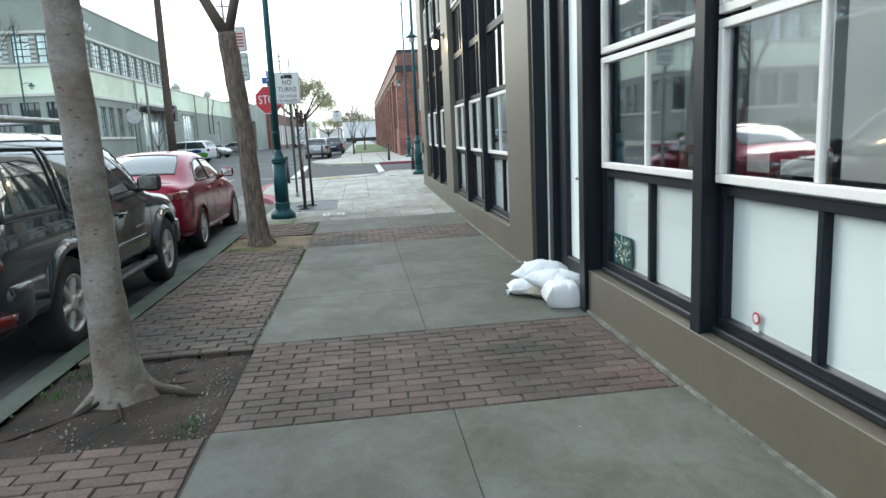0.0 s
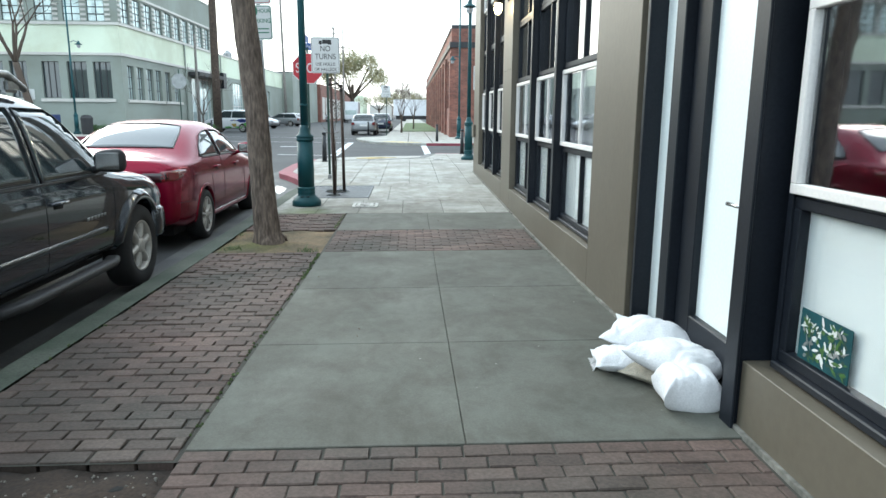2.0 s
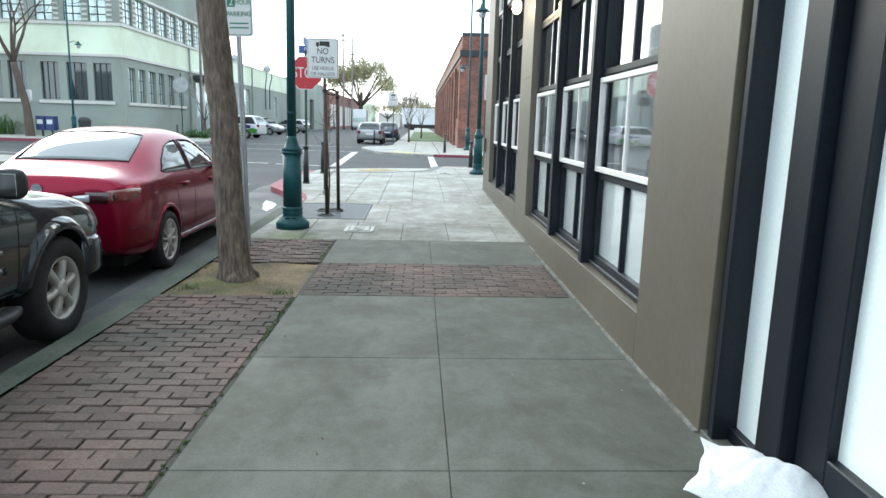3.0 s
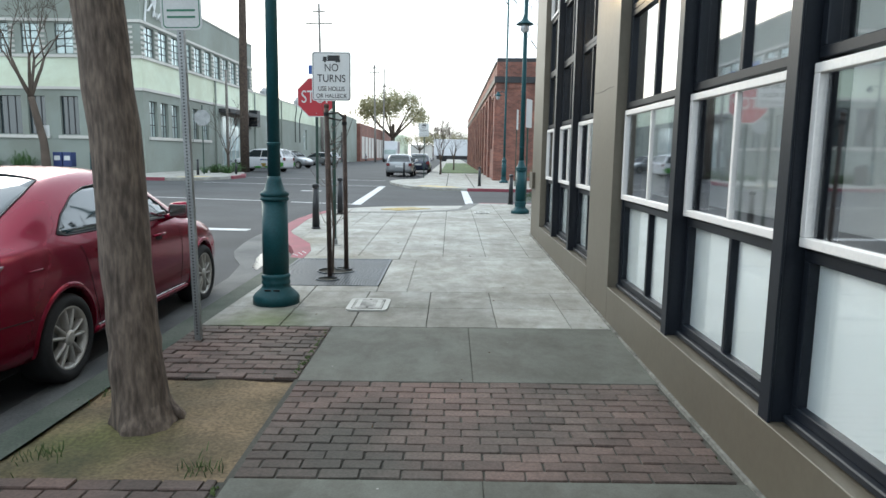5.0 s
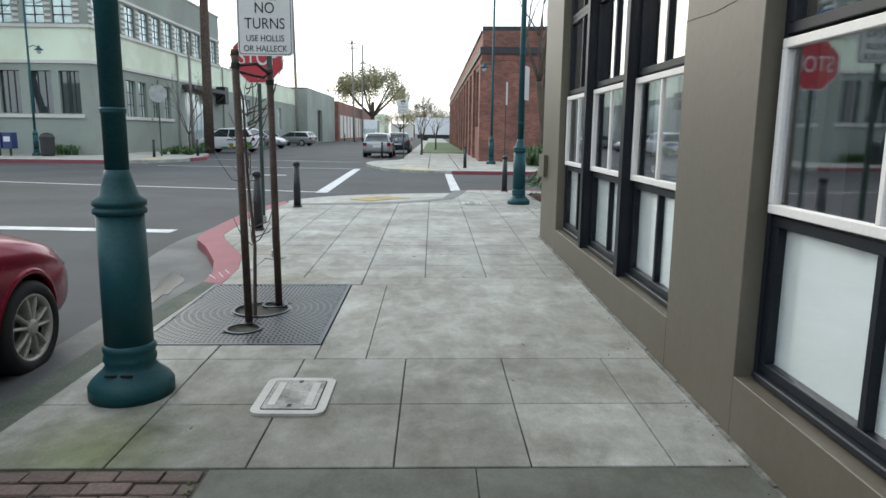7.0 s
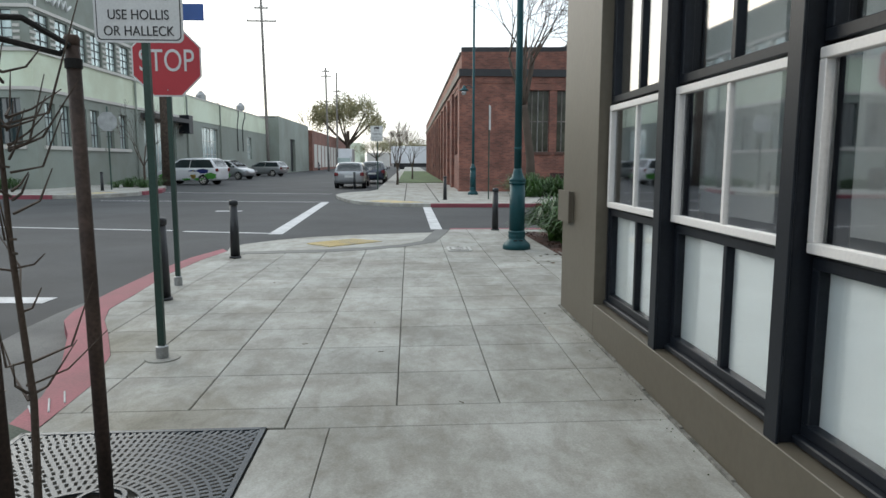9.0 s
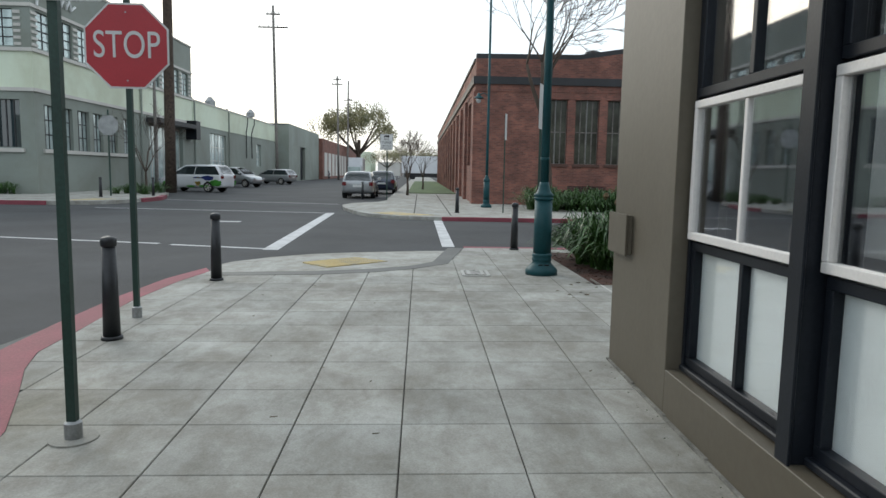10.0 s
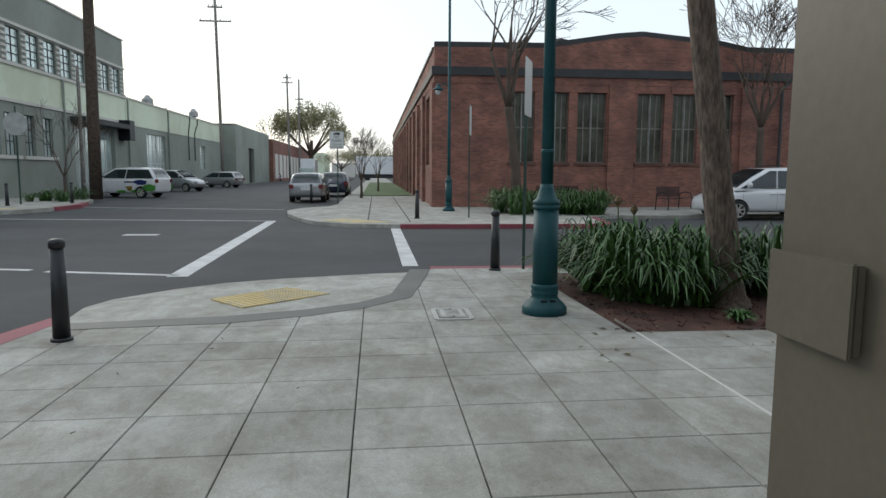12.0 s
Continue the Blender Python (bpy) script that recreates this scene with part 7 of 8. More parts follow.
BED = [(2.47, 22.12), (40, 22.12), (40, 25.75), (2.62, 25.75), (2.42, 25.2)]
rng = random.Random(2)
for x, y in ((3.15, 23.7), (3.4, 23.45), (3.0, 24.3), (3.5, 23.75), (3.15, 24.3), (3.1, 24.9), (3.75, 24.3), (3.5, 24.9), (4.15, 24.5), (4.2, 23.95), (4.6, 24.3), (4.45, 24.9), (3.1, 23.9), (3.75, 23.4), (4.9, 24.0), (3.1, 24.6)):
    strap_plant(x, y, 0.12, rng.uniform(0.66, 0.92), rng.uniform(0.52, 0.74), 120, rng.randint(0, 9999))
for k in range(14):
    strap_plant(rng.uniform(4.0, 7.8), rng.uniform(38.6, 40.4), 0.15, 0.95, rng.uniform(0.62, 0.85), 100, rng.randint(0, 9999))
for k in range(12):
    strap_plant(rng.uniform(-28.8, -23.4), rng.uniform(44.4, 45.6), 0.19, 0.75, rng.uniform(0.8, 1.1), 40, rng.randint(0, 9999))
for k in range(10):
    strap_plant(rng.uniform(-14.9, -12.9), rng.uniform(47.2, 50.0), 0.19, 0.55, rng.uniform(0.35, 0.6), 36, rng.randint(0, 9999), "low green planting round the young tree", "low planting")
for k in range(5):
    strap_plant(rng.uniform(-21.0, -18.3), 45.5, 0.19, 0.5, 0.5, 36, rng.randint(0, 9999), "low green planting along the wall", "low planting")
strap_plant(3.75, 22.55, 0.13, 0.16, 0.10, 60, 5, "small tuft of bright grass in the mulch", "tufts")
for i, (x, y, z) in enumerate(((3.25, 24.6, 0.12), (3.38, 24.4, 0.12))):
    fl = thing("dry_flower_stalk", (x, y, z), 0, "dry brown flower head on a tall stalk", "flower")
    part("stalk", tube(B(), [(0, 0, 0), (0.02, 0, 0.6), (0.0, 0, 1.08 - 0.1 * i)], [0.008] * 3, 6), "leaf", fl)
    part("head", tube(B(), [(0, 0, 1.02 - 0.1 * i), (0, 0, 1.08 - 0.1 * i), (0, 0, 1.14 - 0.1 * i)], [0.012, 0.045, 0.02], 8, 0.6), "sand", fl)

rng = random.Random(91)
mb = B()
for k in range(420):
    if k < 260:
        x, y = -0.862 + rng.gauss(0, 0.010), rng.choice((rng.uniform(4.9, 9.4), rng.uniform(11.0, 12.2), rng.uniform(8.2, 9.4)))
    elif k < 340:
        x, y = -2.07 + rng.gauss(0, 0.02), rng.uniform(0, 12)
    else:
        x, y = 1.62 + rng.gauss(0, 0.02), rng.uniform(9, 18.6)
    q = rng.uniform(0.004, 0.013) * (1 if k < 340 else 0.6)
    tube(mb, [(x, y, G(x, y) - 0.006), (x, y + q * 0.3, G(x, y) + q * 0.5)], [q, q * 0.5], 5)
tagged(part("moss", mb, "mossy"), "tufts of moss in the joints", "", "", "stuff")
gb = B()
for k in range(240):
    cx, cy = rng.choice(((-1.9, 4.55), (-1.0, 3.5), (-1.95, 4.2), (-2.0, 10.6), (-1.9, 9.7), (-1.0, 9.6)))
    x, y = cx + rng.gauss(0, 0.06), cy + rng.gauss(0, 0.06)
    if not (-2.05 < x < -0.9):
        continue
    a, l = rng.uniform(0, 6.28), rng.uniform(0.02, 0.06)
    tube(gb, [(x, y, G(x, y) - 0.03), (x + math.cos(a) * l * 0.5, y + math.sin(a) * l * 0.5, G(x, y) + l * 0.5)], [0.003, 0.001], 3)
tagged(part("weeds", gb, "leaf"), "little weeds in the bare soil", "", "", "stuff")
lb = B()
for k in range(26):
    x, y = rng.uniform(1.9, 4.5), rng.uniform(21.2, 22.3)
    a, l = rng.uniform(0, 6.28), rng.uniform(0.02, 0.05)
    z = G(x, y) + 0.012
    v = [lb.verts.new(p) for p in ((x - l * math.cos(a), y - l * math.sin(a), z - 0.006), (x + l * 0.4 * math.sin(a), y - l * 0.4 * math.cos(a), z + 0.004), (x + l * math.cos(a), y + l * math.sin(a), z - 0.004), (x - l * 0.4 * math.sin(a), y + l * 0.4 * math.cos(a), z + 0.006))]
    lb.faces.new(v)
tagged(part("dead_leaves", lb, "sand"), "curled dead leaves by the mulch", "", "", "stuff")

# ---- bench and bins across the way ----
def bench(x, y, z, rz):
    t = thing("bench", (x, y, z), rz, "dark metal slatted bench with looped arms", "bench", "metal benches")
    for k in range(9):
        part("slat", bbox(-0.85, 0.85, -0.25 + k * 0.05, -0.22 + k * 0.05, 0.43, 0.445, 0.002), "black", t)
    for k in range(9):
        part("back_slat", bbox(-0.85, 0.85, 0.24, 0.255, 0.5 + k * 0.045, 0.53 + k * 0.045, 0.002), "black", t)
    for s in (-0.85, 0.85):
        part("arm", tube(B(), [(s, -0.28, 0), (s, -0.32, 0.35), (s, -0.25, 0.62), (s, 0.0, 0.68), (s, 0.22, 0.6), (s, 0.26, 0)], [0.02] * 6, 8), "black", t, smooth=True)


bench(12.0, 42.2, 0.15, 35)
bench(7.4, 42.4, 0.15, 0)
for x, w in ((-24.3, 0.9),):
    t = thing("newspaper_box", (-21.3, 43.9, 0.19), 0, "blue newspaper boxes on short legs", "newspaper box")
    for k in range(2):
        part("case", bbox(k * 0.55 - 0.5, k * 0.55 - 0.02, -0.25, 0.25, 0.35, 1.15, 0.02), "bluebox", t)
        part("window", bbox(k * 0.55 - 0.42, k * 0.55 - 0.1, -0.26, -0.24, 0.7, 0.95, 0.003), "signw", t)
        part("leg", bbox(k * 0.55 - 0.3, k * 0.55 - 0.22, -0.04, 0.04, 0, 0.35, 0.0), "plastic", t)
t = thing("litter_bin", (-19.1, 43.8, 0.19), 0, "black domed litter bin", "bin")
part("drum", lathe(B(), [(0.28, 0), (0.32, 0.1), (0.33, 0.85)], 20), "plastic", t)
part("lid", lathe(B(), [(0.35, 0.85), (0.35, 0.95), (0.25, 1.1), (0.1, 1.15)], 20), "plastic", t)

# ---- sandbags ----
def sandbag(at, size, rz, tilt, seed, label, ear=2.4, puff=0.62, m="sack", tail=0.0):
    """A stuffed sack: ear sets how square its outline is filled, puff how steep its sides are."""
    rng = random.Random(seed)
    t = thing("sandbag", at, rz, label, "sandbag", "white sandbags")
    t.matrix_world = pose(*at, tilt[0], tilt[1], rz)
    sx, sy, sz = size
    bm = B()
    nx, ny = 56, 46
    off = Vector((seed * 3.7, seed * 1.3, 0))
    tilt_k = rng.uniform(-0.6, 0.6)

    def pt(i, j, top):
        u, v = math.sin((i / nx - 0.5) * math.pi), math.sin((j / ny - 0.5) * math.pi)
        e = (1 - abs(u) ** ear) * (1 - abs(v) ** ear)
        h = max(e, 0) ** puff
        x, y = u * sx / 2 * (1 - 0.11 * (1 - v * v)), v * sy / 2 * (1 - 0.13 * (1 - u * u))
        q = Vector((x * 4, y * 4, 0)) + off
        fold = 1 - min(abs(noise.noise(Vector((x * 7 + y * 3 * tilt_k, y * 3 - x * 2, seed)))) * 5, 1)
        fine = 1 - min(abs(noise.noise(Vector((x * 17, y * 9 + x * 6, seed + 5)))) * 4, 1)
        edge = 1 - h
        n = noise.noise(q) * 0.020 - fold * 0.016 * (0.4 + edge) - fine * 0.008 * (0.5 + edge)
        z = sz * (0.45 + 0.55 * h) + n * min(h * 3, 1) if top else sz * (0.45 - 0.45 * h)
        w = noise.noise(q * 2 + Vector((9, 0, 0))) * 0.016
        return (x + w, y + noise.noise(q * 2 + Vector((0, 9, 0))) * 0.016, z)
    T = [[bm.verts.new(pt(i, j, True)) for j in range(ny + 1)] for i in range(nx + 1)]
    U = [[T[i][j] if i in (0, nx) or j in (0, ny) else bm.verts.new(pt(i, j, False)) for j in range(ny + 1)] for i in range(nx + 1)]
    for i in range(nx):
        for j in range(ny):
            bm.faces.new((T[i][j], T[i + 1][j], T[i + 1][j + 1], T[i][j + 1]))
            if len({U[i][j], U[i][j + 1], U[i + 1][j + 1], U[i + 1][j]} & {T[i][j], T[i][j + 1], T[i + 1][j + 1], T[i + 1][j]}) < 4:
                bm.faces.new((U[i][j], U[i][j + 1], U[i + 1][j + 1], U[i + 1][j]))
    part("sack", bm, m, t, smooth=True)
    if tail:
        bm = B()
        rows = []
        for k in range(9):
            u = k / 8
            wd = (0.03 + 0.075 * u ** 1.2)
            rows.append([bm.verts.new((-sx / 2 + 0.04 - tail * u, wd * (e / 6 - 0.5) * 2 + 0.012 * math.sin(e * 2.1 + k), max(0.0, 0.04 * (1 - u) ** 2 - 0.025 * u + 0.010 * (e % 2)) - 0.02 * u)) for e in range(13)])
        for p, q in zip(rows, rows[1:]):
            for e in range(12):
                bm.faces.new((p[e], p[e + 1], q[e + 1], q[e]))
        bmesh.ops.solidify(bm, geom=bm.faces[:], thickness=0.003)
        part("gathered_end", bm, m, t, "crumpled gathered end")
        part("tie", tube(B(), [(-sx / 2 + 0.045, 0.035 * math.cos(a), 0.045 + 0.03 * math.sin(a)) for a in [k * math.pi / 5 for k in range(11)]], [0.004] * 11, 5), "sackd", t)
    return t


sandbag((1.60, 5.50, 0.035), (0.50, 0.36, 0.13), -55, (0, 0), 6, "soiled white woven sandbag under the pile", m="sackd")
sandbag((1.62, 5.90, 0.075), (0.60, 0.42, 0.23), -30, (6, 10), 1, "full white woven sandbag lying over the others", 2.2, 0.7)
sandbag((1.60, 5.48, 0.115), (0.46, 0.42, 0.18), -58, (-6, 4), 2, "full white woven sandbag slumped on the pile", 3.4, 0.5)
sandbag((1.555, 5.24, 0.04), (0.30, 0.24, 0.22), -4, (6, 4), 3, "plump white woven sandbag against the black post", 5.0, 0.36)
sandbag((1.36, 5.76, 0.04), (0.29, 0.30, 0.15), -8, (0, 0), 4, "small white sandbag with its gathered end spread out", 2.6, 0.6, tail=0.09)

# ---- young tree guard stakes, tree grate, access boxes ----
def stake(x, y, h, lean, label="rusty steel tree stake"):
    t = thing("tree_stake", (x, y, G(x, y) - 0.02), 0, label, "stake", "tree stakes")
    part("shaft", tube(B(), [(0, 0, 0), (lean[0], lean[1], h)], [0.030, 0.028], 12), "rust", t, smooth=True)
    part("cap", lathe(B(), [(0.029, -0.03), (0.031, 0.0), (0.026, 0.012), (0.004, 0.014)], 14, (lean[0], lean[1], h)), "rust", t, "worn stake top", smooth=True)
    part("tie_band", lathe(B(), [(0.031, -0.02), (0.034, -0.018), (0.034, 0.018), (0.031, 0.02)], 14, (lean[0] * 0.95, lean[1] * 0.95, h * 0.95)), "rubber", t, "black rubber band")
    return t


stake(-1.26, 14.62, 2.1, (-0.03, 0))
stake(-1.13, 15.1, 2.0, (-0.02, 0.0))
tie = thing("tree_tie", (-1.2, 14.85, 2.0), 0, "black rubber tie between the stakes", "tie")
part("strap", tube(B(), [(-0.08, -0.22, 0.02), (0.02, -0.05, 0.05), (0.05, 0.22, 0.0), (0, 0.25, -0.03), (-0.03, 0.0, -0.03), (-0.09, -0.2, -0.02)], [0.012] * 6, 6), "rubber", tie)
yt = thing("young_tree", (-1.26, 14.8, 0.03), 0, "thin bare young tree between two stakes", "tree")
part("trunk", tube(B(), [(0, 0, 0), (0.02, 0, 0.6), (-0.02, 0, 1.2), (-0.03, 0, 1.75), (-0.12, 0, 2.1)], [0.016, 0.014, 0.011, 0.008, 0.003], 8), "twig", yt)
bb = B()
rng = random.Random(31)
for k in range(34):
    z = rng.uniform(0.6, 1.85)
    a = rng.uniform(0, 6.28)
    ln = rng.uniform(0.08, 0.34)
    q = Vector((math.cos(a) * ln, math.sin(a) * ln, z + ln * rng.uniform(0.5, 1.3)))
    tube(bb, [(0, 0, z), (q.x * rng.uniform(0.3, 0.6), q.y * rng.uniform(0.4, 0.8), z + ln * rng.uniform(0.05, 0.4)), q], [0.006, 0.0045, 0.002], 4)
part("crown", bb, "twig", yt)

GX0, GX1, GY0, GY1 = -1.93, -0.60, 14.05, 15.88


def grate():
    cx, cy = (GX0 + GX1) / 2 + 0.02, (GY0 + GY1) / 2
    t = tagged(new("tree_grate"), "wet cast-iron tree grate with rings of slots and open holes", "tree grate")
    # The shade below the slotted plate is put into this near-black floor.
    part("pit", prism(B(), [(GX0, GY0), (GX1, GY0), (GX1, GY1), (GX0, GY1)], lambda x, y: G(x, y) - 0.2, lambda x, y: G(x, y) - 0.05), "recess_black", t)
    bm = B()
    # rings of short bars and ribs
    for k in range(18):
        r0 = 0.24 + k * 0.055
        seg = int(2 * math.pi * r0 / 0.034)
        for i in range(seg):
            a0 = 2 * math.pi * (i + 0.5 * (k % 2)) / seg
            a1, a2 = a0 + 2 * math.pi * 0.58 / seg, a0 + 2 * math.pi / seg
            for (b0, b1, q0, q1) in ((a0, a1, r0, r0 + 0.055), (a1, a2, r0, r0 + 0.016)):
                P = [(cx + r * math.cos(a), cy + r * math.sin(a)) for r, a in ((q0, b0), (q1, b0), (q1, b1), (q0, b1))]
                if not all(GX0 + 0.004 < x < GX1 - 0.004 and GY0 + 0.004 < y < GY1 - 0.004 for x, y in P):
                    continue
                if any(math.hypot(x - hx, y - hy) < hr for x, y in P for hx, hy, hr in ((-1.25, 14.42, 0.13), (-1.17, 15.12, 0.10))):
                    continue
                bm.faces.new([bm.verts.new((x, y, G(x, y) + 0.004)) for x, y in P])
    tagged(part("slotted_plate", bm, "iron", t), "slotted iron plate", "", "", "stuff")
    for x0, x1, y0, y1 in ((GX0, GX1, GY0, GY0 + 0.03), (GX0, GX1, GY1 - 0.03, GY1), (GX0, GX0 + 0.03, GY0, GY1), (GX1 - 0.03, GX1, GY0, GY1)):
        part("rim", prism(B(), [(x0, y0), (x1, y0), (x1, y1), (x0, y1)], lambda x, y: G(x, y) - 0.06, lambda x, y: G(x, y) + 0.006), "iron", t)
    for hx, hy, hr in ((cx, cy, 0.22), (-1.25, 14.42, 0.12), (-1.17, 15.12, 0.09)):
        rg = lathe(B(), [(hr, 0.0), (hr + 0.02, 0.0), (hr + 0.02, 0.012), (hr, 0.012)], 28, (hx, hy, G(hx, hy)))
        bmesh.ops.delete(rg, geom=[f for f in rg.faces if len(f.verts) > 4], context="FACES")
        part("ring", rg, "iron", t)


grate()


def access_box(x0, x1, y0, y1, label):
    t = tagged(new("access_box"), label, "utility cover", "pavement covers")
    z = G((x0 + x1) / 2, (y0 + y1) / 2)
    def plate(nm, m, inset, r, z0, z1, par=t):
        w, h = (x1 - x0) / 2 - inset, (y1 - y0) / 2 - inset
        cx, cy = (x0 + x1) / 2, (y0 + y1) / 2
        pts = [(cx + sx * (w - r) + r * math.cos(a + q), cy + sy * (h - r) + r * math.sin(a + q)) for sx, sy, a in ((1, 1, 0), (-1, 1, math.pi / 2), (-1, -1, math.pi), (1, -1, 1.5 * math.pi)) for q in (0, 0.52, 1.04, 1.57)]
        return part(nm, prism(B(), pts, z0, z1), m, par)
    plate("frame", "boxrim", 0.0, 0.06, z - 0.1, z + 0.012)
    plate("joint", "joint", 0.050, 0.020, z, z + 0.0135)
    plate("lid", "lidgrey", 0.057, 0.016, z - 0.02, z + 0.017)
    for a, b in ((x0 + 0.08, x0 + 0.125), (x1 - 0.125, x1 - 0.08)):
        part("bar", bbox(a, b, y0 + 0.10, y1 - 0.10, z + 0.017, z + 0.020, 0.001), "boxrim", t)
    for q in (0.10, 0.46):
        part("finger_hole", bbox((x0 + x1) / 2 - 0.012, (x0 + x1) / 2 + 0.012, y0 + q - 0.02, y0 + q + 0.02, z + 0.016, z + 0.0185, 0.001), "joint", t)


access_box(-0.80, -0.39, 12.86, 13.40, "pale-rimmed pavement utility box lid")
access_box(0.80, 1.19, 22.74, 23.28, "pale-rimmed pavement utility box lid")

# ---- near pavement: tree pits, slabs, bricks ----
EX = lambda y: -0.855 + lerp(y, (4, 12), (0, 0.035))


def patch(name, x0, x1, y0, y1, dz, material, label, amp=0.0, seed=0, step=0.07):
    bm = B()
    xs = np.linspace(x0, x1, max(2, int((x1 - x0) / step)))
    ys = np.linspace(y0, y1, max(2, int((y1 - y0) / step)))
    g = [[bm.verts.new((x, y, G(x, y) + dz + amp * noise.noise(Vector((x * 4, y * 4, seed))) + amp * 0.5 * noise.noise(Vector((x * 14, y * 14, seed))))) for x in xs] for y in ys]
    for a, b in zip(g, g[1:]):
        for i in range(len(xs) - 1):
            bm.faces.new((a[i], a[i + 1], b[i + 1], b[i]))
    return tagged(part(name, bm, material, smooth=True), label, "", "", "structure")


patch("soil", -2.10, -0.87, 3.33, 4.76, -0.035, "dirt", "bare dark soil of the tree pit", 0.03, 1)
patch("soil", -2.06, -0.83, 9.46, 10.93, -0.02, "sand", "sandy soil of the tree pit with moss", 0.025, 2)
# Black discs on the soil stand for the shade inside two small holes.
for (x, y) in ((-1.25, 4.50), (-1.08, 4.60)):
    h = thing("burrow_shade", (x, y, G(x, y) - 0.033), 0, "flat black disc painted as the shade of a small soil hole", "hole")
    hb = lathe(B(), [(0.075, 0.004), (0.055, 0.009), (0.01, 0.010)], 14)
    for v in hb.verts:
        v.co.y *= 0.5
    part("hollow", hb, "recess_black", h)
rt = thing("tree_roots", (-1.53, 4.1, 0.0), 0, "thin dark roots creeping over the bare soil", "roots")
for pts, r in ([(0.12, 0.0, 0.06), (0.28, -0.02, 0.02), (0.42, -0.06, 0.006), (0.56, -0.07, -0.01)], 0.022), ([(-0.05, -0.14, 0.05), (-0.20, -0.26, 0.0), (-0.38, -0.46, 0.004), (-0.50, -0.52, -0.01)], 0.014), \
        ([(0.02, -0.15, 0.03), (0.10, -0.34, 0.0), (0.02, -0.50, 0.002), (-0.18, -0.62, -0.01)], 0.010), ([(0.14, 0.08, 0.03), (0.26, 0.16, 0.004), (0.40, 0.18, -0.005)], 0.016):
    part("root", tube(B(), pts, [r, r * 0.75, r * 0.6, r * 0.4][:len(pts)], 9, 0.15, random.Random(3)), "rootb", rt, smooth=True)
bm = B()
rng = random.Random(12)
for k in range(520):
    x, y, r = (rng.uniform(-2.0, -0.9) if k % 3 else -0.98 + rng.gauss(0, 0.06)), rng.uniform(3.36, 4.72), rng.uniform(0.003, 0.009)
    if x > -0.89:
        continue
    z = G(x, y) - 0.035 + rng.uniform(-0.004, 0.008)
    tube(bm, [(x, y, z - r), (x, y + r * 0.2, z), (x + r * 0.3, y, z + r * 0.7)], [r * 0.7, r, r * 0.5], 6, 0.5, rng)
tagged(part("pebbles", bm, "pebble"), "pebbles and chips in the soil", "", "", "stuff")
bm = B()
for k in range(60):
    x, y = rng.uniform(-2.0, 3.6), rng.uniform(3.0, 24.0)
    if x > 1.6 and y < 19:
        continue
    a, l = rng.uniform(0, 3.14), rng.uniform(0.01, 0.05)
    tube(bm, [(x, y, G(x, y) + 0.004), (x + math.cos(a) * l, y + math.sin(a) * l, G(x, y) + 0.006)], [0.003, 0.002], 4)
tagged(part("twig_litter", bm, "sand"), "scattered bits of twig and dead leaf", "", "", "stuff")
bm = B()
for k in range(900):
    x, y = rng.uniform(2.5, 8), rng.uniform(22.15, 25.7)
    a, l = rng.uniform(0, 3.14), rng.uniform(0.02, 0.06)
    tube(bm, [(x, y, 0.125), (x + math.cos(a) * l, y + math.sin(a) * l, 0.125 + rng.uniform(0.0, 0.02))], [0.008, 0.005], 4)
tagged(part("mulch_chips", bm, "mulch"), "red-brown bark chips", "", "", "stuff")
tagged(part("planting_bed", prism(B(), BED, -0.2, 0.12), "mulch"), "red-brown mulch bed", "", "", "structure")
# edge of far pavement strip and red kerb by the bed
tagged(part("red_kerb", prism(B(), [(1.05, 26.25), (40, 26.2), (40, 26.42), (1.05, 26.5)], -0.4, 0.135), "redcurb"), "red painted kerb", "", "", "structure")
tagged(part("kerb_strip", prism(B(), [(2.62, 25.75), (40, 25.75), (40, 26.2), (2.62, 26.22)], -0.4, 0.13), "slab_new"), "pale concrete strip by the kerb", "", "", "structure")
tagged(part("damp_strip", prism(B(), [(-2.62, 22.98), (-2.5, 22.72), (-1.17, 22.84), (-0.4, 23.1), (0.12, 23.42), (0.65, 24.0), (1.03, 26.15), (0.74, 26.2), (0.42, 24.2), (0.05, 23.72), (-0.5, 23.4), (-1.22, 23.17)], lambda x, y: G(x, y) - 0.1, lambda x, y: G(x, y) + 0.004), "wet"), "damp dark concrete strip round the ramp", "", "", "structure")
TACT = [(-1.63, 24.25), (-1.16, 23.62), (-0.30, 24.45), (-0.88, 25.05)]


def ramp_z(x, y):
    u = min(max((math.hypot(x + 0.55, y - 22.6) - 0.7) / 2.9, 0), 1)
    return G(x, y) + (RD(x, y) + 0.017 - G(x, y)) * u


tact = tagged(part("tactile_patch", prism(B(), TACT, lambda x, y: ramp_z(x, y) - 0.05, lambda x, y: ramp_z(x, y) + 0.012), "yellow"), "worn yellow tactile patch on the ramp", "", "", "structure")
db = B()
for i in range(15):
    for j in range(14):
        u, v = (i + 0.5) / 15, (j + 0.5) / 14
        x = (TACT[0][0] * (1 - u) + TACT[1][0] * u) * (1 - v) + (TACT[3][0] * (1 - u) + TACT[2][0] * u) * v
        y = (TACT[0][1] * (1 - u) + TACT[1][1] * u) * (1 - v) + (TACT[3][1] * (1 - u) + TACT[2][1] * u) * v
        lathe(db, [(0.014, 0.0), (0.009, 0.007)], 6, (x, y, ramp_z(x, y) + 0.011))
tagged(part("domes", db, "yellow", tact), "small raised domes", "", "", "stuff")
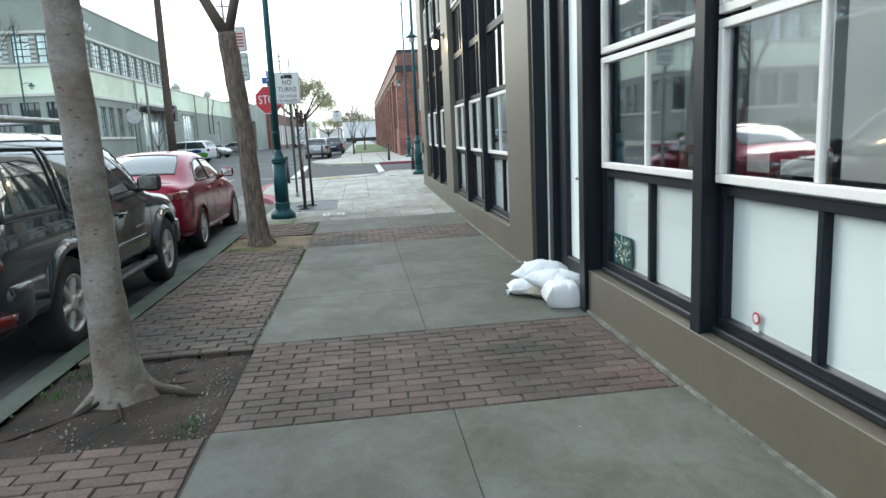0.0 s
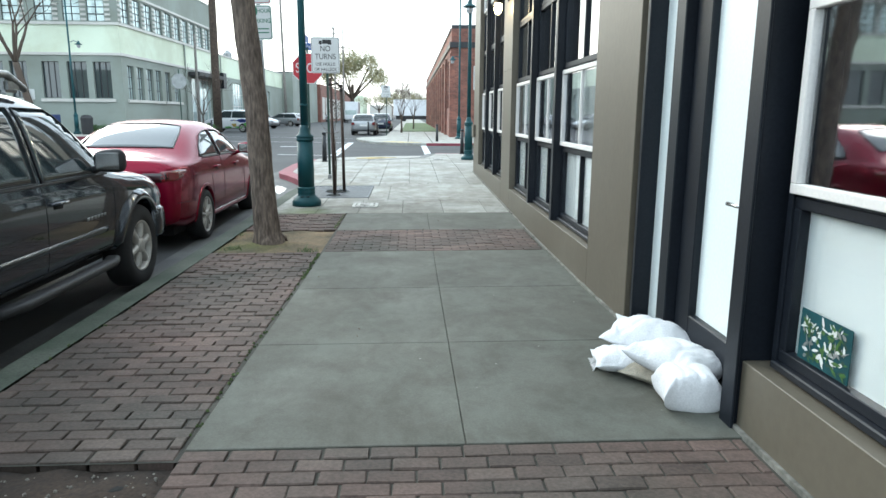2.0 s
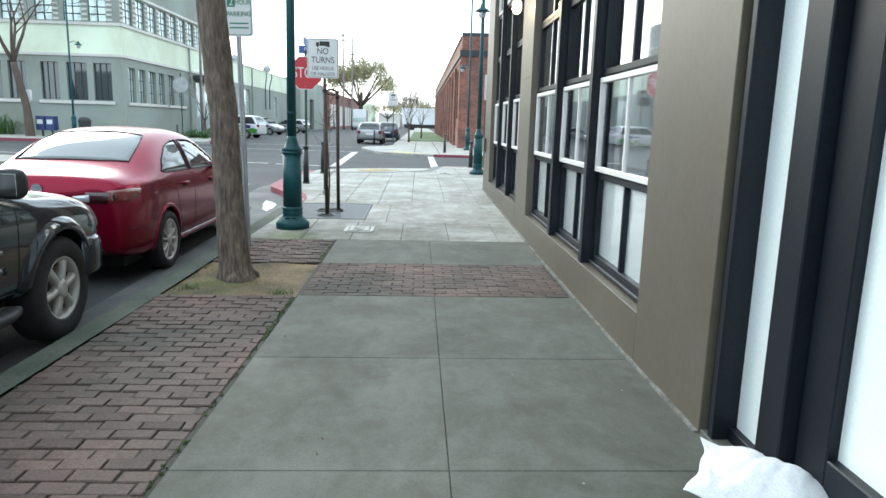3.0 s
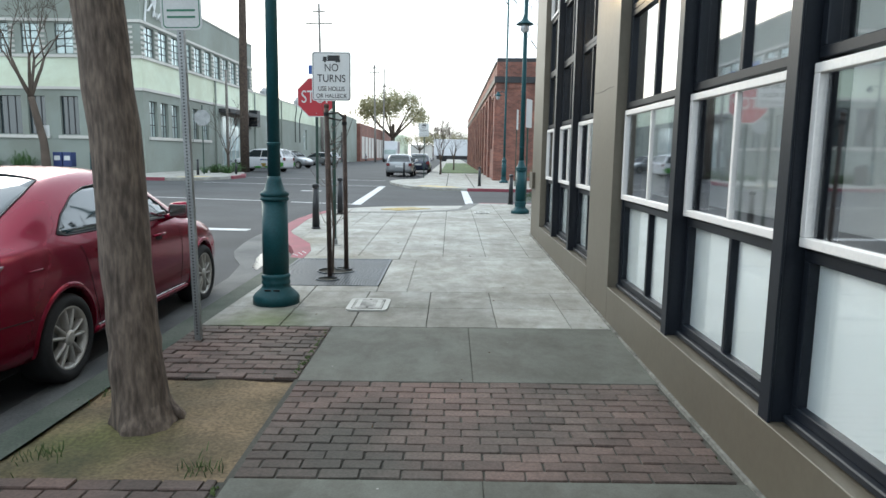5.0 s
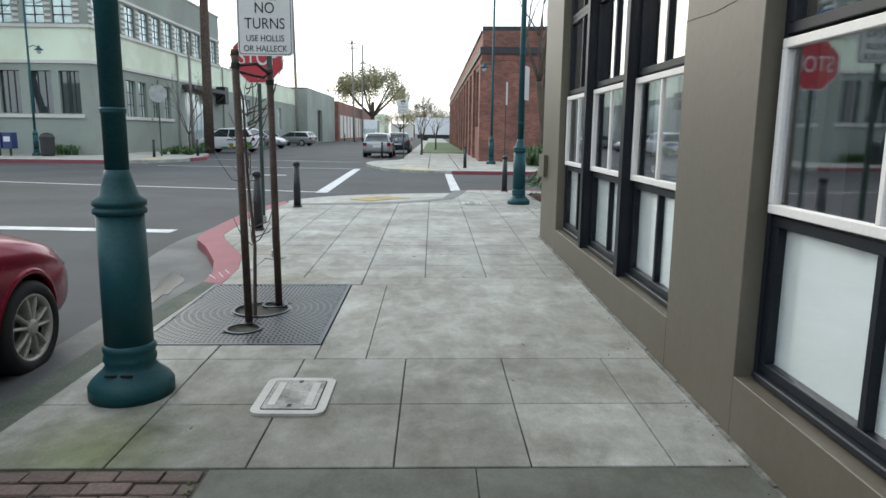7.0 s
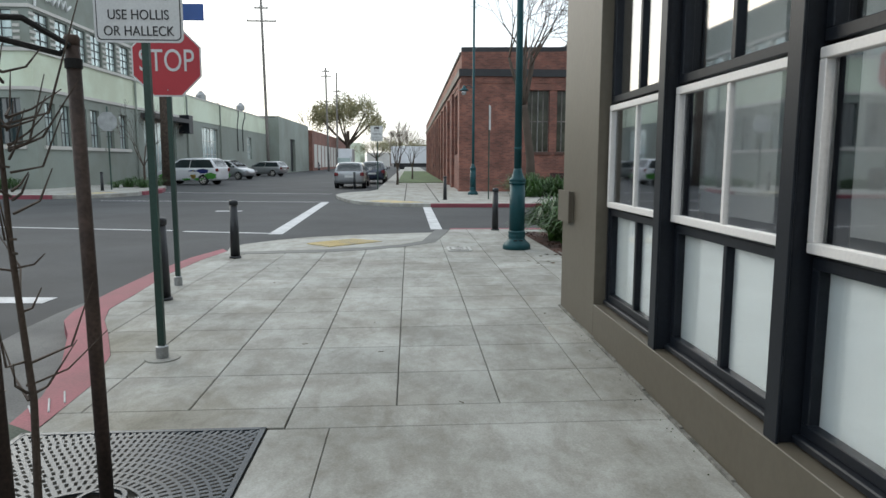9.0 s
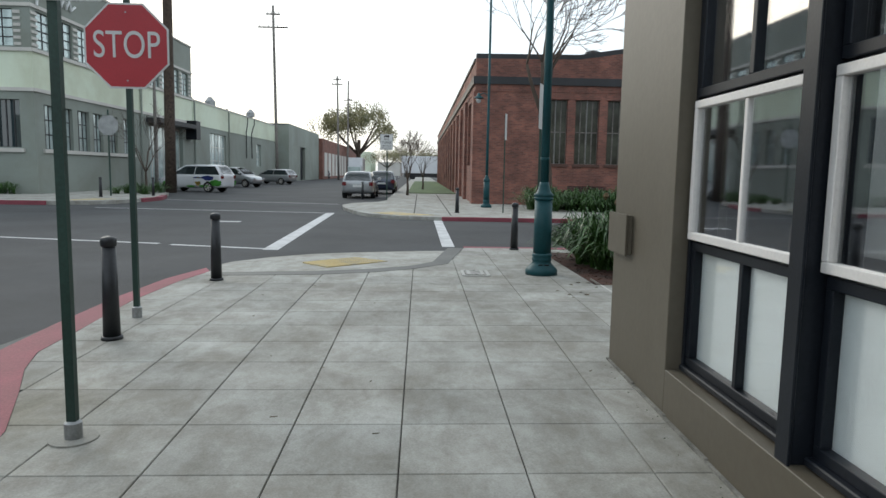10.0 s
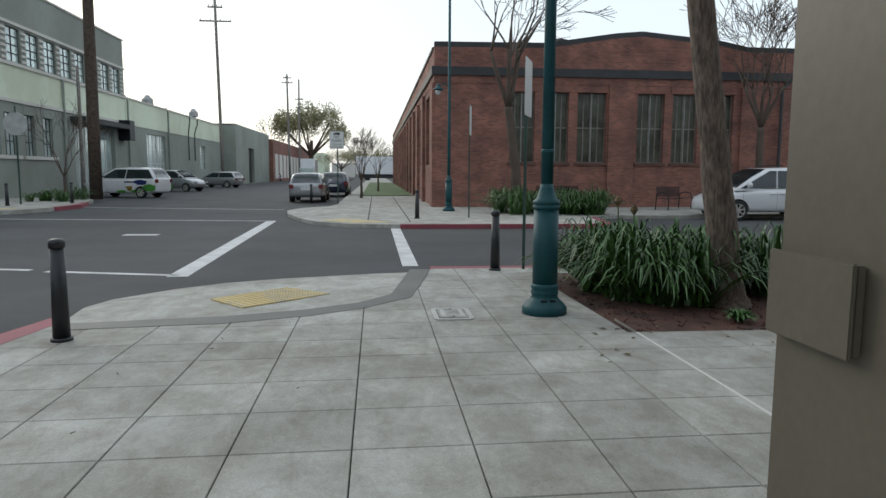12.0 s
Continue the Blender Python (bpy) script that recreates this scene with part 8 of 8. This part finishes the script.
for a, b in (((-1.95, 16.2), (-2.06, 16.42)), ((-2.0, 16.12), (-2.12, 16.3)), ((-1.93, 16.35), (-2.03, 16.55))):
    tagged(part("kerb_letter_bar", tube(B(), [(a[0], a[1], G(*a)), (b[0], b[1], G(*b))], [0.006, 0.006], 6), "paint"), "worn white stencil mark", "", "", "structure")
tagged(part("white_seam", prism(B(), [(2.53, 19.98), (2.555, 19.98), (2.555, 22.1), (2.53, 22.1)], lambda x, y: G(x, y) - 0.1, lambda x, y: G(x, y) + 0.003), "cream"), "white joint filler between slabs", "", "", "structure")
# puddle by the kerb
rng = random.Random(8)
PUD = []
for k in range(36):
    a = 2 * math.pi * k / 36
    q = 1 + 0.16 * math.sin(3 * a + 1) + 0.10 * math.sin(7 * a) + rng.uniform(-0.05, 0.05)
    u, v = math.cos(a) * 0.12 * q, math.sin(a) * 0.62 * q
    PUD.append((-2.62 - 0.18 * v + u, 16.45 + v))
tagged(part("puddle", prism(B(), PUD, -0.2, lambda x, y: RD(x, y) + 0.014), "water"), "shallow puddle in the gutter", "", "", "structure")


def clip(poly, x0, x1, y0, y1):
    def cut(p, inside, cross):
        out = []
        for a, b in zip(p, p[1:] + p[:1]):
            if inside(a):
                out.append(a)
            if inside(a) != inside(b):
                out.append(cross(a, b))
        return out
    def at(k, v):
        return lambda a, b: tuple(a[i] + (b[i] - a[i]) * (v - a[k]) / (b[k] - a[k]) for i in (0, 1))
    for k, v, s in ((0, x0, 1), (0, x1, -1), (1, y0, 1), (1, y1, -1)):
        if len(poly) < 3:
            return []
        poly = cut(poly, lambda p, k=k, v=v, s=s: (p[k] - v) * s >= 0, at(k, v))
    return poly


def area(p):
    return abs(sum(a[0] * b[1] - b[0] * a[1] for a, b in zip(p, p[1:] + p[:1]))) / 2


def slab(parent, poly, m, gap=0.0038, dz=0.0, name="slab"):
    if len(poly) < 3 or area(poly) < 0.004:
        return
    cx, cy = sum(p[0] for p in poly) / len(poly), sum(p[1] for p in poly) / len(poly)
    q = []
    for x, y in poly:
        d = math.hypot(x - cx, y - cy) or 1
        k = 1 - gap * 1.3 / d
        q.append((cx + (x - cx) * k, cy + (y - cy) * k))
    bm = prism(B(), q, lambda x, y: G(x, y) - 0.09, lambda x, y: G(x, y) + dz)
    bm.normal_update()
    topf = max(bm.faces, key=lambda f: f.normal.z * f.calc_area())
    bmesh.ops.bevel(bm, geom=topf.edges[:], offset=0.004, segments=1, affect="EDGES")
    part(name, bm, m, parent)


near = [(1.72, 12.31)] + [(1.72, 18.73), (40, 18.73), (40, 22.12), (2.47, 22.12), (2.42, 25.2), (2.62, 25.75), (2.62, 26.22), (1.03, 26.22), (0.85, 25.0), (0.63, 24.07), (0.09, 23.6), (-0.52, 23.2), (-1.2, 23.04), (-2.3, 22.92), (-2.72, 23.1)] + CURB_IN[:3:-1] + [(-2.02, 12.31)]
bedding = structure("pavement_bed", "dirt-filled joints under the corner slabs")
levels = [12.31 + 0.35 * k for k in range(42)]
for a, b in zip(levels, levels[1:]):
    q = clip(near, -4, 40, a, b)
    if len(q) > 2:
        part("bed", prism(B(), q, lambda x, y: G(x, y) - 0.3, lambda x, y: G(x, y) - 0.014), "joint", bedding)
pave = structure("pavement_corner", "pale scored concrete pavement squares round the corner")
rows = [16.17, 16.79, 17.42, 18.02, 18.64, 19.23, 19.80, 20.39, 20.98, 21.57, 22.1, 22.7, 23.3, 23.9, 24.5, 25.1, 25.7, 26.3]
cols = [-3.6, -3.0, -2.37, -1.75, -1.12, -0.50, 0.12, 0.75, 1.38, 2.0, 2.55] + [3.3, 4.0, 4.7, 5.4, 6.5, 8, 10, 13, 17, 23, 30, 40]
for a, b in zip(rows, rows[1:]):
    for c, d in zip(cols, cols[1:]):
        slab(pave, clip(near, c, d, a, b), "slab_new")
for c, d, a, b in ((-3, -1.31, 12.31, 13.02), (-1.31, -0.66, 12.31, 13.02), (-0.66, 0.02, 12.31, 13.02), (0.02, 0.66, 12.31, 13.02), (0.66, 1.33, 12.31, 13.02), (1.33, 1.72, 12.31, 13.02),
                   (-3, -1.31, 13.02, 13.76), (-1.31, -0.66, 13.02, 13.76), (-0.66, 0.02, 13.02, 13.76), (0.02, 0.66, 13.02, 13.76), (0.66, 1.33, 13.02, 13.76), (1.33, 1.72, 13.02, 13.76),
                   (-3, -1.31, 13.76, 14.05), (-1.31, -0.59, 13.76, 14.05), (-0.59, -0.25, 13.76, 15.86), (-0.25, 1.72, 13.76, 15.86), (-3, GX0, 14.05, 15.86), (-3, -0.50, 15.88, 16.17), (-0.50, 1.72, 15.86, 16.17)):
    slab(pave, clip(near, c, d, a, b), "slab_new")
old = structure("pavement_old", "dark worn concrete pavement slabs")
OB = [(1.72, -10), (1.72, 12.31), (-0.82, 12.31), (-0.855, 4), (-0.855, -10)]
for x0, x1, y0, y1 in ((-0.85, 1.72, -10, 12.31), (-2.06, -0.85, -10, 3.32), (-2.06, -0.85, 4.77, 9.45), (-2.04, -0.85, 10.94, 12.31)):
    patch("pavement_bed", x0, x1, y0, y1, -0.010, "joint", "bedding under the old pavement", 0.0, 0, 0.4)
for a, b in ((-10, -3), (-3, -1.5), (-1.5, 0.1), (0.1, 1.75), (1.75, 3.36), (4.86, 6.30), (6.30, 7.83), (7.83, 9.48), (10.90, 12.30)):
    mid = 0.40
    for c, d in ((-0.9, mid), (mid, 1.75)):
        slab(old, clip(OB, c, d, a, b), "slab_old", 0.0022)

rng = random.Random(77)
BRICKS = []
for k in range(5):
    bm = bbox(-0.0975, 0.0975, -0.0468, 0.0468, -0.06, 0, 0.005)
    for v in bm.verts:
        v.co += Vector((rng.uniform(-1, 1), rng.uniform(-1, 1), rng.uniform(-1, 1))) * 0.0016
    me = bpy.data.meshes.new("brick")
    bm.to_mesh(me)
    bm.free()
    me.materials.append(M["brickp"])
    BRICKS.append(me)


def half_brick(w):
    bm = bbox(-w / 2, w / 2, -0.0468, 0.0468, -0.06, 0, 0.005)
    me = bpy.data.meshes.new("brick")
    bm.to_mesh(me)
    bm.free()
    me.materials.append(M["brickp"])
    return me


def brick_bed(name, x0, x1, y0, y1, label, limit=300, uneven=0.004):
    """Running-bond pavers, long side across the walk."""
    s = structure(name, label)
    nrow = max(1, round((y1 - y0) / 0.1015))
    ph = (y1 - y0) / nrow
    spots = []
    for r in range(nrow):
        y = y0 + (r + 0.5) * ph
        off = 0.1025 if r % 2 else 0.0
        x = x0 - off
        while x < x1 - 0.02:
            a, b = max(x, x0), min(x + 0.205, x1)
            if b - a > 0.035:
                spots.append(((a + b) / 2, y, b - a))
            x += 0.205
    spots.sort(key=lambda q: -(q[0] - x0) if x1 < 0 else abs(q[0]))
    rest = B()
    for i, (x, y, w) in enumerate(spots):
        z = G(x, y) + rng.uniform(-uneven, uneven) * 0.7
        if i < limit:
            me = rng.choice(BRICKS) if w > 0.2 else half_brick(w - 0.011)
            o = new("brick", me)
            o.parent = s
            o.matrix_world = pose(x + rng.uniform(-0.002, 0.002), y + rng.uniform(-0.002, 0.002), z, rng.uniform(-1.3, 1.3), rng.uniform(-0.8, 0.8), rng.uniform(-1, 1))
        else:
            box(rest, x - w / 2 + 0.005, x + w / 2 - 0.005, y - 0.0455, y + 0.0455, z - 0.06, z)
    if len(rest.verts):
        tagged(part("bricks", rest, "brickp", s), "joined pavers", "", "", "stuff")
    else:
        rest.free()


brick_bed("brick_band", -0.85, 1.66, 3.37, 4.85, "band of worn red-brown brick paving across the footway")
brick_bed("brick_band", -0.82, 1.66, 9.49, 10.89, "band of worn red-brown brick paving across the footway")
brick_bed("brick_strip", -2.06, -0.87, 4.78, 9.45, "strip of uneven brown brick paving beside the kerb", uneven=0.008)
brick_bed("brick_strip", -2.03, -0.83, 10.94, 12.29, "strip of uneven brown brick paving beside the kerb", uneven=0.008)
brick_bed("brick_strip", -2.07, -0.87, 1.2, 3.31, "strip of uneven brown brick paving beside the kerb")
brick_bed("brick_strip", -2.07, -0.87, -3.0, 1.2, "strip of uneven brown brick paving beside the kerb", 0)
